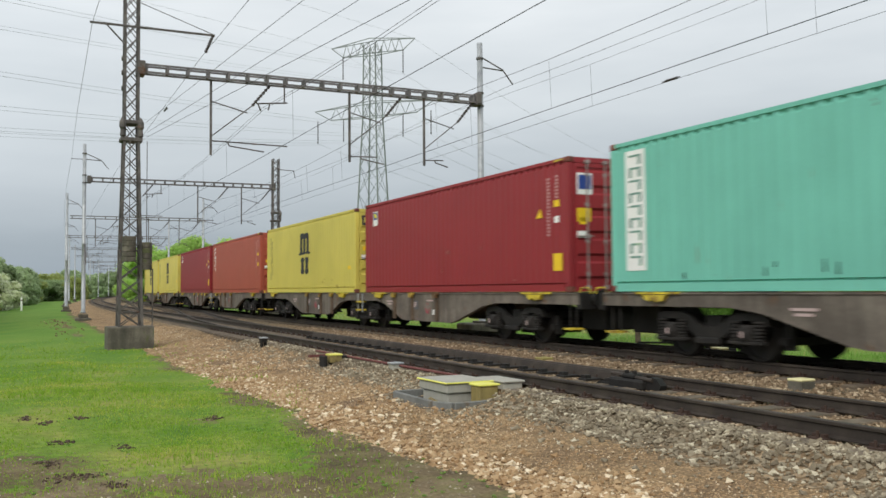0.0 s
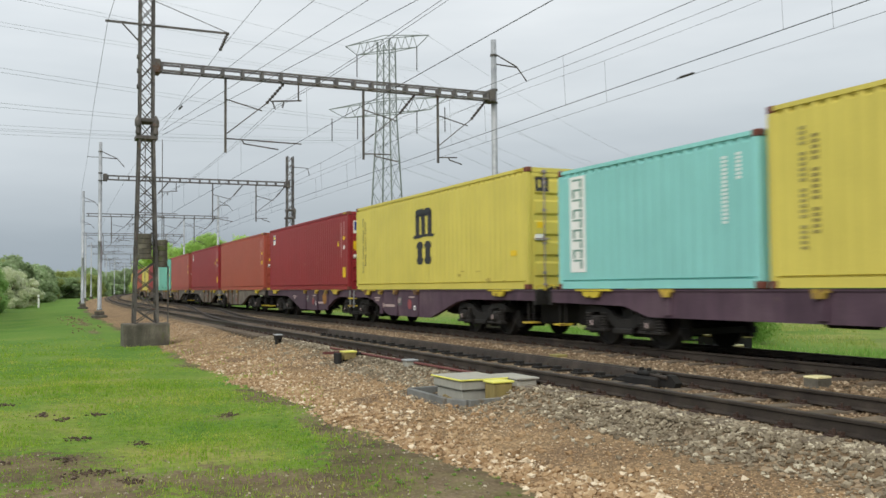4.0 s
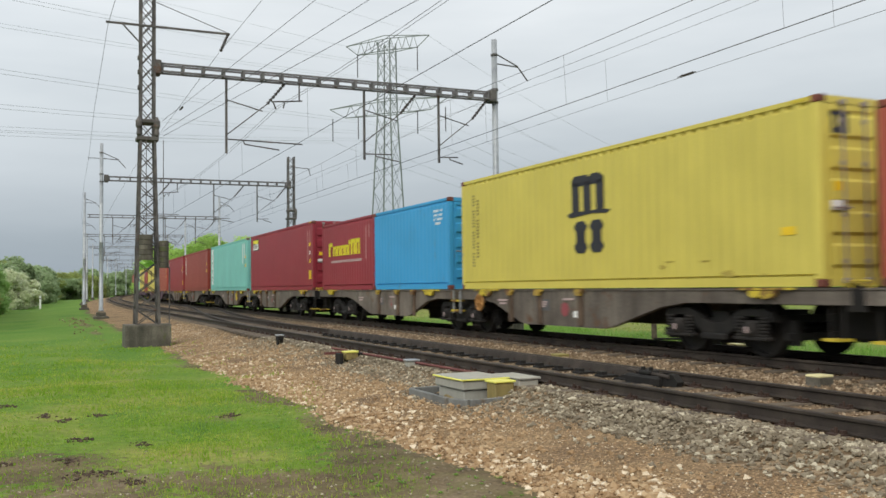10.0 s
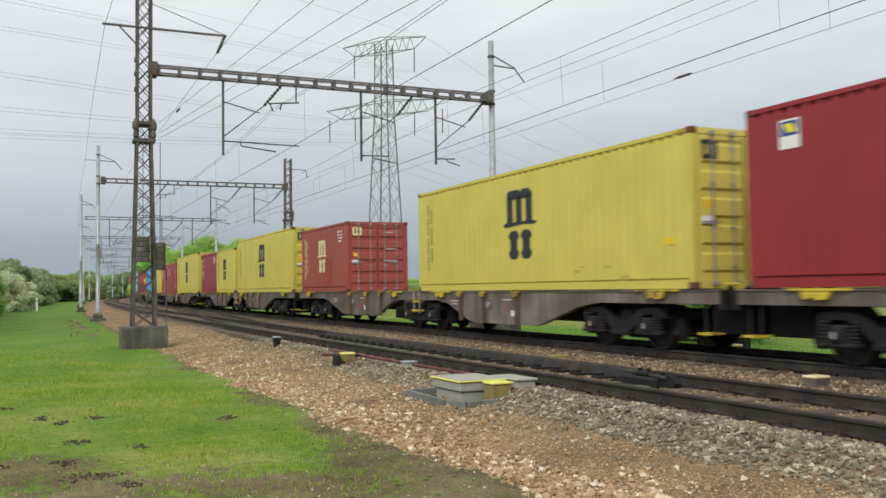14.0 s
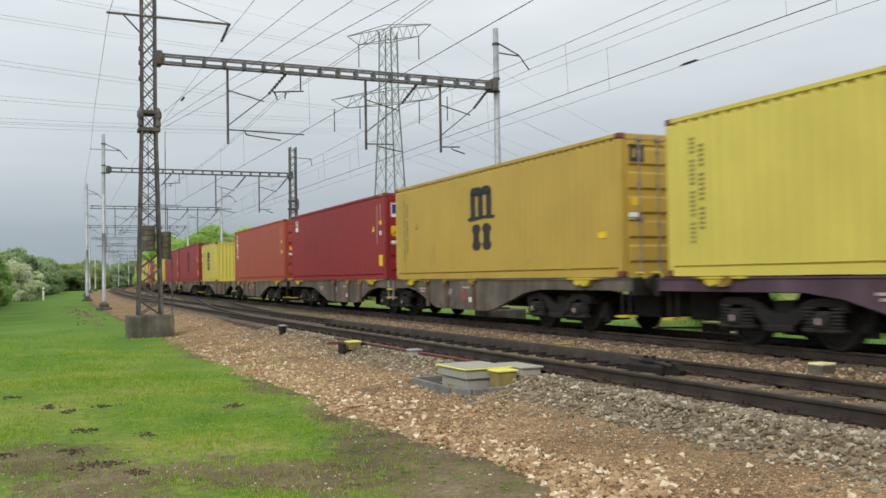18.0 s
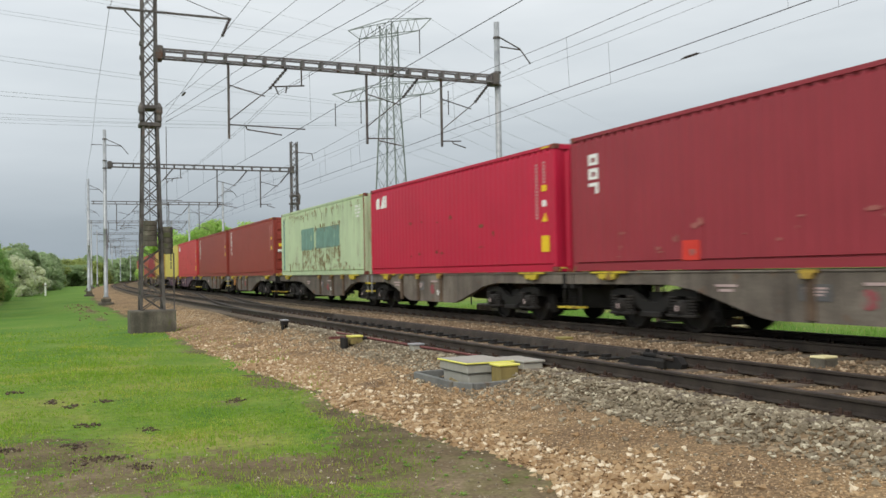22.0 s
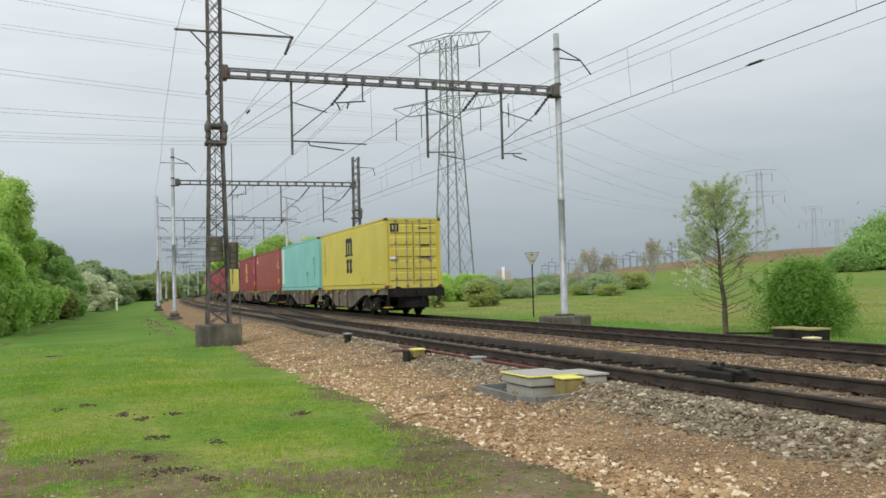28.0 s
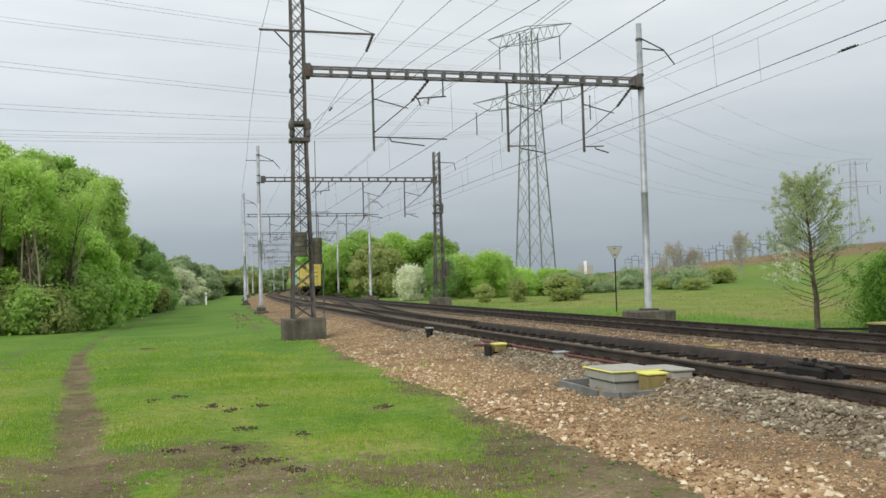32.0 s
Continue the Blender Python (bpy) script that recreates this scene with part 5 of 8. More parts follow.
def limbs(r, height, trunk_r, forks, spread, rise=0.25, twigs=3):
    """A tapered trunk with forking limbs; gives the mesh and the limbs' ends."""
    bm, ends = bmesh.new(), []
    p, k = Vector((0, 0, -0.25)), 6
    spine = [p]
    for i in range(k):
        p = p + Vector((r.uniform(-0.05, 0.05) * height / k, r.uniform(-0.05, 0.05) * height / k, (height * 0.92 + 0.25) / k))
        spine.append(p)
    for i in range(k):
        rod(bm, spine[i], spine[i + 1], trunk_r * (1 - i / k) + 0.012, 7, trunk_r * (1 - (i + 1) / k) + 0.012)
    for i in range(forks):
        t = rise + (0.95 - rise) * (i + r.random()) / forks
        j = min(k - 1, int(t * k))
        base = spine[j].lerp(spine[j + 1], t * k - j)
        a = r.random() * math.tau
        ln = spread * (1.15 - 0.75 * t) * r.uniform(0.7, 1.15)
        mid = base + Vector((math.cos(a) * ln * 0.5, math.sin(a) * ln * 0.5, ln * r.uniform(0.2, 0.42)))
        end = mid + Vector((math.cos(a + 0.3) * ln * 0.5, math.sin(a + 0.3) * ln * 0.5, ln * r.uniform(0.25, 0.55)))
        tr = trunk_r * (1 - t) * 0.5 + 0.008
        rod(bm, base, mid, tr, 5, tr * 0.7)
        rod(bm, mid, end, tr * 0.7, 5, 0.005)
        ends += [mid, end]
        for _ in range(twigs):
            q = mid.lerp(end, r.random())
            e = q + Vector((r.uniform(-1, 1), r.uniform(-1, 1), r.uniform(0.1, 0.9))) * ln * 0.3
            rod(bm, q, e, tr * 0.35, 4, 0.004)
            ends.append(e)
    return bm, ends


CROWNS = {}


def broad_tree(kind, x, y, height, width, mat, label, seed, count=5000, leaf=0.16, z=None, name="tree", category="tree", group="", low=0.12):
    """A broad tree or tall shrub: trunk, limbs and a lumpy crown with gaps. Trees of one kind share meshes."""
    key = (kind, mat.name)
    if key not in CROWNS:
        r = random.Random(seed)
        bm, ends = limbs(r, 0.82, 0.022, 9, 0.42, 0.18, 2) if kind != "bare" else limbs(r, 0.95, 0.011, 26, 0.55, 0.3, 12)
        blobs = []
        low_growth = kind[:4] in ("scru", "shru", "bush", "dry", "hedg")
        squat = width / height
        for i in range(56 if not low_growth else 34):
            t = low + (0.88 - low) * r.random()
            w = 0.5 * math.sin(math.pi * min(1, 0.18 + t * 0.86)) ** 0.6
            if kind[:4] == "hedg":
                w = 0.52 * (1.02 - t) ** 0.5
            q, turn = r.random() ** 0.4, r.random() * math.tau
            s = r.uniform(0.08, 0.17) if not low_growth else r.uniform(0.10, 0.24)
            blobs.append((math.cos(turn) * q * (w - s * 0.4), math.sin(turn) * q * (w - s * 0.4), t, s, s, s * squat * r.uniform(0.7, 1.0)))
        if low_growth:
            # shoots that stick out of the top and the sides
            for i in range(26):
                turn, q = r.random() * math.tau, r.uniform(0.1, 0.52)
                blobs.append((math.cos(turn) * q, math.sin(turn) * q, r.uniform(0.5, 1.04) * (1.0 - 0.5 * q), 0.035, 0.035, r.uniform(0.07, 0.16)))
        me = bpy.data.meshes.new("trunk")
        bm.to_mesh(me)
        bm.free()
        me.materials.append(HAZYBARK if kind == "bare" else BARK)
        CROWNS[key] = (me, leaf_cloud("crown", blobs, count, leaf / width, mat, seed, tall=height / width, loose=0.2 if not low_growth else 0.3))
    trunk, crown = CROWNS[key]
    root = tagged(new(name), label, category, group)
    r = random.Random(seed * 7 + int(x * 10))
    zz = float(ground_height(np.array(float(x)), np.array(float(y)))) if z is None else z
    root.matrix_basis = pose(x, y, zz, 0, 0, r.uniform(0, 360)) @ Matrix.Diagonal((width, width, height, 1))
    part("trunk", trunk, None, root)
    part("crown", crown, None, root)
    return root


def young_tree():
    """The slim alder beside the line, thinly leafed, its lower limbs still bare."""
    x, y = 19.0, 24.0
    zz = float(ground_height(np.array(x), np.array(y)))
    r = random.Random(12)
    root = tagged(new("young_tree"), "slim young tree with thin silvery spring leaves and bare lower twigs", "tree")
    root.matrix_basis = pose(x, y, zz)
    bm, ends = bmesh.new(), []
    k, H = 9, 4.75
    spine = [Vector((0, 0, -0.2))]
    for i in range(k):
        spine.append(Vector((0.0 - 0.035 * i + r.uniform(-0.03, 0.03), r.uniform(-0.04, 0.04), H * (i + 1) / k)))
    for i in range(k):
        rod(bm, spine[i], spine[i + 1], 0.088 * (1 - i / k) + 0.010, 8, 0.088 * (1 - (i + 1) / k) + 0.008)
    part("trunk", bm, BARK, root)
    bm = bmesh.new()
    for i in range(80):
        t = 0.14 + 0.82 * i / 80
        j = min(k - 1, int(t * k))
        base = spine[j].lerp(spine[j + 1], t * k - j)
        a = i * 2.4 + r.uniform(-0.4, 0.4)
        ln = 1.7 * min(1.0, t / 0.3) ** 0.5 * min(1.0, (1.05 - t) / 0.65) ** 0.75 * r.uniform(0.65, 1.08)
        rise = 0.15 + 0.75 * t
        mid = base + Vector((math.cos(a) * ln * 0.55, math.sin(a) * ln * 0.55, ln * rise * 0.55))
        end = mid + Vector((math.cos(a) * ln * 0.42, math.sin(a) * ln * 0.42, ln * rise * 0.75))
        rod(bm, base, mid, 0.013, 5, 0.008)
        rod(bm, mid, end, 0.008, 5, 0.003)
        n = 10 if t > 0.3 else 4
        for _ in range(n):
            q = base.lerp(mid, r.uniform(0.4, 1)) if r.random() < 0.45 else mid.lerp(end, r.random())
            e = q + Vector((math.cos(a) + r.uniform(-1, 1), math.sin(a) + r.uniform(-1, 1), r.uniform(-0.1, 1.2))) * 0.36 * (1.15 - 0.7 * t)
            rod(bm, q, e, 0.005, 3, 0.0025)
            if t > 0.42 or r.random() < 0.12:
                ends += [q.lerp(e, 0.5), e, e]
    part("bough_network", bm, BARK, root)
    blobs = [(e.x, e.y, e.z, 0.11, 0.11, 0.13) for e in ends]
    part("foliage", leaf_cloud("foliage", blobs, 40000, 0.022, LEAF_GREY, 4, 0.1), None, root)
    b = [(-1.15 + r.uniform(-0.5, 0.35), r.uniform(-0.5, 0.5), 2.1 + r.uniform(-0.55, 0.6), 0.16, 0.16, 0.13) for _ in range(26)]
    part("blossom", leaf_cloud("blossom", b, 1100, 0.03, BLOSSOM, 5, 0.1), None, root, "white blossom on a low side branch")


def stem_clump(x, y, height, seed, group):
    """Slim stems that fan out of one stool, bare below and leafy at the top."""
    r = random.Random(seed)
    root = tagged(new("tree"), "slender many-stemmed half-bare tree with pale upper twigs", "tree", group)
    root.matrix_basis = pose(x, y, float(ground_height(np.array(float(x)), np.array(float(y)))))
    tips = []
    for i in range(7):
        turn, lean = r.random() * math.tau, r.uniform(0.10, 0.32)
        bm, h = bmesh.new(), height * r.uniform(0.75, 0.98)
        p, q = Vector((r.uniform(-0.25, 0.25), r.uniform(-0.25, 0.25), -0.2)), r.uniform(0.05, 0.08)
        for k in range(5):
            step = Vector((math.cos(turn) * lean * (0.4 + 0.22 * k), math.sin(turn) * lean * (0.4 + 0.22 * k), 1.0)) * h / 5 + Vector((r.uniform(-0.1, 0.1), r.uniform(-0.1, 0.1), 0))
            rod(bm, p, p + step, q * (1 - 0.17 * k), 6, q * (1 - 0.17 * (k + 1)))
            p = p + step
            if k > 0:
                for _ in range(4):
                    s = p - step * r.random()
                    e = s + Vector((r.uniform(-1, 1), r.uniform(-1, 1), r.uniform(0.5, 1.4))) * r.uniform(0.4, 1.0)
                    rod(bm, s, e, 0.02, 4, 0.006)
                    if k > 2:
                        tips.append(e)
        tips.append(p)
        part("stem", bm, BARK if i % 3 else DEADWOOD, root)
    blobs = [(e.x, e.y, e.z, r.uniform(0.3, 0.65), r.uniform(0.3, 0.65), r.uniform(0.3, 0.6)) for e in tips]
    part("crown", leaf_cloud("crown", blobs, 6000, 0.07, LEAF_BRIGHT, seed, 0.3), None, root)


THICKETS = [(111, 110, 3.0, 7), (116.5, 111, 5.0, 9), (123, 112, 7.5, 12), (121, 104, 5.5, 9), (130, 108, 9, 13)]


def build_plants():
    G = "wood beside the meadow"
    r = random.Random(3)
    # the wood on the meadow side, tall and near first, then lower towards the distance
    for i, (x, y, h, w, m, k) in enumerate([
            (-12.5, 52, 10.0, 6.5, LEAF, "d"), (-10.0, 56, 10.0, 5.2, LEAF_BRIGHT, "d"), (-7.9, 60, 10.2, 5.8, LEAF, "a"), (-6.0, 66, 9.6, 5.6, LEAF_BRIGHT, "b"),
            (-14.0, 60, 9.5, 7.0, LEAF, "b"), (-11.0, 66, 9.6, 6.5, LEAF_DARK, "c"), (-6.0, 74, 8.2, 5.4, LEAF, "a"), (-9.5, 78, 9.0, 7.0, LEAF_DARK, "c"),
            (-4.6, 84, 6.8, 5.6, LEAF_DARK, "c"), (-3.9, 92, 6.2, 5.2, LEAF_DARK, "c"), (-7.5, 95, 7.0, 6.5, LEAF, "a"), (-2.9, 101, 5.4, 4.6, LEAF_DARK, "c"),
            (-16.5, 46, 9.0, 7.5, LEAF_BRIGHT, "b"), (-20.0, 55, 9.5, 8.0, LEAF, "a")]):
        broad_tree(k, x, y, h * 1.16, w, m, "tall bushy spring-green tree at the meadow's edge", 20 + ord(k), 62000, 0.105, group=G, low=0.12 if k != "d" else 0.26)
    for x, y, h, seed in ((-6.5, 46.6, 8.4, 5), (-7.3, 47.0, 9.0, 6), (-8.5, 46.2, 8.8, 7), (-5.8, 48.6, 8.0, 8)):
        stem_clump(x, y, h, seed, G)
    for x, y, h, w, m in ((-8.8, 48.2, 7.0, 4.8, LEAF_BRIGHT), (-6.9, 49.6, 6.2, 4.4, LEAF), (-10.6, 47.6, 7.4, 5.0, LEAF), (-5.5, 52.6, 6.0, 4.2, LEAF_BRIGHT)):
        broad_tree("low" + m.name, x, y, h, w, m, "low bushy spring-green tree at the meadow's edge", 57, 40000, 0.095, group=G, low=0.2)
    for x, y, h, w, m in ((-6.2, 45.8, 2.0, 2.4, LEAF_BROWN), (-7.2, 45.6, 2.2, 2.6, LEAF), (-5.4, 49.0, 2.8, 3.2, LEAF), (-8.6, 45.6, 2.4, 3.0, LEAF_BROWN), (-4.7, 52.5, 3.8, 3.2, LEAF), (-9.6, 46.5, 4.2, 3.4, LEAF_BRIGHT)):
        broad_tree("shrub" + m.name, x, y, h, w, m, "twiggy undergrowth at the foot of the stems", 53, 20000, 0.10, name="shrub", category="shrub", group="shrubs under the wood", low=0.02)
    for i, (x, y, h, w, m) in enumerate([(-8.0, 53, 3.0, 4.0, LEAF), (-6.2, 59, 3.2, 4.2, LEAF_BRIGHT), (-5.0, 66, 3.0, 4.2, LEAF), (-4.2, 74, 3.0, 4.0, LEAF), (-3.2, 82, 2.6, 3.8, LEAF_BROWN), (-2.5, 90, 2.4, 3.6, LEAF_DARK), (-17, 43, 3.2, 5, LEAF)]):
        broad_tree("shrub" + m.name, x, y, h, w, m, "dense leafy shrub under the trees", 51, 20000, 0.11, name="shrub", category="shrub", group="shrubs under the wood", low=0.02)
    for x, y, h, w in ((-0.4, 112, 4.6, 4.2), (0.6, 118, 4.2, 4.6)):
        broad_tree("bloom", x, y, h, w, BLOSSOM, "white-blossoming wild cherry at the wood's edge", 61, 22000, 0.13, name="blossoming_tree", category="tree", low=0.05)
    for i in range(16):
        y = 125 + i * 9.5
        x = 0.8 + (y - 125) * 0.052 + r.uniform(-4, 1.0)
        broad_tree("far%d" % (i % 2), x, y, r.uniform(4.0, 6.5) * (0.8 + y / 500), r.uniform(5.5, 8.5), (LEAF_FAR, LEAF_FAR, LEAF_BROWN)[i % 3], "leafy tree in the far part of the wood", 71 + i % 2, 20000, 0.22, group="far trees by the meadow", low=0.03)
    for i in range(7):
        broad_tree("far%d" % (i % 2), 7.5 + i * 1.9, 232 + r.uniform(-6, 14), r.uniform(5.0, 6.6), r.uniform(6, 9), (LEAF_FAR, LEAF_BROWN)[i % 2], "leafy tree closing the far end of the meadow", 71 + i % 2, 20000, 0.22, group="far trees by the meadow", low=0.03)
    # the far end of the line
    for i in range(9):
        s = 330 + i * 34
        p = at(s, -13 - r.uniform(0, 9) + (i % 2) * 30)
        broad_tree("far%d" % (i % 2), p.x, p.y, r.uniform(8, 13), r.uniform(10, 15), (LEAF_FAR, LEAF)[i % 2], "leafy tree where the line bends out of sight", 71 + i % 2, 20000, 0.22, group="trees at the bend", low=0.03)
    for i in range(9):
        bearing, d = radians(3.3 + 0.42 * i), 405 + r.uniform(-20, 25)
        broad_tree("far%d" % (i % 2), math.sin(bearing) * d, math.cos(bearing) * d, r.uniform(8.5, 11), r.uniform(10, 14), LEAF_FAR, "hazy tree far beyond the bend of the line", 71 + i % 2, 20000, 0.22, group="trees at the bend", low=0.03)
    # shrubs and trees between the line and the pylon
    for x, y, h, w, m in ((25, 128, 9.6, 9, LEAF), (29.5, 131, 9.4, 9, LEAF_BRIGHT), (22, 126, 8.2, 8, LEAF), (34.5, 128, 9.0, 9.5, LEAF), (20, 140, 9, 9, LEAF), (38.5, 138, 9.6, 8, LEAF_FAR), (24.5, 116, 7.0, 8, LEAF_BROWN)):
        broad_tree("round" + m.name, x, y, h, w, m, "round bushy tree with fresh leaves beyond the line", 81, 34000, 0.20, group="trees beyond the line", low=0.03)
    for x, y, h, w, m in ((22.9, 92, 3.5, 3.6, BLOSSOM), (25.6, 90, 4.4, 4.0, LEAF_DARK), (28.6, 93, 4.6, 4.2, LEAF_BRIGHT), (31.2, 91, 4.8, 4.4, LEAF_BRIGHT), (33.6, 94, 4.5, 4.0, LEAF), (35.8, 93, 3.0, 3.6, LEAF_BRIGHT), (38.2, 92, 2.9, 3.4, LEAF_BRIGHT), (40.3, 93, 2.8, 3.4, LEAF_BRIGHT)):
        broad_tree("bush" + m.name, x, y, h, w, m, "fresh green bush beyond the railway", 91, 22000, 0.11, name="bush", category="bush", group="bushes beyond the line", low=0.02)
    for x, y, h, w in ((26.6, 70.5, 2.0, 1.6), (29.8, 69, 2.2, 2.8), (31.6, 71, 2.0, 2.2), (24.9, 74, 1.6, 1.8)):
        broad_tree("dry", x, y, h, w, LEAF_BROWN, "half-bare brownish shrub in the meadow", 95, 3200, 0.08, name="shrub", category="shrub", group="half-bare shrubs", low=0.02)
    broad_tree("hedge", 20.2, 21.9, 2.2, 3.1, LEAF_HEDGE, "dense green bush beside the far track", 97, 48000, 0.034, name="bush", category="bush", low=0.0)
    broad_tree("hedge", 24.4, 26.5, 2.2, 3.2, LEAF_HEDGE, "dense green bush beside the far track", 97, 48000, 0.034, name="bush", category="bush", low=0.0)
    young_tree()
    # bare trees and scrub on the hillside
    for x, y, h, w in ((56.5, 96.7, 5.8, 4.0), (59.3, 96.5, 5.0, 3.6), (84.5, 124, 7.6, 4.8)):
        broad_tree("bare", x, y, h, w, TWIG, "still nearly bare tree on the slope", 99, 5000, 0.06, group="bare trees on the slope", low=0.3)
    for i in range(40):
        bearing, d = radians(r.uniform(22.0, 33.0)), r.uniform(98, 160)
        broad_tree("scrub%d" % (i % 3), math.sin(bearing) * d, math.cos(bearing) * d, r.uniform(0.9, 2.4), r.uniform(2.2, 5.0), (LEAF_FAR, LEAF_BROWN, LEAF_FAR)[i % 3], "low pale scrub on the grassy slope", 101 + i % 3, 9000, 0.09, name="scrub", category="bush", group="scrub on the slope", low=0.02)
    for x, y, h, w in THICKETS:
        broad_tree("shrubhill", x, y, h, w, LEAF_DARK, "large leafy thicket on the hillside", 103, 30000, 0.15, name="thicket", category="bush", group="thickets on the hill", low=0.02)
    # the broken bough at the wood's edge
    root = tagged(new("fallen_bough"), "pale broken bough leaning out of the wood over dry brushwood", "branch")
    root.matrix_basis = pose(-8.2, 46.4, -0.72)
    bm = rod(bmesh.new(), (-0.5, 0, -0.05), (0.35, 0, 1.4), 0.06, 7, 0.05)
    rod(bm, (0.35, 0, 1.4), (0.85, 0.1, 3.0), 0.05, 7, 0.02)
    part("bough", bm, DEADWOOD, root)
    part("broken_end", rod(bmesh.new(), (0.40, -0.05, 1.42), (0.95, -0.1, 1.22), 0.065, 7, 0.05), ORANGEWOOD, root, "orange freshly split wood")
    bm = bmesh.new()
    for _ in range(40):
        p = Vector((r.uniform(-0.7, 1.6), r.uniform(-0.5, 0.5), 0))
        rod(bm, p, p + Vector((r.uniform(-0.9, 0.9), r.uniform(-0.4, 0.4), r.uniform(0.2, 0.9))), 0.02, 4, 0.006)
    part("brushwood", bm, BARK, root)


# ---- trackside things ----
def prism_xz(outline, y0, y1):
    bm = bmesh.new()
    a = [bm.verts.new((x, y0, z)) for x, z in outline]
    b = [bm.verts.new((x, y1, z)) for x, z in outline]
    bm.faces.new(a)
    bm.faces.new(b[::-1])
    for i in range(len(outline)):
        j = (i + 1) % len(outline)
        bm.faces.new((a[j], a[i], b[i], b[j]))
    bmesh.ops.recalc_face_normals(bm, faces=bm.faces[:])
    return bm

def trackside():
    # point machine in its concrete-edged pit
    pit = tagged(new("point_machine"), "grey point machine with a yellow-edged lid in a concrete-edged pit", "point machine")
    pit.matrix_basis = pose(0, 0, 0)
    def plank(p, q, t=0.032, z0=-0.50, z1=-0.295):
        p, q = Vector((*p, 0)), Vector((*q, 0))
        d = (q - p).normalized()
        n = Vector((-d.y, d.x, 0)) * t
        bm = bmesh.new()
        vs = [bm.verts.new((*(c + s * n).xy, z)) for c in (p, q) for s in (-1, 1) for z in (z0, z1)]
        for f in ((0, 1, 3, 2), (4, 6, 7, 5), (0, 4, 5, 1), (2, 3, 7, 6), (0, 2, 6, 4), (1, 5, 7, 3)):
            bm.faces.new([vs[i] for i in f])
        bmesh.ops.recalc_face_normals(bm, faces=bm.faces[:])
        bmesh.ops.bevel(bm, geom=bm.edges[:], offset=0.008, segments=1, affect="EDGES")
        return bm
    for p, q in (((5.40, 12.62), (5.36, 11.22)), ((5.365, 11.19), (5.50, 10.88)), ((5.52, 10.87), (6.76, 11.0)), ((5.42, 12.66), (6.5, 12.72))):
        part("edging_slab", plank(p, q), SLAB, pit)
    part("pit_floor", cube(5.45, 6.75, 11.0, 12.6, -0.48, -0.40), GRIME, pit)
    part("pedestal", cube(5.70, 6.34, 11.42, 12.25, -0.42, -0.24, bevel=0.01), BOXGREY, pit)
    part("casing", cube(5.66, 6.38, 11.38, 12.30, -0.235, -0.10, bevel=0.015), BOXGREY, pit)
    lid = part("lid", cube(5.63, 6.41, 11.35, 12.33, -0.10, -0.078, bevel=0.006), LID, pit, "bright yellow-edged lid")
    part("lid_panel", cube(5.655, 6.385, 11.37, 12.31, -0.078, -0.072), BOXGREY, lid)
    part("motor_casing", cube(6.42, 6.74, 11.12, 11.85, -0.25, -0.10, bevel=0.015), BOXGREY, pit)
    part("motor_lid", cube(6.40, 6.765, 11.09, 11.88, -0.10, -0.07, bevel=0.008), BOXGREY, pit)
    part("motor_leg", cube(6.46, 6.52, 11.2, 11.8, -0.42, -0.25), GRIME, pit)
    yb = part("cable_box", cube(6.0, 6.30, 11.05, 11.31, -0.36, -0.12, bevel=0.015), BOXYELLOW, pit, "dirty yellow cable box")
    part("cable_box_lid", cube(5.98, 6.32, 11.03, 11.33, -0.12, -0.09, bevel=0.008), LID, yb)
    part("cable_gland", rod(bmesh.new(), (5.58, 11.5, -0.38), (5.58, 11.75, -0.34), 0.035, 8), BOXYELLOW, pit)
    def small_box(name, label, x0, x1, y0, y1, z0, z1, mat, lid=None, over=0.02, cat="signal box"):
        root = tagged(new(name), label, cat)
        root.matrix_basis = pose((x0 + x1) / 2, (y0 + y1) / 2, z0)
        w, d, h = (x1 - x0) / 2, (y1 - y0) / 2, z1 - z0
        part("body", cube(-w, w, -d, d, 0, h, bevel=0.012), mat, root)
        if lid:
            part("lid", cube(-w - over, w + over, -d - over, d + over, h, h + 0.035, bevel=0.01), lid, root)
        for sx in (-1, 1):
            part("foot", cube(sx * w * 0.6 - 0.02, sx * w * 0.6 + 0.02, -d * 0.7, d * 0.7, -0.14, 0), GRIME, root)
        return root
    small_box("rail_contact_box", "small dirty yellow box beside the near rail", 6.08, 6.34, 17.52, 17.78, -0.24, -0.10, BOXYELLOW, LID, 0.012)
    for x in (5.98, 6.44):
        tagged(part("rail_clamp", cube(x - 0.04, x + 0.04, 17.5, 17.8, -0.34, -0.10, bevel=0.015), GRIME), "dark iron clamp beside the yellow contact box", "clamp", group="clamps at the contact box")
    small_box("rail_contact_box", "small pale grey box beside the near rail", 6.32, 6.52, 14.85, 15.05, -0.20, -0.10, BOXGREY, BARE)
    small_box("rail_contact_box", "small dark box on a stake by the rail", 6.24, 6.40, 23.4, 23.65, -0.12, -0.02, GRIME, BARE, 0.01)
    small_box("marker_block", "pale yellow marker block between the tracks", 10.12, 10.40, 9.2, 9.46, -0.26, -0.11, CONCRETE, CREAM, 0.0)
    small_box("marker_block", "flat yellowish block between the tracks", 9.9, 10.16, 15.55, 15.85, -0.25, -0.20, BOXYELLOW, FAINT, 0.0)
    # red rods that run along the near rail to the point machine
    for dx, dz in ((0.0, 0.0), (0.09, -0.03)):
        bm = rod(bmesh.new(), (6.48 + dx, 12.0, -0.12 + dz), (6.44 + dx, 19.5, -0.12 + dz), 0.022, 8)
        tagged(part("point_rod", bm, RODRED), "rust-red point rod along the rail", "rod", group="point rods")
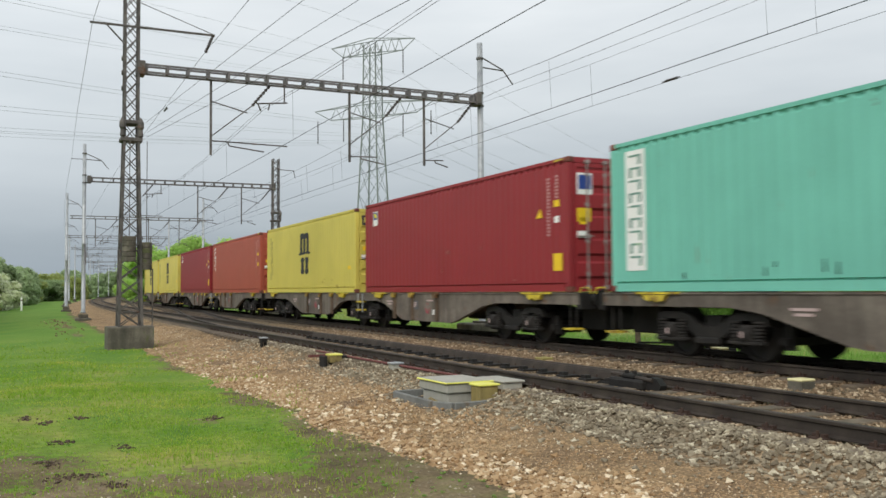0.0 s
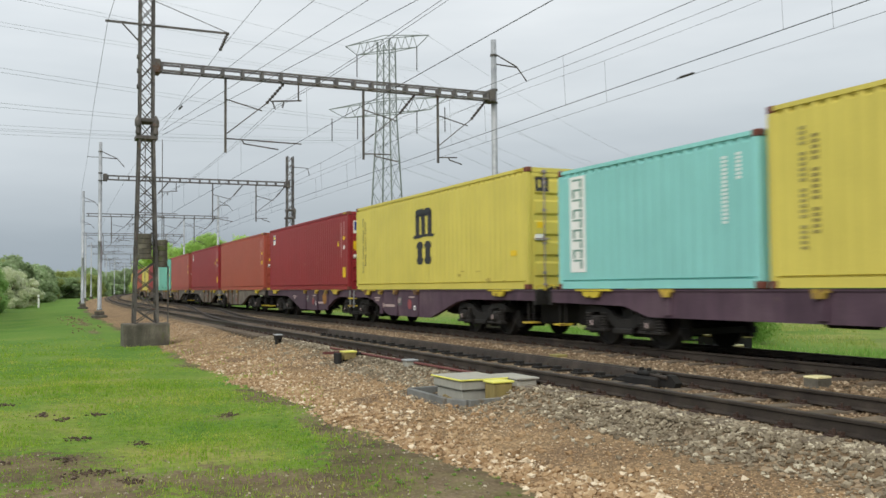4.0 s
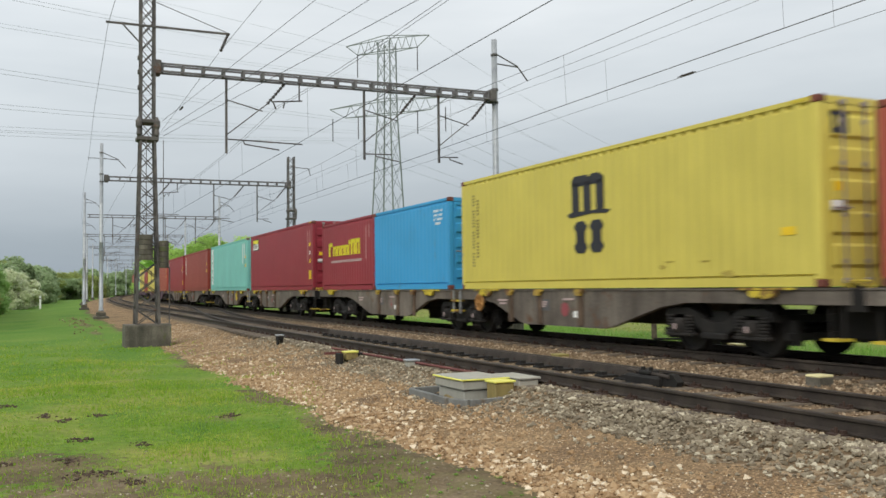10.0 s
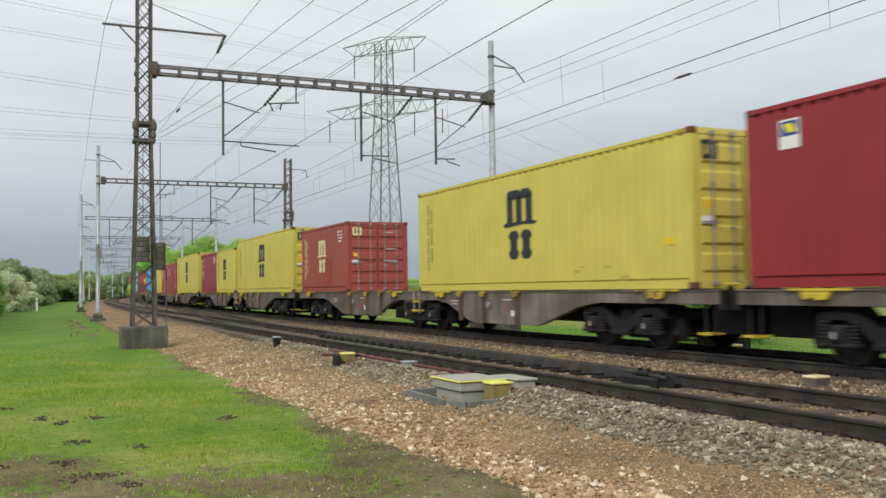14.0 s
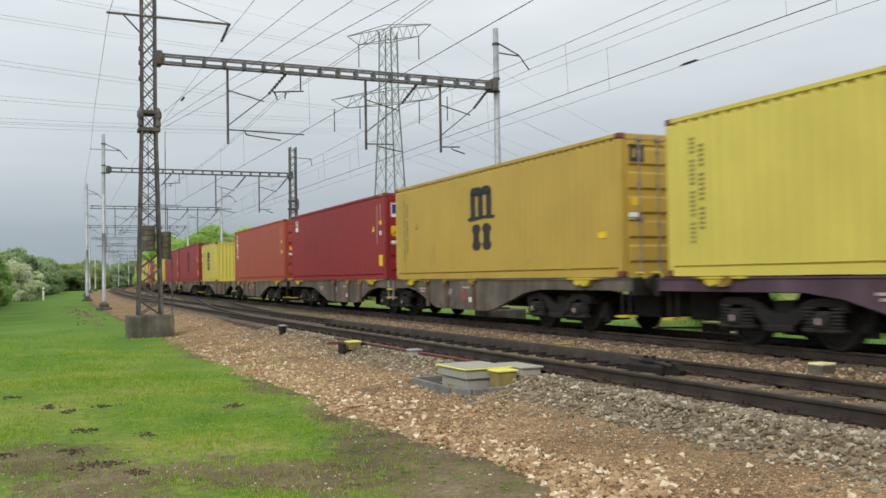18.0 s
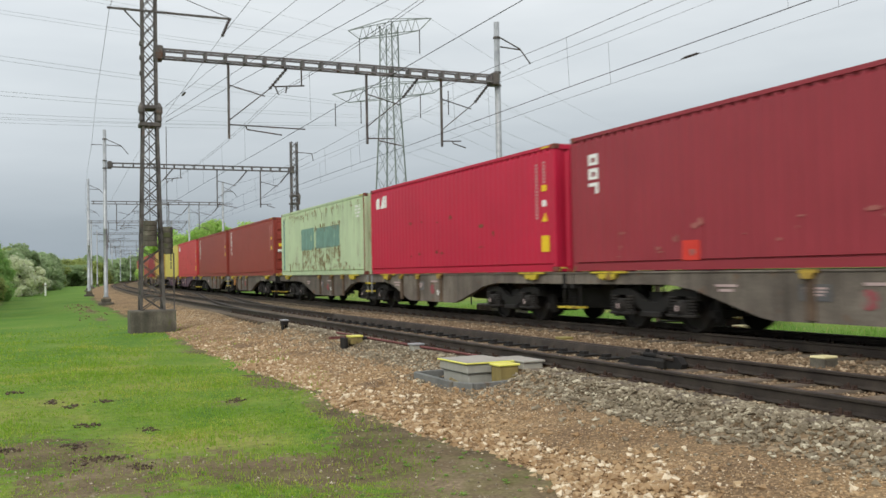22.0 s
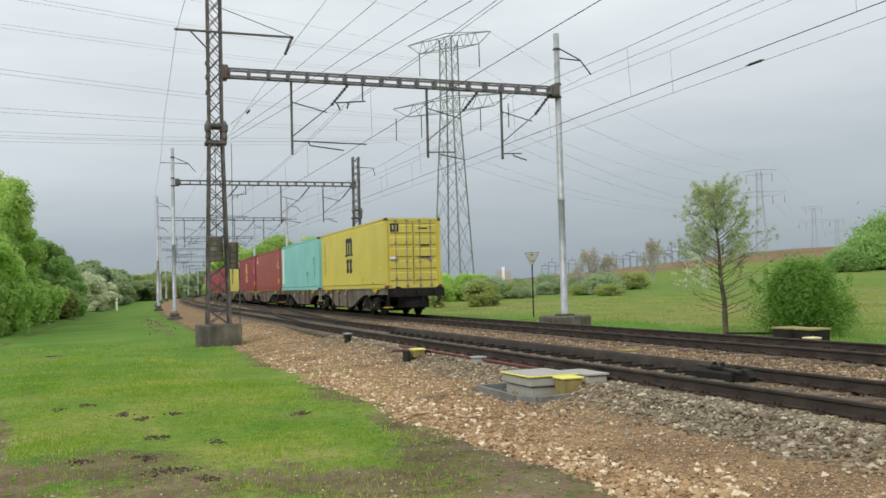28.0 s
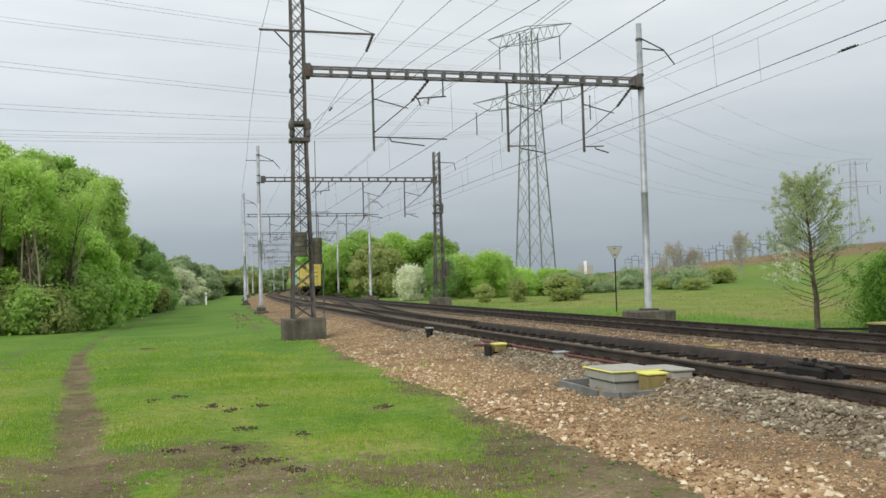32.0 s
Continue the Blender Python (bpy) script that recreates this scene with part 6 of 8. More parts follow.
    bm = cube(5.75, 6.46, 17.86, 17.93, -0.14, -0.09)
    tagged(part("rod_bracket", bm, RODRED), "rust-red cross bar at the rods' end", "rod")
    # clamp lock on the far rail of the near track
    root = tagged(new("switch_lock"), "heavy dark cast switch lock bolted inside the rail", "switch lock")
    root.matrix_basis = pose(8.13, 10.35, -0.20)
    part("body", cube(-0.17, 0.10, -0.34, 0.42, 0.0, 0.15, bevel=0.03), GRIME, root)
    part("cover", cube(-0.12, 0.06, -0.12, 0.16, 0.15, 0.215, bevel=0.02), GRIME, root)
    for y in (-0.26, 0.30):
        part("bolt", rod(bmesh.new(), (-0.05, y, 0.15), (-0.05, y, 0.20), 0.04, 6), RAIL_SIDE, root)
    part("slide_plate", cube(-0.95, -0.17, 0.05, 0.5, 0.005, 0.03), TREAD, root)
    part("wedge_plate", prism(bmesh.new(), [(0.42, 0.02), (0.78, 0.02), (0.70, 0.06), (0.42, 0.13)], -0.12, 0.04), GRIME, root)
    part("hook", prism(bmesh.new(), [(-0.34, 0.02), (-0.62, 0.03), (-0.66, 0.10), (-0.55, 0.19), (-0.44, 0.20), (-0.34, 0.14)], -0.09, 0.02), GRIME, root)
    part("lock_arm", rod(bmesh.new(), (-0.1, -0.5, 0.16), (-0.03, 0.5, 0.19), 0.028, 8), RAIL_SIDE, root)
    for y in (-0.05, 0.12):
        part("cap_nut", rod(bmesh.new(), (-0.05, y, 0.2), (-0.05, y, 0.26), 0.035, 6), GRIME, root)
    # a machine on the far side of the far track
    root = tagged(new("point_machine"), "dark point machine with yellowish lids beyond the far track", "point machine")
    root.matrix_basis = pose(15.8, 17.6, -0.36)
    for i, dy in enumerate((0.0, -0.75)):
        part("casing", cube(-0.25, 0.3, dy - 0.28, dy + 0.28, 0, 0.30, bevel=0.02), GRIME, root)
        part("lid", cube(-0.27, 0.32, dy - 0.30, dy + 0.30, 0.30, 0.35, bevel=0.01), FAINT, root)
    part("link_rod", rod(bmesh.new(), (-0.2, 0.2, 0.2), (0.2, 2.6, 0.08), 0.03, 6), GRIME, root)
    slab = tagged(new("service_crossing"), "pale worn boards laid beside the far track", "boards", kind="structure")
    for i in range(5):
        part("board", cube(14.4 + 0.34 * i, 14.7 + 0.34 * i, 13.8, 15.2, -0.52, -0.42 + 0.004 * (i % 2), bevel=0.01), SLEEPER, slab)
    small_box("marker_block", "small yellowish block beyond the far track", 15.0, 15.3, 16.0, 16.3, -0.42, -0.2, BOXYELLOW, CREAM, 0.0)
    # a triangular sign seen from behind
    root = tagged(new("road_sign"), "grey back of a triangular road sign on a thin post", "sign")
    root.matrix_basis = pose(21.2, 42.0, -0.66, 0, 0, -20)
    part("post", rod(bmesh.new(), (0, 0, -0.3), (0, 0, 3.48), 0.035, 8), GRIME, root)
    part("plate", prism_xz([(-0.36, 3.44), (0.36, 3.44), (0.04, 2.84), (-0.04, 2.84)], -0.045, -0.03), BOXGREY, root, "grey triangular plate")
    part("plate_rim", prism_xz([(-0.39, 3.46), (0.39, 3.46), (0.05, 2.81), (-0.05, 2.81)], -0.03, -0.022), PANEL, root)
    for z in (3.0, 3.32):
        part("clamp", cube(-0.06, 0.06, -0.06, 0.03, z, z + 0.04), GRIME, root)
    # a white marker post far along the meadow
    root = tagged(new("marker_post"), "slim white marker post in the meadow", "post")
    root.matrix_basis = pose(2.54, 112, float(ground_height(np.array(2.54), np.array(112.0))))
    part("post", cube(-0.10, 0.10, -0.07, 0.07, -0.2, 1.45, bevel=0.02), WHITE, root)
    part("band", cube(-0.105, 0.105, -0.075, 0.075, 1.1, 1.2), BLACK, root)
    # far building and sheds
    root = tagged(new("distant_building"), "white industrial building far off on the horizon", "building")
    a = math.atan(0.463)
    root.matrix_basis = pose(math.sin(a) * 900, math.cos(a) * 900, 9, 0, 0, -24)
    part("hall", cube(-5, 0, -6, 6, -4, 5.5), BOXGREY, root)
    part("tower", cube(0.2, 3, -5, 5, -4, 9), WHITE, root)
    part("annex", cube(3.2, 9, -5, 5, -4, 4.5), BOXGREY, root)
    root = tagged(new("substation"), "long grey switchyard gantries along the hill's crest", "substation", kind="structure")
    for i in range(26):
        a = radians(27.6 + 0.42 * i)
        d = 400 - 3 * i
        z0 = float(ground_height(np.array(math.sin(a) * d), np.array(math.cos(a) * d)))
        h = 4.6 + 1.2 * math.sin(i * 2.1)
        bm = rods([((-1.5, 0, -1), (-1.5, 0, h)), ((1.5, 0, -1), (1.5, 0, h)), ((-1.6, 0, h), (1.6, 0, h)), ((-1.5, 0, h * 0.7), (1.5, 0, h * 0.7)), ((0, 0, h), (0, 0, h + 1.5))], 0.16, 4)
        ob = part("gantry", bm, GANTRY, root)
        ob.matrix_basis = pose(math.sin(a) * d, math.cos(a) * d, z0, 0, 0, -math.degrees(a))




# ---- the container train ----
HC, STD, WIDE = 2.896, 2.591, 2.438

def corrugated(length, z0, z1, x_out, depth, pitch, along_x=False):
    """A pressed steel wall with flat crests and hollows, 4 mm thick; its crests lie at x_out."""
    bm = bmesh.new()
    n = max(2, round(length / pitch))
    p = length / n
    sgn = 1 if x_out > 0 else -1
    prof = []
    for i in range(n):
        y = -length / 2 + i * p
        prof += [(x_out, y), (x_out, y + 0.26 * p), (x_out - sgn * depth, y + 0.5 * p), (x_out - sgn * depth, y + 0.76 * p)]
    prof.append((x_out, length / 2))
    t = 0.004 * sgn
    deep = [(x if abs(x - x_out) < 1e-6 else x_out - sgn * max(depth, 0.055), y) for x, y in prof]
    groove = [(x_out - sgn * 0.05, y) for x, y in prof]
    levels = [(z0, groove), (z0 + 0.034, groove), (z0 + 0.042, prof), (z1 - 0.13, prof), (z1 - 0.075, deep), (z1, deep)] if not along_x else [(z0, prof), (z1, prof)]
    rows = [[bm.verts.new(((y, x, z) if along_x else (x, y, z))) for x, y in pr] for z, pr in levels]
    back = [[bm.verts.new(((y, x - t, z) if along_x else (x - t, y, z))) for x, y in pr] for z, pr in levels]
    for i in range(len(prof) - 1):
        for k in range(len(levels) - 1):
            bm.faces.new((rows[k][i], rows[k][i + 1], rows[k + 1][i + 1], rows[k + 1][i]))
            bm.faces.new((back[k][i + 1], back[k][i], back[k + 1][i], back[k + 1][i + 1]))
    bmesh.ops.recalc_face_normals(bm, faces=bm.faces[:])
    return bm


def door_leaf(w, h, sgn):
    """A pressed door leaf in the xz plane, facing -y: five deep panels between proud ribs."""
    bm = bmesh.new()
    box(bm, -w / 2, w / 2, 0.0, 0.03, 0, h)
    for z in (0.0, h - 0.09):
        box(bm, -w / 2, w / 2, -0.03, 0.0, z, z + 0.09)
    for x in (-w / 2, w / 2 - 0.07):
        box(bm, x, x + 0.07, -0.03, 0.0, 0.09, h - 0.09)
    k = 5
    step = (h - 0.18) / k
    for i in range(k):
        z = 0.09 + step * i
        prism(bm, [(0.0, z + 0.06), (-0.048, z + 0.11), (-0.048, z + step - 0.11), (0.0, z + step - 0.06)], -w / 2 + 0.07, w / 2 - 0.07)
    return bm


def locking_bar(h):
    """A round bar with its guides and the cams that grip the header and the sill."""
    bm = rod(bmesh.new(), (0, -0.062, -0.05), (0, -0.062, h + 0.06), 0.018, 8)
    for z in (0.25, h * 0.36, h * 0.66, h - 0.25):
        box(bm, -0.05, 0.05, -0.068, -0.03, z - 0.035, z + 0.035, bevel=0.008)
    for z in (-0.055, h + 0.01):
        box(bm, -0.055, 0.055, -0.095, -0.03, z - 0.03, z + 0.055, bevel=0.01)
    return bm


def container(length, high, colour, doors, marks, label):
    """A shipping container; its base centre is the origin, +y the way it travels."""
    m, L, H, W = PAINT[colour], length, high, WIDE
    root = tagged(new("shipping_container"), label, "container", group="containers on the train")
    sz = (length, high)

    def put(key, name, build, mat=m, at_=None, parent=root, label="", smooth=False):
        ob = part(name, cached((name, key) + sz, mat, build), None, parent, label)
        if at_ is not None:
            ob.matrix_basis = at_
        return ob
    for sgn in (-1, 1):
        put(sgn, "side_panel", lambda: corrugated(L - 0.28, 0.16, H - 0.05, sgn * (W / 2 - 0.012), 0.008, 0.278))
        put(sgn, "top_rail", lambda: cube(sgn * W / 2 - 0.06 if sgn > 0 else -W / 2, W / 2 if sgn > 0 else -W / 2 + 0.06, -L / 2 + 0.16, L / 2 - 0.16, H - 0.085, H - 0.012))
        put(sgn, "bottom_rail", lambda: cube(W / 2 - 0.05 if sgn > 0 else -W / 2 - 0.004, W / 2 + 0.004 if sgn > 0 else -W / 2 + 0.05, -L / 2 + 0.16, L / 2 - 0.16, 0.012, 0.165))
    put(0, "roof", lambda: corrugated_roof(L - 0.3, W - 0.1, H))
    put(0, "underside", lambda: cube(-W / 2 + 0.06, W / 2 - 0.06, -L / 2 + 0.1, L / 2 - 0.1, 0.05, 0.14), GRIME)
    for sx in (-1, 1):
        for sy in (-1, 1):
            x0, x1 = (W / 2 - 0.15, W / 2) if sx > 0 else (-W / 2, -W / 2 + 0.15)
            y0, y1 = (L / 2 - 0.17, L / 2) if sy > 0 else (-L / 2, -L / 2 + 0.17)
            put((sx, sy), "corner_post", lambda: cube(x0 + 0.006, x1 - 0.006, y0 + 0.02, y1 - 0.006, 0.118, H - 0.118, bevel=0.012))
            for z in (0, H - 0.118):
                put((sx, sy, z > 0), "corner_casting", lambda: cube(x0, x1, y0, y1, z, z + 0.118, bevel=0.014), CASTING)
    for sy in (-1, 1):
        y0, y1 = (L / 2 - 0.14, L / 2 - 0.01) if sy > 0 else (-L / 2 + 0.01, -L / 2 + 0.14)
        put((sy, 1), "end_header", lambda: cube(-W / 2 + 0.15, W / 2 - 0.15, y0, y1, H - 0.12, H - 0.01))
        put((sy, 0), "end_sill", lambda: cube(-W / 2 + 0.15, W / 2 - 0.15, y0, y1, 0.01, 0.14))
    near_end = -1 if doors else 1
    # the blank end, ribbed upright
    put(("blank", doors), "end_panel", lambda: corrugated(W - 0.3, 0.14, H - 0.12, (-near_end) * (L / 2 - 0.03), 0.045, 0.25, True))
    dw, dh = W / 2 - 0.16, H - 0.27
    for k, sgn in enumerate((-1, 1)):
        leaf = put(("door", sgn), "door_leaf", lambda: door_leaf(dw, dh, sgn), at_=(pose(sgn * (dw / 2 + 0.004), -L / 2 + 0.05, 0.14) if doors else pose(sgn * (dw / 2 + 0.004), L / 2 - 0.05, 0.14, 0, 0, 180)))
        for j in (-0.3, 0.22):
            bar = put("bar", "locking_bar", lambda: locking_bar(dh), BARS, pose(j * sgn * 0.9 + 0.02 * sgn, 0, 0), leaf)
            if j > 0:
                put("grip", "door_handle", lambda: box(rod(bmesh.new(), (-0.30, -0.085, dh * 0.40), (0.1, -0.085, dh * 0.40), 0.016, 6), -0.06, 0.02, -0.095, -0.05, dh * 0.40 - 0.05, dh * 0.40 + 0.05), BARS, pose(j * sgn * 0.9, 0, 0), leaf)
    put("seal", "door_seal", lambda: cube(-0.012, 0.012, -0.012, 0.012, 0.15, H - 0.15), RUBBER, pose(0, (-L / 2 + 0.022) if doors else (L / 2 - 0.022), 0))
    if L < 7:
        for y in (-1.03, 1.03):
            put(y > 0, "fork_pocket", lambda: cube(-W / 2 - 0.003, -W / 2 + 0.01, y - 0.18, y + 0.18, 0.02, 0.135), GRIME, label="dark fork pocket")
    if H > 2.7:
        for y in (-L / 2 + 0.2,):
            put(y > 0, "height_stripe", lambda: cube(-W / 2 - 0.004, -W / 2 + 0.004, y, y + 0.36, H - 0.07, H - 0.03), YELLOW_IRON, label="yellow height warning stripe")
    for mk in marks:
        mk(root, L, H, doors)
    return root


def corrugated_roof(L, W, H):
    bm = bmesh.new()
    box(bm, -W / 2, W / 2, -L / 2, L / 2, H - 0.045, H - 0.03)
    for i in range(int(L / 0.55)):
        y = -L / 2 + 0.3 + i * 0.55
        box(bm, -W / 2 + 0.08, W / 2 - 0.08, y, y + 0.2, H - 0.03, H - 0.018)
    return bm


def flat_mark(root, name, mat, boxes, L, face="side", label=""):
    """Painted or stuck-on marks, a few millimetres thick, on the near side (y, z) or on the door end (x, z)."""
    bm = bmesh.new()
    for a0, a1, z0, z1 in boxes:
        if face == "side":
            box(bm, -WIDE / 2 + 0.004, -WIDE / 2 + 0.012, a0, a1, z0, z1)
        else:
            box(bm, a0, a1, -L / 2 - 0.0, -L / 2 + 0.02, z0, z1)
    return part(name, bm, mat, root, label)


def slanted(root, name, mat, quads, label=""):
    bm = bmesh.new()
    for q in quads:
        prism(bm, q, -WIDE / 2 + 0.002, -WIDE / 2 + 0.011)
    return part(name, bm, mat, root, label)


# each mark: distances run from the front (f) back along the near side
def logo_arch(mat, f=0.0, size=0.80, x=6.05):
    """The big emblem: a three-legged arch on a wavy foot, above two rounded blocks."""
    def do(root, L, H, doors):
        c, s = L / 2 - (x if f == 0 else f), size
        z = H * 0.527
        q = []
        for y in (-0.55, 0.03, 0.58):
            q.append([(c + y * s - 0.17 * s, z + 0.12 * s), (c + y * s + 0.17 * s, z + 0.12 * s), (c + y * s + 0.17 * s, z + 0.92 * s), (c + y * s - 0.17 * s, z + 0.92 * s)])
        for y0, y1 in ((-0.72, -0.05), (-0.14, 0.75)):
            q.append([(c + y0 * s, z + 0.82 * s), (c + y1 * s, z + 0.82 * s), (c + y1 * s, z + 1.0 * s), (c + (y1 - 0.12) * s, z + 1.10 * s), (c + (y0 + 0.2) * s, z + 1.10 * s), (c + y0 * s, z + 0.98 * s)])
        q.append([(c - 1.0 * s, z + 0.10 * s), (c - 0.86 * s, z + 0.02 * s), (c - 0.2 * s, z + 0.06 * s), (c + 0.86 * s, z + 0.0), (c + 1.0 * s, z + 0.08 * s), (c + 0.8 * s, z + 0.14 * s), (c - 0.7 * s, z + 0.14 * s)])
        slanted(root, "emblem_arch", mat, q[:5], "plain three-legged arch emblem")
        slanted(root, "emblem_foot", mat, q[5:6])
        for y in (0.36, -0.38):
            yy, plates = c + y * s, []
            for za, zb in ((-0.12, -0.44), (-0.64, -0.97)):
                plates.append([(yy - 0.16 * s, z + zb * s), (yy + 0.16 * s, z + zb * s), (yy + 0.30 * s, z + (zb + 0.12) * s), (yy + 0.30 * s, z + (za - 0.12) * s), (yy + 0.16 * s, z + za * s), (yy - 0.16 * s, z + za * s), (yy - 0.30 * s, z + (za - 0.12) * s), (yy - 0.30 * s, z + (zb + 0.12) * s)])
            plates.append([(yy - 0.21 * s, z - 0.66 * s), (yy + 0.21 * s, z - 0.66 * s), (yy + 0.21 * s, z - 0.42 * s), (yy - 0.21 * s, z - 0.42 * s)])
            slanted(root, "emblem_block", mat, plates)
    return do


def column(mat, f=0.75, w=0.42, top=0.92, bottom=0.45, n=6, seed=1, name="lettering", gap=0.25):
    """An upright row of blocky strokes that stands for a lettered name."""
    def do(root, L, H, doors):
        r, bx = random.Random(seed), []
        c, z1, z0 = L / 2 - f, H * top, H * bottom
        h = (z1 - z0) / n
        for i in range(n):
            a = z0 + i * h
            k = r.randint(0, 2)
            bx.append((c - w / 2, c + w / 2, a + h * 0.62, a + h * (1 - gap * 0.5)))
            if k != 1:
                bx.append((c - w / 2, c - w / 2 + w * 0.3, a + h * gap * 0.4, a + h * 0.62))
            if k != 0:
                bx.append((c + w / 2 - w * 0.3, c + w / 2, a + h * gap * 0.4, a + h * 0.62))
            if k == 2:
                bx.append((c - w / 2 + w * 0.3, c + w / 2 - w * 0.3, a + h * gap * 0.4, a + h * 0.3))
        flat_mark(root, name, mat, bx, L, label="upright row of plain strokes")
    return do


def code_bars(mat=None, back=0.82, small=True):
    """The number plates' rows at the rear end of the side, as bars."""
    def do(root, L, H, doors):
        bx = []
        for col, (w, n, top, bot) in enumerate(((0.10, 17, 0.87, 0.42), (0.10, 7, 0.88, 0.70))):
            c = -L / 2 + back - col * 0.34
            h = H * (top - bot) / n
            bx += [(c - w / 2, c + w / 2, H * bot + i * h + h * 0.18, H * bot + i * h + h * 0.82) for i in range(n)]
        flat_mark(root, "code_marking", mat or PINKMARK, bx, L, label="worn pale bars of a number code")["kind"] = "stuff"
    return do


def front_bars(mat=None, f=0.71):
    def do(root, L, H, doors):
        for c, n, top, bot, m in ((f, 24, 0.86, 0.2, mat or FAINT), (f + 0.24, 18, 0.81, 0.28, mat or DARKFAINT)):
            h = H * (top - bot) / n
            bx = [(L / 2 - c - 0.055, L / 2 - c + 0.055, H * bot + i * h + h * 0.2, H * bot + i * h + h * 0.8) for i in range(n) if i % 7 != 5]
            flat_mark(root, "code_marking", m, bx, L, label="small upright row of worn bars")["kind"] = "stuff"
    return do


def stickers(kind=0):
    def do(root, L, H, doors):
        e = -L / 2 + 0.48
        sets = {0: [(e - 0.1, e + 0.12, H * 0.64, H * 0.69), (e - 0.18, e + 0.16, H * 0.16, H * 0.29)],
                1: [(e - 0.1, e + 0.12, H * 0.62, H * 0.67), (e - 0.12, e + 0.14, H * 0.45, H * 0.51)],
                2: [(e + 0.05, e + 0.33, H * 0.28, H * 0.325)],
                3: [(e - 0.1, e + 0.12, H * 0.64, H * 0.69), (e - 0.18, e + 0.16, H * 0.16, H * 0.29)]}
        for one in sets[kind]:
            flat_mark(root, "sticker", STICKER, [one], L, label="yellow warning sticker")
        if kind in (0, 3):
            dy, dz = (0.72, 0.17) if kind == 0 else (0.0, 0.0)
            slanted(root, "warning_triangle", STICKER, [[(e - 0.12 + dy, H * (0.40 + dz)), (e + 0.14 + dy, H * (0.40 + dz)), (e - 0.04 + dy, H * (0.47 + dz))]])
            flat_mark(root, "white_label", WHITE, [(e - 0.08, e + 0.1, H * 0.52, H * 0.57)], L)
    return do


def square_logo(kind=0, f=0.92):
    """A small square sign at the front top: white with blue and yellow, or framed black, yellow and white."""
    def do(root, L, H, doors):
        c, z = L / 2 - f, H * 0.82
        if kind == 0:
            flat_mark(root, "sign_plate", WHITE, [(c - 0.2, c + 0.2, z - 0.22, z + 0.24)], L, label="small white square sign")
            slanted(root, "sign_field", BLUE, [[(c - 0.17, z - 0.02), (c + 0.17, z - 0.02), (c + 0.17, z + 0.21), (c - 0.17, z + 0.21)]])
            bm = bmesh.new()
            prism(bm, [(c - 0.15, z + 0.03), (c + 0.03, z + 0.03), (c + 0.12, z + 0.17), (c - 0.06, z + 0.17)], -WIDE / 2 - 0.004, -WIDE / 2 + 0.004)
            part("sign_stroke", bm, LEMON, root)
        else:
            flat_mark(root, "sign_plate", BLACK, [(c - 0.66, c + 0.66, z - 0.29, z + 0.29)], L, label="black-framed sign")
            bm = bmesh.new()
            box(bm, -WIDE / 2 - 0.002, -WIDE / 2 + 0.006, c - 0.61, c + 0.61, z + 0.06, z + 0.25)
            part("sign_field", bm, LEMON, root)
            bm = bmesh.new()
            box(bm, -WIDE / 2 - 0.002, -WIDE / 2 + 0.006, c - 0.61, c + 0.61, z - 0.25, z + 0.05)
            part("sign_panel", bm, WHITE, root)
            bm = bmesh.new()
            for k in range(3):
                box(bm, -WIDE / 2 - 0.006, -WIDE / 2 + 0.0, c + 0.35 - k * 0.36, c + 0.52 - k * 0.36, z - 0.17, z + 0.12 - 0.07 * k)
            part("sign_stroke", bm, BLACK, root)
    return do


def white_strip(bars=True):
    def do(root, L, H, doors):
        c = L / 2 - 0.77
        flat_mark(root, "white_panel", WHITE, [(c - 0.29, c + 0.29, H * 0.14, H * 0.93)], L, label="tall white name panel")
        if bars:
            bm = bmesh.new()
            for i in range(9):
                z = H * 0.17 + i * H * 0.083
                x0, x1 = -WIDE / 2 - 0.002, -WIDE / 2 + 0.006
                box(bm, x0, x1, c - 0.18, c + 0.18, z + 0.15, z + 0.19)
                box(bm, x0, x1, c - 0.18, c - 0.10, z, z + 0.15)
                if i % 2:
                    box(bm, x0, x1, c + 0.10, c + 0.18, z, z + 0.15)
            part("lettering", bm, FADED, root, "grey-green strokes of a name")
    return do


def wide_name():
    """A broad yellow name with a thin white line under it."""
    def do(root, L, H, doors):
        q, y = [], L / 2 - 0.9
        for i, (w, h) in enumerate(((0.46, 0.52), (0.42, 0.38), (0.42, 0.38), (0.42, 0.38), (0.42, 0.38), (0.2, 0.54), (0.46, 0.56), (0.46, 0.56))):
            b = H * 0.5
            q.append([(y, b), (y - w * 0.36, b), (y - w * 0.36, b + h), (y, b + h)])
            q.append([(y, b + h * 0.72), (y - w, b + h * 0.72), (y - w, b + h), (y, b + h)])
            if i not in (0, 5):
                q.append([(y - w * 0.68, b), (y - w, b), (y - w, b + h * 0.7), (y - w * 0.68, b + h * 0.7)])
            y -= w + 0.06
        slanted(root, "name_strokes", LEMON, q, "broad yellow strokes of a name")
        flat_mark(root, "name_line", PALEMARK, [(L / 2 - 4.75 + 0.2 * i, L / 2 - 4.75 + 0.2 * i + 0.15, H * 0.40, H * 0.435) for i in range(18)], L)["kind"] = "stuff"
    return do


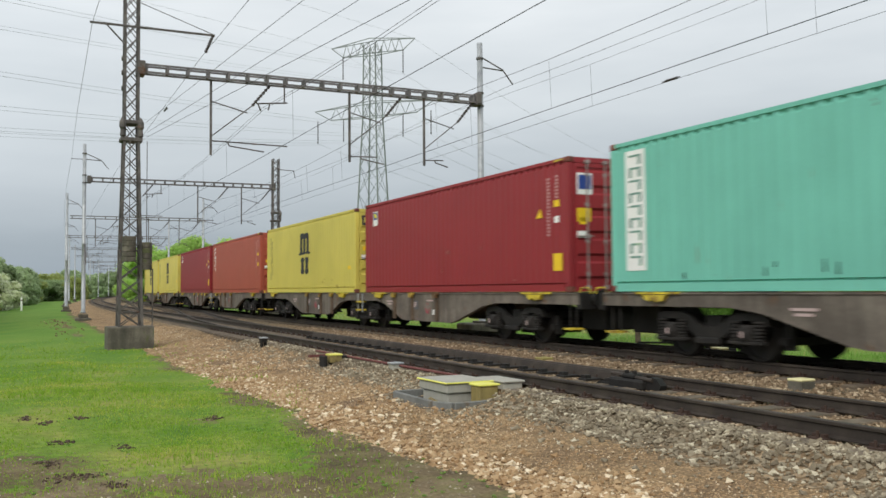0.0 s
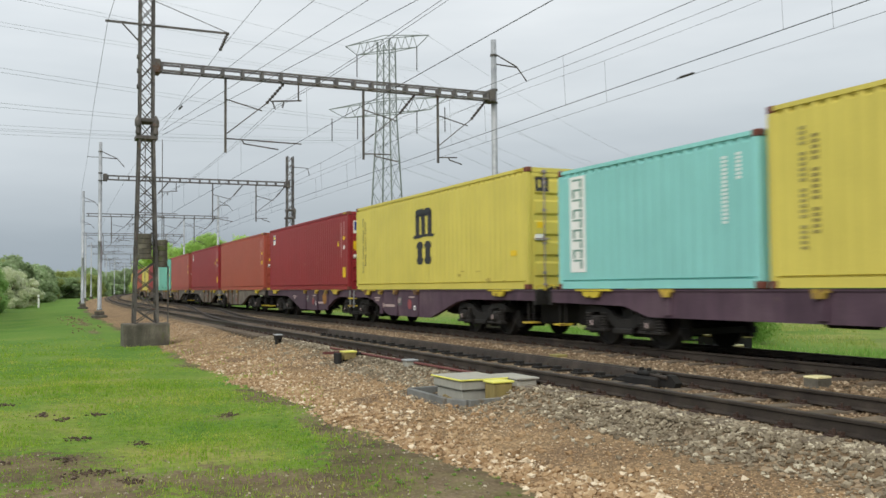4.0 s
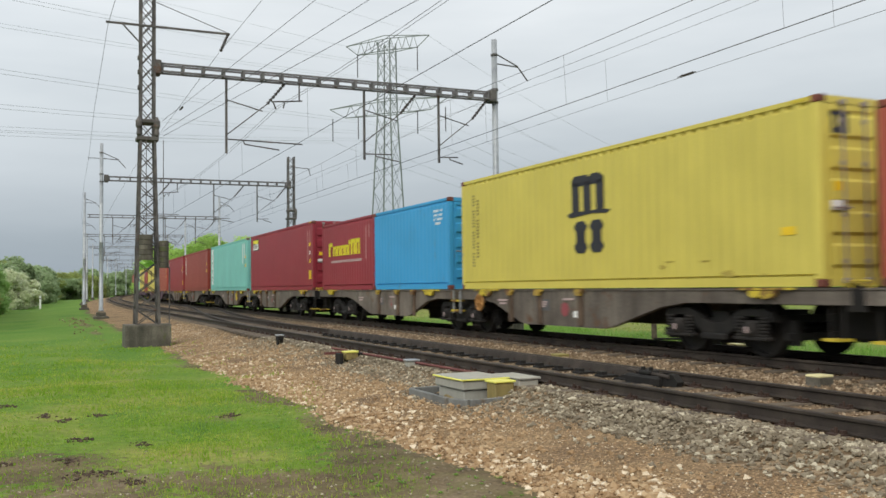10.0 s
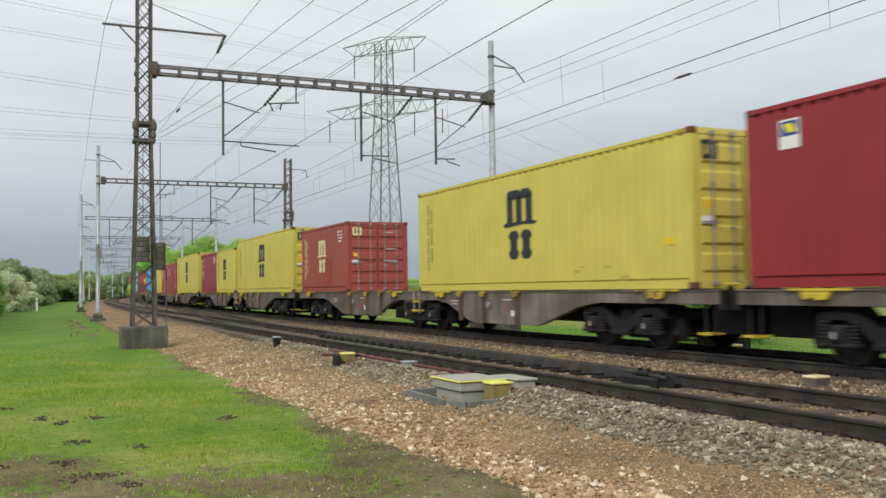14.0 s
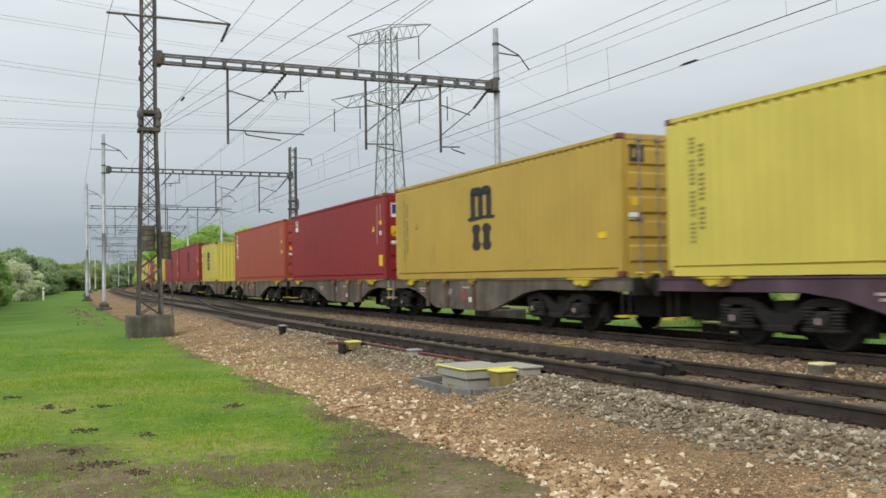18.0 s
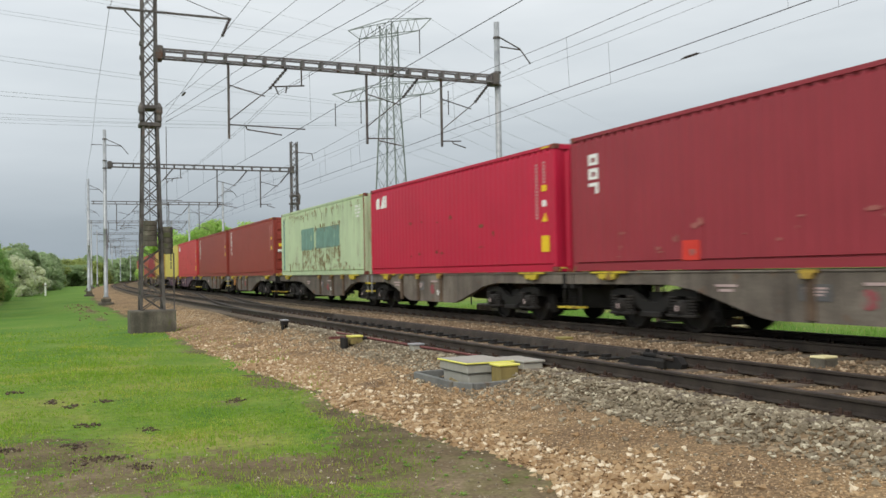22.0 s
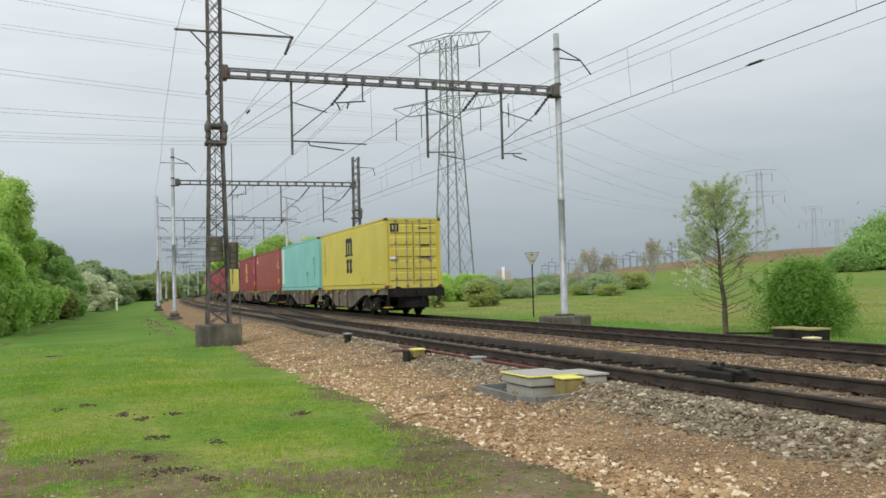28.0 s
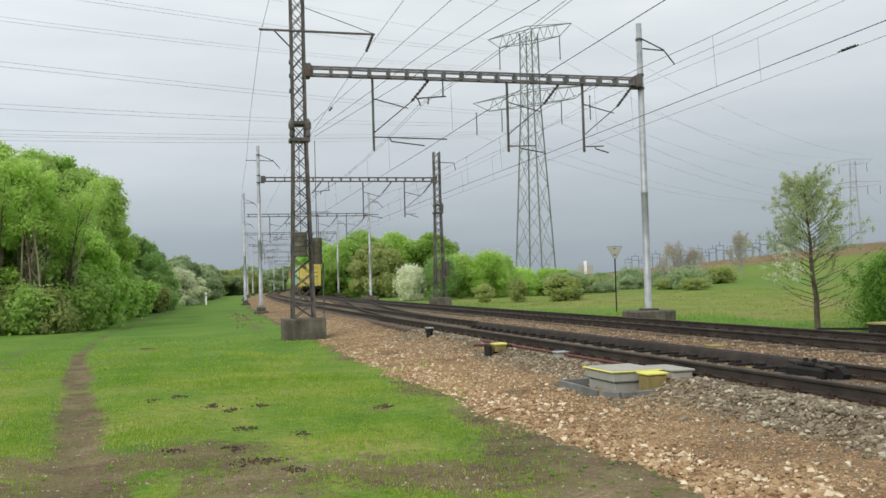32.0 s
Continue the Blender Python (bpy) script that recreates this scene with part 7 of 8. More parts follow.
def corner_name(mat=WHITE):
    """Two or three slanted blocks near the front top."""
    def do(root, L, H, doors):
        c, z = L / 2 - 1.0, H * 0.76
        slanted(root, "emblem", mat, [[(c + 0.42, z), (c + 0.12, z), (c + 0.12, z + 0.36), (c + 0.34, z + 0.36), (c + 0.46, z + 0.26)], [(c + 0.04, z), (c - 0.34, z), (c - 0.34, z + 0.4), (c - 0.22, z + 0.4)], [(c - 0.4, z), (c - 0.54, z), (c - 0.54, z + 0.4), (c - 0.4, z + 0.4)]], "white slanted block emblem")
    return do


def faded_patches():
    def do(root, L, H, doors):
        for a, b, z0, z1 in ((5.6, 3.6, 0.37, 0.69), (9.15, 5.9, 0.38, 0.67)):
            flat_mark(root, "faded_patch", FADED, [(L / 2 - a, L / 2 - b, H * z0, H * z1)], L, label="overpainted grey-green patch of a former name")
        flat_mark(root, "teal_stripe", FADED, [(L / 2 - 0.62, L / 2 - 0.36, H * 0.08, H * 0.9)], L, label="grey-green upright stripe")
        r, runs = random.Random(14), []
        for k in range(240):
            pick = r.random()
            if pick < 0.5:
                f, top = r.uniform(3.6, 9.3), H * (0.40 - 0.28 * r.random() ** 1.6)
            elif pick < 0.62:
                f, top = r.uniform(5.8, 9.4), H * r.uniform(0.66, 0.72)
            elif pick < 0.8:
                f, top = r.uniform(0.4, 11.6), H * r.uniform(0.88, 0.95)
            else:
                f, top = r.uniform(1.4, 11.6), H * r.uniform(0.08, 0.2)
            w, h = r.uniform(0.008, 0.035), r.uniform(0.05, 0.34)
            runs.append([(L / 2 - f - w, top), (L / 2 - f + w, top + 0.03), (L / 2 - f + w * 0.3, top - h), (L / 2 - f - w * 0.2, top - h * 0.8)])
        slanted(root, "rust_streaks", RUSTY, runs, "thin brown rust streaks")["kind"] = "stuff"
        slanted(root, "rusted_post", STAIN, [[(-L / 2 + 0.03, 0.14), (-L / 2 + 0.15, 0.14), (-L / 2 + 0.13, H * 0.5), (-L / 2 + 0.15, H - 0.14), (-L / 2 + 0.03, H - 0.14)]], "rusted brown corner post")
    return do


def white_codes():
    def do(root, L, H, doors):
        flat_mark(root, "code_marking", WHITE, [(-L / 2 + 1.0 - 0.12 * i, -L / 2 + 1.08 - 0.12 * i, H * 0.72 + 0.12 * j, H * 0.745 + 0.12 * j) for i in range(5) for j in range(4) if (i * 3 + j * 5) % 4], L)["kind"] = "stuff"
    return do


def door_marks(mat=PALEMARK):
    """Labels on the door leaves."""
    def do(root, L, H, doors):
        if doors:
            for k, z in enumerate((0.84, 0.60, 0.43)):
                flat_mark(root, "data_line", mat, [(0.3 if k % 2 else 0.22, 0.62 + 0.08 * (k % 3), H * z, H * (z + 0.02))], L, "end")
            flat_mark(root, "door_label", WHITE, [(-1.0, -0.78, H * 0.40, H * 0.45)], L, "end", "small white label")
            flat_mark(root, "door_plate", STICKER, [(-0.95, -0.78, H * 0.50, H * 0.55)], L, "end", "small yellow plate")
    return do


def door_emblem(mat):
    def do(root, L, H, doors):
        if doors:
            flat_mark(root, "door_emblem", mat, [(-0.98, -0.62, H * 0.80, H * 0.83), (-0.98, -0.9, H * 0.83, H * 0.9), (-0.84, -0.76, H * 0.83, H * 0.9), (-0.7, -0.62, H * 0.83, H * 0.9), (-0.98, -0.62, H * 0.9, H * 0.915)], L, "end")
    return do


def door_square():
    def do(root, L, H, doors):
        if doors:
            flat_mark(root, "door_sign", WHITE, [(-1.0, -0.62, H * 0.72, H * 0.88)], L, "end")
            bm = cube(-0.97, -0.65, -L / 2 - 0.006, -L / 2 + 0.002, H * 0.76, H * 0.865)
            part("door_sign_field", bm, BLUE, root)
            flat_mark(root, "door_plate", STICKER, [(-1.0, -0.66, H * 0.52, H * 0.62)], L, "end")
    return do


M_YEL = [logo_arch(BLACK), front_bars(), stickers(2), door_emblem(BLACK), door_marks(BLACK)]
M_F = [square_logo(0), code_bars(), stickers(0), door_square(), door_marks()]
M_TRI = [column(WHITE, 0.8, 0.36, 0.92, 0.43, 6, 4), code_bars(), stickers(1), door_marks()]
M_DF = [white_strip(), code_bars(FADED), stickers(1), door_marks()]
M_PLAIN = [code_bars(), stickers(1), door_marks()]
M_CAI = [corner_name(), code_bars(), stickers(3), door_marks()]
M_BIRD = [square_logo(1, 1.22), code_bars(), stickers(3), door_marks(LEMON)]
def rusting(seed, n=10, mat=None, area=(0.3, 11.8, 0.1, 0.9)):
    """Small ragged stains and scrapes strewn over the side."""
    def do(root, L, H, doors):
        r, q = random.Random(seed), []
        for _ in range(n):
            f, z, w, h = min(L - 0.4, r.uniform(area[0], area[1])), H * r.uniform(area[2], area[3]), r.uniform(0.03, 0.22), r.uniform(0.015, 0.09)
            q.append([(L / 2 - f + w * math.cos(k * 0.9) * r.uniform(0.4, 1.0), z + h * math.sin(k * 0.9) * r.uniform(0.4, 1.0)) for k in range(7)])
        slanted(root, "rust_staining", mat or STAIN, q, "scattered rust-brown stains")["kind"] = "stuff"
    return do


def repaint_patch():
    def do(root, L, H, doors):
        flat_mark(root, "repaint_patch", REPAINT, [(L / 2 - 4.15, L / 2 - 3.35, 0.2, H * 0.5)], L, label="fresher red repainted patch")
    return do


def red_square():
    def do(root, L, H, doors):
        flat_mark(root, "red_patch", REDPATCH, [(L / 2 - 4.08, L / 2 - 3.61, 0.18, 0.54)], L, label="bright red repainted square")
    return do


TOUCHUP = material("fresh_green_touch_up", tones(62, 168, 128, 0.12), 3, 0.6, bump=0, spots=srgb(118, 194, 174), spot_at=0.5)


def touched_up():
    """Daubs of greener paint and dark scrapes low on the rear half."""
    def do(root, L, H, doors):
        r = random.Random(31)
        daubs = [(8.9, 9.3, 0.44, 0.60), (8.95, 9.25, 0.34, 0.44), (8.5, 8.75, 0.20, 0.32), (9.05, 9.5, 0.16, 0.28), (10.6, 10.75, 0.5, 0.78)]
        slanted(root, "touch_up_daub", TOUCHUP, [[(L / 2 - a, H * z0), (L / 2 - b + 0.05, H * z0 + 0.03), (L / 2 - b, H * z1), (L / 2 - a + 0.04, H * z1 - 0.04)] for a, b, z0, z1 in daubs], "greener touch-up paint")
        slanted(root, "scrape", GRIME, [[(L / 2 - f, z), (L / 2 - f + 0.04, z), (L / 2 - f + 0.03, z + h), (L / 2 - f + 0.01, z + h)] for f, z, h in [(r.uniform(2, 11.5), r.uniform(0.2, 0.45), r.uniform(0.06, 0.2)) for _ in range(14)]], "dark scrapes")["kind"] = "stuff"
        if doors:
            flat_mark(root, "door_notice", WHITE, [(-1.0, -0.62, H * 0.72, H * 0.88)], L, "end", "white notice")
    return do


def pale_stripe():
    def do(root, L, H, doors):
        flat_mark(root, "white_stripe", WHITE, [(-L / 2 + 1.18, -L / 2 + 1.34, H * 0.52, H * 0.9), (-L / 2 + 0.72, -L / 2 + 0.88, H * 0.62, H * 0.9)], L, label="worn white upright stripes")
    return do


M_DF2 = M_DF + [pale_stripe()]
M_DF = M_DF + [touched_up()]
def pink_notice():
    def do(root, L, H, doors):
        if doors:
            flat_mark(root, "door_notice", PINK, [(-0.70, -0.42, H * 0.72, H * 0.83)], L, "end", "pink notice")
            flat_mark(root, "door_notice", WHITE, [(-0.70, -0.42, H * 0.69, H * 0.72)], L, "end", "white notice")
        flat_mark(root, "sticker", STICKER, [(L / 2 - 0.36, L / 2 - 0.2, H * 0.16, H * 0.24)], L, label="small yellow plate")
    return do


M_NOTICE = M_PLAIN + [pink_notice()]
M_YEL.append(rusting(3, 5, OLIVE, (7.5, 11.5, 0.06, 0.2)))
M_CAI.append(rusting(8, 11, None, (3.0, 9.5, 0.15, 0.55)))
M_F.append(rusting(9, 5, DULLRED, (1.5, 11.0, 0.08, 0.4)))
M_PLAIN.append(rusting(12, 16, DULLRED))
M_BIRD.append(rusting(15, 9, DULLRED))
M_TRI.append(rusting(17, 10, DULLRED))
M_TEX = [rusting(19, 22, DULLRED, (1.5, 11.0, 0.08, 0.3)), column(WHITE, 0.85, 0.34, 0.86, 0.55, 3, 3), code_bars(), stickers(3), door_marks()]
L40, L20 = 12.192, 6.058
LAB = {
    "yel": "yellow corrugated shipping container with a dark block emblem",
    "f": "dark red shipping container with a small square sign",
    "tri": "brick red shipping container with an upright white name",
    "df": "teal green shipping container with a tall white panel",
    "plain": "red-brown weathered shipping container",
    "cai": "bright red shipping container with a white corner emblem",
    "bird": "wine red shipping container with a framed sign",
    "tex": "wine red shipping container with white upright strokes",
}
# wagon by wagon: the front's place at the start, the frame's paint, and its containers
# (distance of the container's front behind the wagon's first container front, length, height, colour, doors at the rear, marks, label)
D2 = 13.14
TRAIN = [
    (94.75, "grey", [(0, L40, HC, "yellow", 1, M_YEL, LAB["yel"]), (D2, L40, HC, "yellow", 1, M_YEL, LAB["yel"])]),
    (67.95, "grey", [(0, L40, HC, "darkred", 1, M_F, LAB["f"]), (D2, L40, HC, "orange", 1, M_TRI, LAB["tri"])]),
    (41.25, "grey", [(0, L40, HC, "yellow", 1, M_YEL, LAB["yel"]), (D2, L40, HC, "darkred", 1, M_F, LAB["f"])]),
    (14.46, "grey", [(0, L40, HC, "teal", 1, M_DF, LAB["df"]), (D2, L40, HC, "brown", 1, M_NOTICE, LAB["plain"])]),
    (-12.52, "grey", [(0, L40, HC, "darkred", 0, M_F, LAB["f"]), (D2, L40, HC, "orange", 1, M_PLAIN, "orange-brown weathered shipping container")]),
    (-39.19, "purple", [(0, L40, HC, "darkred", 1, M_F, LAB["f"]), (D2, L40, HC, "yellow", 1, M_YEL, LAB["yel"])]),
    (-65.86, "long", [(0, L20, STD, "aqua", 1, [white_strip(), code_bars(WHITE)], "short teal shipping container with a white panel"), (6.22, L40, HC, "yellow", 1, M_YEL, LAB["yel"]), (18.63, L20, STD, "darkred", 1, M_F, "short dark red shipping container with a square sign")]),
    (-92.06, "purple", [(0, L40, HC, "yellow", 1, M_YEL, LAB["yel"]), (D2 - 0.12, L40, HC, "orange", 1, M_TRI, "orange-red shipping container with an upright white name")]),
    (-118.54, "grey", [(0, L40, HC, "darkred", 1, M_F, LAB["f"]), (D2, L40, HC, "brickred", 1, M_TRI, LAB["tri"])]),
    (-145.28, "grey", [(0, L40, HC, "seagreen", 1, M_DF2, LAB["df"]), (D2 + 0.05, L40, HC, "wine", 1, M_BIRD, LAB["bird"])]),
    (-172.0, "grey", [(0, L20, STD, "wine", 0, [wide_name(), code_bars()], "short wine red shipping container with a broad yellow name"), (6.13, L20, STD, "blue", 1, [white_codes()], "short sky blue shipping container"), (D2 - 0.15, L40, HC, "yellow", 1, M_YEL, LAB["yel"])]),
    (-198.15, "grey", [(0, L20, STD, "orange", 1, M_TRI, "short orange-red shipping container with an upright white name"), (6.13, L20, STD, "wine", 0, M_TEX, "short wine red shipping container with white strokes"), (D2 - 0.03, L40, HC, "yellow", 1, M_YEL, LAB["yel"])]),
    (-225.15, "grey", [(0, L20, STD, "wine", 1, [column(CREAM, 0.7, 0.3, 0.9, 0.3, 4, 9), white_codes()], "short faded wine red shipping container with cream strokes"), (6.13, L20, STD, "yellow", 1, [logo_arch(BLACK, 2.85, 0.6), front_bars(), door_emblem(BLACK), door_marks(BLACK)], "short yellow shipping container with a dark block emblem"), (D2 + 0.0, L40, HC, "yellow", 1, M_YEL, LAB["yel"])]),
    (-252.0, "grey", [(0, L20, STD, "brown", 1, [logo_arch(CREAM, 2.95, 0.62), front_bars(CREAM, 0.55), repaint_patch(), white_codes(), door_marks(), door_emblem(CREAM)], "short red-brown shipping container with a cream emblem"), (D2 - 0.3, L40, HC, "yellow", 1, M_YEL, LAB["yel"])]),
    (-278.35, "grey", [(0, L40, HC, "darkred", 1, M_F, LAB["f"]), (D2 - 0.15, L40, HC, "darkred", 1, [logo_arch(BLACK), code_bars(), stickers(0), door_square()], "dark red shipping container with a dark emblem")]),
    (-305.3, "grey", [(0, L20, STD, "yellow", 0, [logo_arch(BLACK, 2.9, 0.6), front_bars()], "short yellow shipping container with rust streaks"), (D2 - 0.1, L40, HC, "orange", 1, M_TRI, "orange-red shipping container with an upright white name")]),
    (-331.95, "grey", [(0, L40, HC, "darkred", 1, M_F, LAB["f"]), (D2, L40, HC, "mustard", 1, M_YEL, "mustard yellow shipping container with a dark block emblem")]),
    (-358.7, "purple", [(0, L40, HC, "yellow", 1, M_YEL, LAB["yel"]), (D2 - 0.18, L40, HC, "red", 1, M_CAI, LAB["cai"])]),
    (-385.18, "grey", [(0, L40, HC, "brickred", 1, M_TRI, LAB["tri"]), (D2, L40, HC, "brickred", 1, M_TRI, LAB["tri"])]),
    (-412.2, "grey", [(0, L40, HC, "pale", 1, [faded_patches(), white_codes()], "pale green shipping container with rust and overpainted patches"), (12.85, L40, HC, "crimson", 0, M_CAI, "crimson shipping container with a white corner emblem")]),
    (-437.9, "grey", [(0, L40, HC, "wine", 1, M_TEX + [red_square()], "wine red shipping container with white strokes and a red square"), (D2, L40, HC, "wine", 0, M_BIRD, LAB["bird"])]),
    (-464.65, "grey", [(0, L40, HC, "wine", 1, M_TEX, LAB["tex"]), (D2 + 0.1, L40, HC, "yellow", 0, M_YEL, LAB["yel"])]),
    (-491.15, "grey", [(0, L40, HC, "wine", 0, [logo_arch(SAND), code_bars(), stickers(0)], "wine red shipping container with a sand-yellow emblem"), (D2, L40, HC, "brown", 1, M_F, "red-brown shipping container with a small square sign")]),
    (-517.45, "grey", [(0, L40, HC, "aqua", 1, [white_strip(False), column(FADED, 9.0, 0.5, 0.4, 0.1, 1, 2), column(FADED, 11.0, 0.5, 0.7, 0.15, 1, 2)], "pale aqua shipping container with a white strip"), (D2, L40, HC, "yellow", 1, M_YEL, LAB["yel"])]),
]
DECK_Z = 1.15
WHEEL_R = 0.46
V0, ACC = 20.7086, -0.0023  # metres a second at the start, and half its change


def travelled(t):
    return V0 * t + ACC * t * t


def wheelset(parent, y):
    bm = bmesh.new()
    for sx in (-1, 1):
        a = 0.68 * sx
        lathe(bm, [(a, 0.10), (a + 0.005 * sx, WHEEL_R + 0.03), (a + 0.03 * sx, WHEEL_R + 0.03), (a + 0.035 * sx, WHEEL_R), (a + 0.135 * sx, WHEEL_R - 0.004), (a + 0.137 * sx, WHEEL_R - 0.06), (a + 0.09 * sx, WHEEL_R - 0.07), (a + 0.08 * sx, 0.16), (a + 0.15 * sx, 0.15), (a + 0.152 * sx, 0.10)], "x", 28)
    lathe(bm, [(-1.0, 0.07), (1.0, 0.07)], "x", 12)
    return bm


def bogie_frame():
    """The cast frame: two bowed side members, a deep bolster and end beams."""
    bm = bmesh.new()
    half = [(1.32, 0.60), (1.32, 0.74), (1.2, 0.80), (0.66, 0.80), (0.5, 0.74), (0.3, 0.60), (0.12, 0.55)]
    low = [(0.12, 0.36), (0.34, 0.38), (0.5, 0.50), (0.58, 0.64), (0.72, 0.68), (1.16, 0.68), (1.24, 0.60)]
    for sx in (-1, 1):
        x0, x1 = sorted((sx * 0.95, sx * 1.07))
        prism(bm, [(-y, z) for y, z in half] + half[::-1] + low[::-1] + [(-y, z) for y, z in low], x0, x1)
    box(bm, -0.95, 0.95, -0.2, 0.2, 0.40, 0.74)
    for y in (-1.27, 1.27):
        box(bm, -0.95, 0.95, y - 0.05, y + 0.05, 0.58, 0.70)
    return bm


def axle_box():
    """A bearing box with its round cover and the two wings that carry the springs."""
    bm = bmesh.new()
    box(bm, -0.08, 0.10, -0.14, 0.14, -0.13, 0.15, bevel=0.03)
    lathe(bm, [(-0.15, 0.0), (-0.15, 0.06), (-0.13, 0.11), (-0.08, 0.12)], "x", 14)
    box(bm, -0.10, 0.08, -0.37, 0.37, -0.17, -0.11, bevel=0.015)
    return bm


def spring():
    bm = bmesh.new()
    rings, z = [], -0.11
    for k in range(6):
        rings += [(z, 0.062), (z + 0.012, 0.092), (z + 0.030, 0.092), (z + 0.042, 0.062)]
        z += 0.056
    return lathe(bm, rings, "z", 10)


def brake_gear():
    """Brake beams, blocks and rigging between and outside the wheels."""
    bm = cube(-0.62, 0.62, -0.42, 0.42, 0.18, 0.44, bevel=0.03)
    box(bm, -0.8, 0.8, -0.04, 0.04, 0.24, 0.32)
    for y in (-1.5, -0.36, 0.36, 1.5):
        box(bm, -0.92, 0.92, y - 0.05, y + 0.05, 0.30, 0.42)
        for x in (-0.76, 0.76):
            box(bm, x - 0.06, x + 0.06, y - 0.09, y + 0.09, 0.22, 0.62)
    for x in (-0.5, 0.5):
        box(bm, x - 0.03, x + 0.03, -1.5, 1.5, 0.34, 0.40)
    for x in (-1.09, 1.09):
        box(bm, x - 0.05, x + 0.05, -0.30, 0.30, 0.26, 0.37, bevel=0.02)
    return bm


def sill(deck_len, flip, shape):
    """The side girder of one 40-foot deck: thin over the bogies, deep between; y runs back from its front end."""
    if shape == "long":
        pts = [(0, 1.11), (0, 0.86), (2.6, 0.82), (3.4, 0.62), (deck_len - 3.4, 0.62), (deck_len - 2.6, 0.82), (deck_len, 0.86), (deck_len, 1.11)]
    else:
        pts = [(0, 1.11), (0, 0.88), (1.3, 0.89), (2.0, 0.80), (3.35, 0.36), (3.6, 0.33), (6.7, 0.33), (7.0, 0.37), (8.6, 0.80), (9.3, 0.89), (deck_len, 0.89), (deck_len, 1.11)]
    if flip:
        pts = [(deck_len - y, z) for y, z in pts]
    return [(-y, z) for y, z in pts]


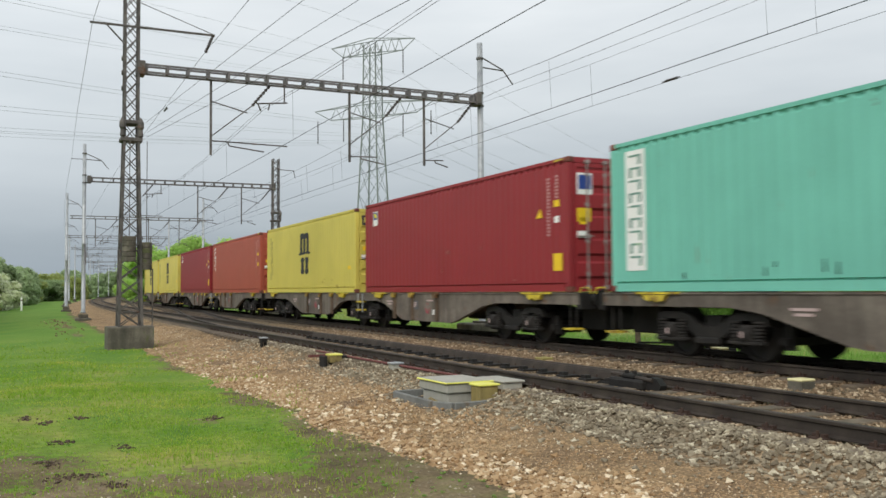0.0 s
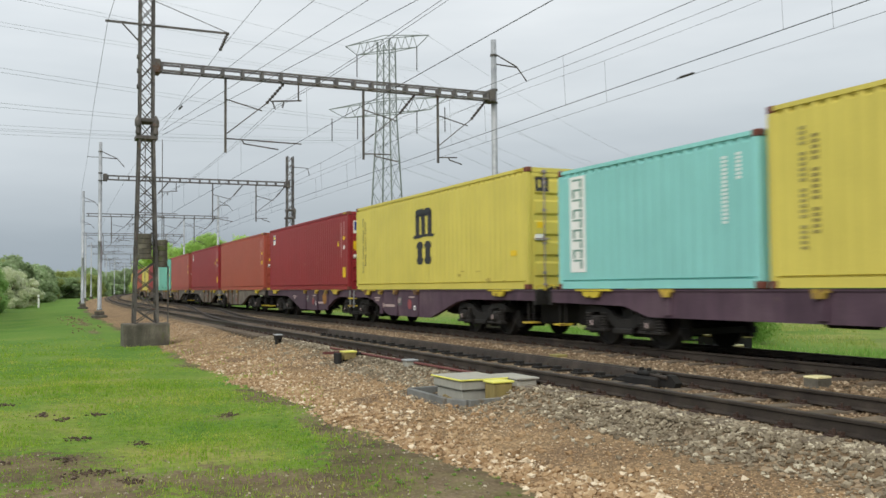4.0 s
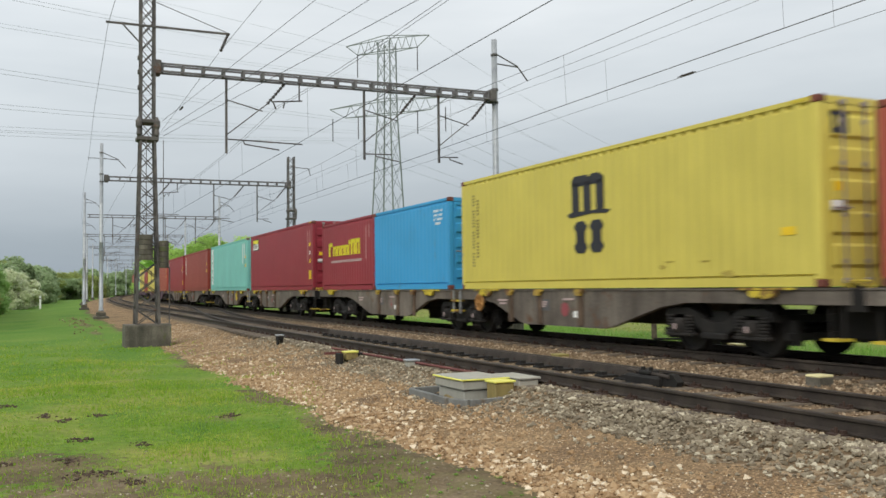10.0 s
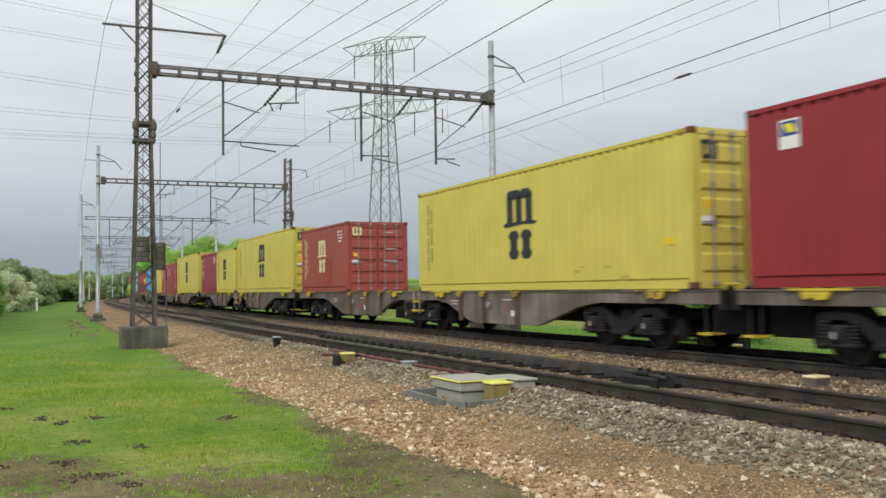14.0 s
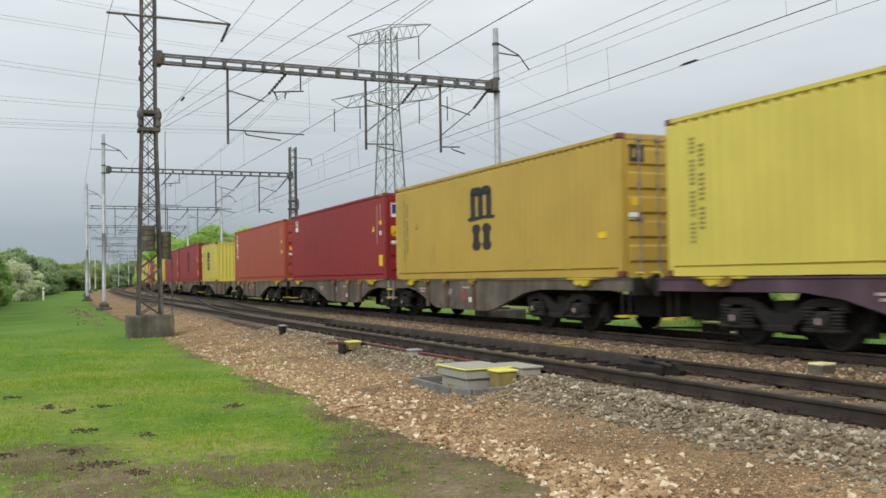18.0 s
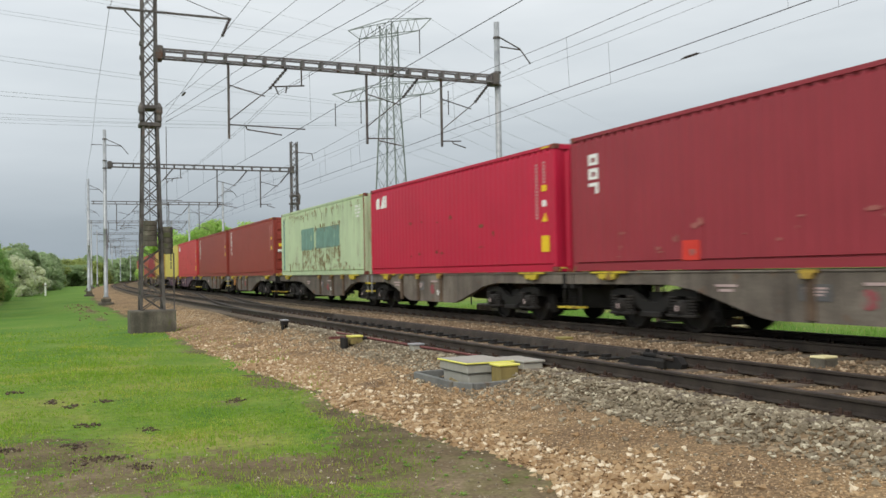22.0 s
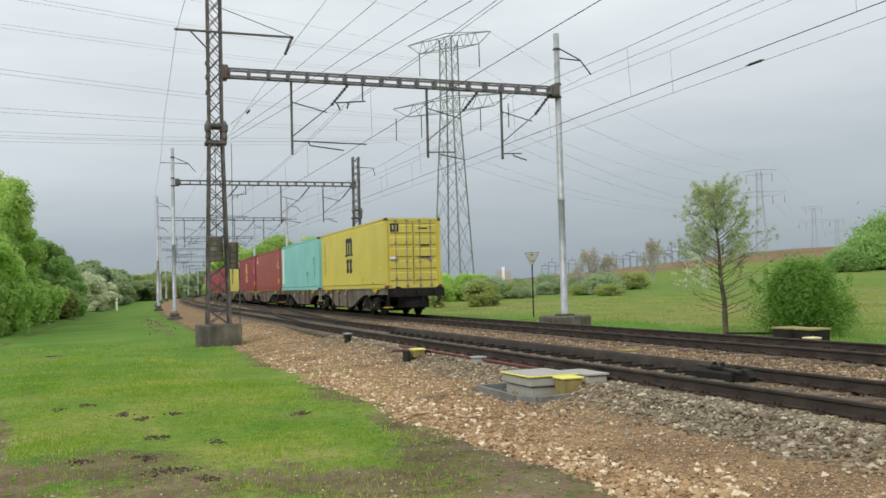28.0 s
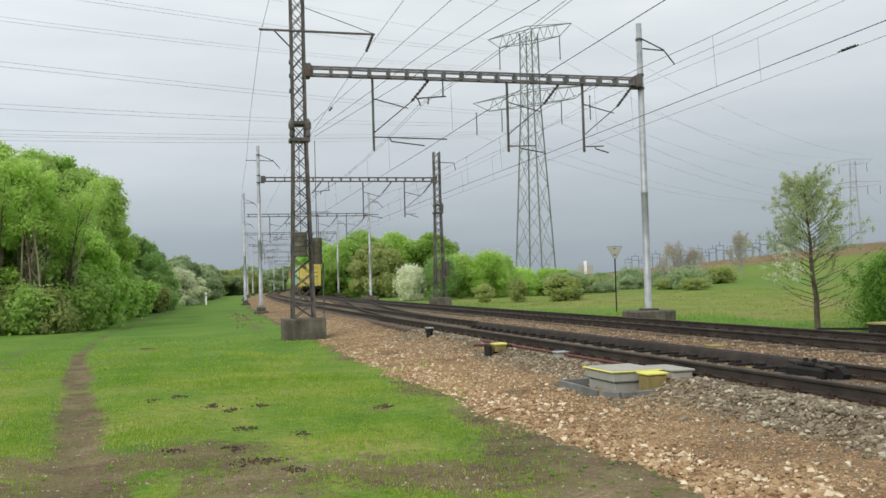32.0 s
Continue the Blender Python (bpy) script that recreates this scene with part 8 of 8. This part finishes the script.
def wagon(paint_name):
    """An articulated container wagon of two decks, or one long two-bogie deck; its origin is on the rails below its first container's front."""
    long = paint_name == "long"
    mat = GREY_FRAME if paint_name == "grey" else PURPLE_FRAME
    root = tagged(new("container_wagon"), "dusty grey articulated container wagon" if mat is GREY_FRAME else "purple flat container wagon with yellow fittings", "wagon", group="wagons of the train")
    # decks: (start behind the origin, length, flipped)
    decks = [(-0.25, 25.4, False)] if long else [(-0.25, 12.75, True), (D2 - 0.35, 12.9, False)]
    for start, ln, flip in decks:
        for sx in (-1, 1):
            x0, x1 = sorted((sx * 1.08, sx * 1.22))
            g = part("side_girder", cached(("side_girder", sx, long, flip), mat, lambda: prism(bmesh.new(), sill(ln, flip, "long" if long else ""), x0 * 0.985, x1 * 0.985)), None, root)
            g.location = (0, -start, 0)
            fl = part("top_flange", cached(("top_flange", sx, long, flip), mat, lambda: cube(min(sx * 1.0, sx * 1.225), max(sx * 1.0, sx * 1.225), -ln, 0, 1.112, 1.14)), None, root)
            fl.location = (0, -start, 0)
            ys = [2.9, 4.25, 5.95] if not long else [4, 7.5, 11, 14.5, 18, 21.5]
            if flip:
                ys = [ln - y for y in ys]
            for y in ys:
                rib = part("girder_rib", cached(("girder_rib", sx, long), RIB if mat is GREY_FRAME else mat, lambda: cube(*sorted((sx * 1.195, sx * 1.262)), -0.085, 0.085, 0.36 if not long else 0.66, 1.11, bevel=0.012)), None, root)
                rib.location = (0, -start - y, 0)
                br = part("fold_down_spigot", cached(("fold_down_spigot", sx), SPIGOT, lambda: prism(prism(bmesh.new(), [(-0.09, 1.0), (0.09, 1.0), (0.12, 1.09), (-0.12, 1.09)], *sorted((sx * 1.24, sx * 1.315))), [(-0.16, 1.09), (0.16, 1.09), (0.16, 1.146), (-0.16, 1.146)], *sorted((sx * 1.226, sx * 1.29)))), None, root, "worn yellow container spigot")
                br.location = (0, -start - y, 0)
            for y in (1.65, ln - 1.65):
                br = part("end_spigot", cached(("end_spigot", sx), YELLOW_IRON, lambda: prism(prism(bmesh.new(), [(-0.62, 1.112), (0.62, 1.112), (0.62, 1.149), (-0.62, 1.149)], *sorted((sx * 1.226, sx * 1.262))), [(-0.30, 1.10), (-0.22, 0.99), (-0.02, 0.97), (0.05, 1.03), (0.16, 0.98), (0.28, 1.02), (0.32, 1.10)], *sorted((sx * 1.226, sx * 1.30)))), None, root, "worn yellow folding spigot frame")
                br.location = (0, -start - y, 0)
        c = part("centre_beam", cached(("centre_beam", long), mat, lambda: cube(-0.3, 0.3, -ln + 0.2, -0.2, 0.85, 1.08)), None, root)
        c.location = (0, -start, 0)
        for y in np.linspace(0.3, ln - 0.3, 7):
            cb = part("cross_beam", cached(("cross_beam",), mat, lambda: cube(-1.06, 1.06, -0.09, 0.09, 0.90, 1.105)), None, root)
            cb.location = (0, -start - float(y), 0)
        # plates and stencils on the near girder
        mid = ln / 2 - (1.3 if not flip else -1.3) if not long else ln / 2
        base_z = 0.74 if long else 0.50
        lines = [(0.0, 0.34, 0.44), (0.0, 0.29, 0.40), (0.0, 0.24, 0.3), (-1.1, 0.40, 0.42), (1.9, 0.36, 0.5), (1.9, 0.28, 0.34)]
        for k, (y, z, w) in enumerate(lines):
            st = part("stencil_line", cached(("stencil_line", k, long), PALEMARK, lambda: cube(-1.2145, -1.2035, -w / 2, w / 2, base_z + z * (0.5 if long else 1), base_z + z * (0.5 if long else 1) + (0.03 if k < 3 else 0.045))), None, root)
            st.location = (0, -start - mid + 0.8 + y, 0)
        if mat is PURPLE_FRAME and not long:
            nm = part("painted_name", cached(("painted_name",), PALEMARK, lambda: box(cube(-1.2145, -1.2035, -0.42, 0.42, 0.60, 0.68), -1.2145, -1.2035, 0.52, 0.68, 0.58, 0.72)), None, root, "pale bar of a painted name")
            nm.location = (0, -start - (ln - 3.9 if flip else 3.6), 0)
        wp = part("white_plate", cached(("white_plate", long), WHITE, lambda: cube(-1.2145, -1.2035, -0.1, 0.1, base_z + 0.03, base_z + 0.17)), None, root, "small white data plate")
        wp.location = (0, -start - mid - 0.6, 0)
        gh = part("faded_stencil", cached(("faded_stencil", long), GHOST, lambda: prism(bmesh.new(), [(0.16 * math.cos(q * 0.785), base_z + 0.2 + 0.16 * math.sin(q * 0.785)) for q in range(8)], -1.2125, -1.2035)), None, root, "faded red-brown stencil")
        gh.location = (0, -start - mid - 0.15, 0)
        if not long:
            pl = part("info_plate", cached(("info_plate", flip), PANEL, lambda: cube(-1.212, -1.2035, -0.30, 0.30, 0.66, 0.92)), None, root, "blue-grey panel")
            pl.location = (0, -start - mid + 0.8, 0)
    # bogies: y behind the origin
    bog = [2.2, 22.7] if long else [2.55, 12.67, 22.7]
    for k, y in enumerate(bog):
        b = part("bogie", cached(("bogie",), GRIME, bogie_frame), None, root)
        b.location = (0, -y, 0)
        for dy in (-0.9, 0.9):
            w = part("wheelset", cached(("wheelset",), TREAD, lambda: wheelset(None, 0)), None, b)
            w.location = (0, dy, WHEEL_R)
            for sx in (-1, 1):
                ab = part("axle_box", cached(("axle_box", sx), DUSTY, axle_box), None, b)
                ab.matrix_basis = pose(sx * 1.07, dy, WHEEL_R, 0, 0, 0 if sx < 0 else 180)
                for ddy in (-0.26, 0.26):
                    sp = part("spring", cached(("spring",), DUSTY, spring), None, b)
                    sp.location = (sx * 1.08, dy + ddy, WHEEL_R)
                mk = part("bearing_label", cached(("bearing_label",), PALEMARK, lambda: cube(-0.004, 0.004, -0.025, 0.025, -0.05, 0.05)), None, b)
                mk.location = (sx * 1.222, dy, WHEEL_R)
        br = part("brake_gear", cached(("brake_gear",), GRIME, brake_gear), None, b)
    # end gear
    back = 25.15 if long else D2 + 12.55
    for y, sg in ((0.32, 1), (-back - 0.0, -1)):
        hs = part("headstock", cached(("headstock",), GRIME, lambda: cube(-1.2, 1.2, -0.07, 0.07, 0.80, 1.13)), None, root)
        hs.location = (0, y, 0)
        for sx in (-1, 1):
            bf = part("buffer", cached(("buffer", sg), GRIME, lambda: lathe(bmesh.new(), [(0, 0.11), (0.25 * sg, 0.10), (0.26 * sg, 0.07), (0.33 * sg, 0.07), (0.335 * sg, 0.22), (0.36 * sg, 0.21)], "y", 16)), None, root)
            bf.location = (sx * 0.875, y + 0.06 * sg, 1.0)
        dg = part("drawgear_box", cached(("drawgear_box", sg), GRIME, lambda: cube(-0.5, 0.5, *sorted((-0.07 * sg, -0.95 * sg)), 0.34, 0.92, bevel=0.03)), None, root)
        dg.location = (0, y, 0)
        hk = part("coupling", cached(("coupling", sg), GRIME, lambda: box(rod(bmesh.new(), (0, 0, 0.98), (0, 0.36 * sg, 0.88), 0.05, 8), -0.06, 0.06, min(0, 0.3 * sg), max(0, 0.3 * sg), 0.93, 1.03)), None, root)
        hk.location = (0, y, 0)
        hose = part("brake_hose", cached(("brake_hose", sg), GRIME, lambda: rod(rod(bmesh.new(), (0.3, 0, 0.9), (0.28, 0.14 * sg, 0.55), 0.025, 6), (0.28, 0.14 * sg, 0.55), (0.2, 0.3 * sg, 0.6), 0.025, 6)), None, root)
        hose.location = (0, y, 0)
        for sx in (-1, 1):
            stp = part("shunter_step", cached(("shunter_step",), YELLOW_IRON, lambda: cube(-0.16, 0.16, -0.14, 0.14, 0.36, 0.40)), None, root, "yellow foot step")
            stp.location = (sx * 1.1, y - 0.35 * sg, 0)
            for q in (-0.12, 0.12):
                hg = part("step_hanger", cached(("step_hanger",), GRIME, lambda: cube(-0.015, 0.015, -0.02, 0.02, 0.4, 0.9)), None, root)
                hg.location = (sx * 1.1, y - 0.35 * sg + q, 0)
            gr = part("grab_rail", cached(("grab_rail",), YELLOW_IRON, lambda: rods([((0, -0.2, 1.12), (0, -0.14, 1.24)), ((0, -0.14, 1.24), (0, 0.14, 1.24)), ((0, 0.14, 1.24), (0, 0.2, 1.12))], 0.016)), None, root)
            gr.location = (sx * 1.12, y + 0.12 * sg, 0)
    if not long:
        # the joint over the shared bogie, with yellow rungs
        jt = part("articulation", cached(("articulation",), GRIME, lambda: cube(-0.95, 0.95, -0.5, 0.5, 0.60, 1.0, bevel=0.04)), None, root)
        jt.location = (0, -12.67, 0)
        for dz in (0.55, 0.82):
            sr = part("step_rung", cached(("step_rung", dz), YELLOW_IRON, lambda: cube(-1.32, -1.1, -0.2, 0.2, dz, dz + 0.05)), None, root, "yellow step rung")
            sr.location = (0, -12.67, 0)
        for q in (-0.21, 0.21):
            up = part("step_post", cached(("step_post",), BARE, lambda: cube(-1.26, -1.22, -0.02, 0.02, 0.5, 1.12)), None, root)
            up.location = (0, -12.67 + q, 0)
    tank = part("brake_cylinder", cached(("brake_cylinder",), GRIME, lambda: lathe(bmesh.new(), [(-0.5, 0.1), (-0.48, 0.18), (0.48, 0.18), (0.5, 0.1)], "y", 14)), None, root)
    tank.location = (0.3, -6.5, 0.66)
    tk = part("tool_box", cached(("tool_box",), GRIME, lambda: cube(-0.5, 0.4, -0.8, 0.8, 0.24, 0.6, bevel=0.02)), None, root)
    tk.location = (0.2, -9.4 if not long else -11.5, 0)
    return root


def hand_wheel():
    """A ring of steel tube with crossed spokes."""
    bm = bmesh.new()
    R, q = 0.20, 0.026
    lathe(bm, [(q * math.sin(k * math.tau / 8), R + q * math.cos(k * math.tau / 8)) for k in range(9)], "x", 24)
    for a in (0.4, 0.4 + math.pi / 2):
        rod(bm, (0, -R * math.cos(a), -R * math.sin(a)), (0, R * math.cos(a), R * math.sin(a)), 0.016, 6)
    rod(bm, (-0.03, 0, 0), (0.08, 0, 0), 0.035, 8)
    return bm


BRAKE_WHEELS = {
    -145.28: (-9.4, YELLOW_IRON, "worn yellow brake wheel"), -464.65: (-9.4, YELLOW_IRON, "worn yellow brake wheel"), -39.19: (-9.4, ORANGE_IRON, "rusty orange brake wheel"),
    -385.18: (-D2 - 2.05, ORANGE_IRON, "rusty orange brake wheel"), -92.06: (-D2 - 2.1, ORANGE_IRON, "rusty orange brake wheel"), -172.0: (-D2 - 0.95, ORANGE_IRON, "rusty orange brake wheel"), -225.15: (-D2 - 0.95, ORANGE_IRON, "rusty orange brake wheel"),
}
ROLLING = []  # (object, its centre's place along the line at the start, height)
WHEELS = []  # (wheelset, its wagon's place, its distance behind it)


def build_train():
    made, first = {}, {}
    for place, frame_paint, load in TRAIN:
        if frame_paint in made:
            w = copy_thing(made[frame_paint], Matrix())
        else:
            w = made[frame_paint] = wagon(frame_paint)
        mid = 12.5
        ROLLING.append((w, place, 0.0, mid))
        for b in w.children:
            if b.name.startswith("bogie"):
                for c in b.children:
                    if c.name.startswith("wheelset"):
                        WHEELS.append((c, place, -b.location.y - c.location.y, c.location.copy()))
        for back, ln, hi, colour, doors, marks, label in load:
            key = (ln, hi, colour, doors, id(marks), label)
            if key in first:
                c = copy_thing(first[key], Matrix())
            else:
                c = first[key] = container(ln, hi, colour, doors, marks, label)
            ROLLING.append((c, place - back - ln / 2, DECK_Z, 0.0))
    # brake wheels, which only some wagons have: on the first deck's rear or the second deck's front
    for w, place, _, _ in ROLLING:
        if place in BRAKE_WHEELS and w.name.startswith("container_wagon"):
            y, iron, label = BRAKE_WHEELS[place]
            part("hand_wheel", cached(("hand_wheel",), iron, hand_wheel), None, w, label).location = (-1.27, y, 0.82)


def motions():
    """All that moves: wagons and containers run along the curve; the wheels turn while they pass by."""
    ts = [float(t) for t in range(0, 33)]
    for ob, place, z, mid in ROLLING:
        rows = []
        for t in ts:
            s = place - mid + travelled(t)
            turn = Matrix.Rotation(-radians(heading(s)), 4, "Z")
            rows.append((t, Matrix.Translation(at(s, 0, z)) @ turn @ Matrix.Translation((0, mid, 0))))
        walk(ob, rows)
    for ob, place, back, loc in WHEELS:
        pts = [n for n in range(0, 961) if 3.0 <= place - back + travelled(n / FPS) <= 42.0]
        if not pts:
            continue
        rows = [(0.0, None)] if pts[0] > 0 else []
        rows += [(n / FPS, n) for n in pts]
        if pts[-1] < 960:
            rows.append((32.0, None))
        out = []
        for t, n in rows:
            k = pts[0] if (n is None and t == 0.0) else pts[-1] if n is None else n
            turn = -(travelled(k / FPS) - travelled(pts[0] / FPS)) / WHEEL_R
            out.append((t, Matrix.Translation(loc) @ Matrix.Rotation(turn, 4, "X")))
        walk(ob, out)


# ---- put it all together ----
build_ground()
build_bed()
build_track("track_far", 0.0, "dark rusty railway track that carries the train", 6.5, 62)
build_track("track_near", NEAR, "dark rusty railway track on weathered sleepers", 3.5, 60)
build_crossover()
for i, s in enumerate(PORTALS):
    portal(s, i == 0, 2 if i < 2 else 1 if i < 4 else 0, both_poles=i > 1, lx=-8.2 if i == 1 else -8.53)
overhead_wires()
pylon(55.4, 138, -0.4, 42.2, -50, 1.0, "tall pale lattice power pylon with two cross arms")
# these stand far off: their paler steel carries the haze
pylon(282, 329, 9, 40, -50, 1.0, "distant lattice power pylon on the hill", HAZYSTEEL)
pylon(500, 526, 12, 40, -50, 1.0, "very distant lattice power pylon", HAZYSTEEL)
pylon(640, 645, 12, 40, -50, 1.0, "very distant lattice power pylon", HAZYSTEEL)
build_power_lines()
trackside()
build_plants()
build_train()
scatter_stones("ballast_stones", 40000, on_bed(4.5, 24, -9.1, -6.6, 1.35), STONE, (0.012, 0.056), "loose tan and brown ballast stones")
scatter_stones("grey_ballast_stones", 22000, on_bed(4.5, 26, -6.9, -5.3, 1.2), STONE_GREY, (0.016, 0.05), "loose grey ballast stones beside the rail")
scatter_stones("path_grit", 16000, strewn(4.5, 20, -7.7, -6.1, 1.3), STONE, (0.005, 0.015), "fine brown grit on the trodden path")
scatter_stones("slope_gravel", 16000, strewn(13, 42, -8.2, -5.9, 1.3), STONE, (0.010, 0.034), "small tan stones over the far slope")
scatter_stones("track_ballast", 30000, on_bed(6, 34, -3.7, -0.6, 1.2), STONE_BROWN, (0.016, 0.05), "grey-brown ballast stones between the tracks")
scatter_stones("sleeper_ballast", 14000, on_bed(5, 24, -5.3, -3.6, 1.2), STONE_BROWN, (0.012, 0.035), "small stones between the sleepers")
grass_tufts()
meadow_tufts()
verge_grass()
scatter_stones("pebbles", 11000, on_earth, STONE_GREY, (0.005, 0.022), "pale pebbles strewn on the bare earth")
def on_bank(r, n):
    s, u = 40 + 26 * r.rand(n), -9.7 + 0.45 * r.randn(n)
    x, y = np.interp(s, _g, _gx) + u, np.interp(s, _g, _gy)
    return np.stack([x, y, np.maximum(ground_height(x, y), bed_height(u)) + 0.02], -1)


scatter_stones("bank_rubble", 130, on_bank, STONE_BROWN, (0.02, 0.08), "pale rubble along the bank by the poles")
scatter_stones("earth_clods", 520, in_heaps, CLOD, (0.008, 0.036), "dark clods of upturned earth in the grass")
weeds("broad_weeds", 170, lambda r, n: (-3 + 6.3 * r.rand(n), 6 + 12 * r.rand(n)), LEAF_HEDGE, 0.034, "scattered low broad-leaved weeds")
weeds("edge_weeds", 210, lambda r, n: (3.05 + 0.9 * r.rand(n) + 0.25 * r.randn(n), 6 + 9 * r.rand(n)), LEAF_HEDGE, 0.024, "small green weeds along the edge of the gravel")
motions()
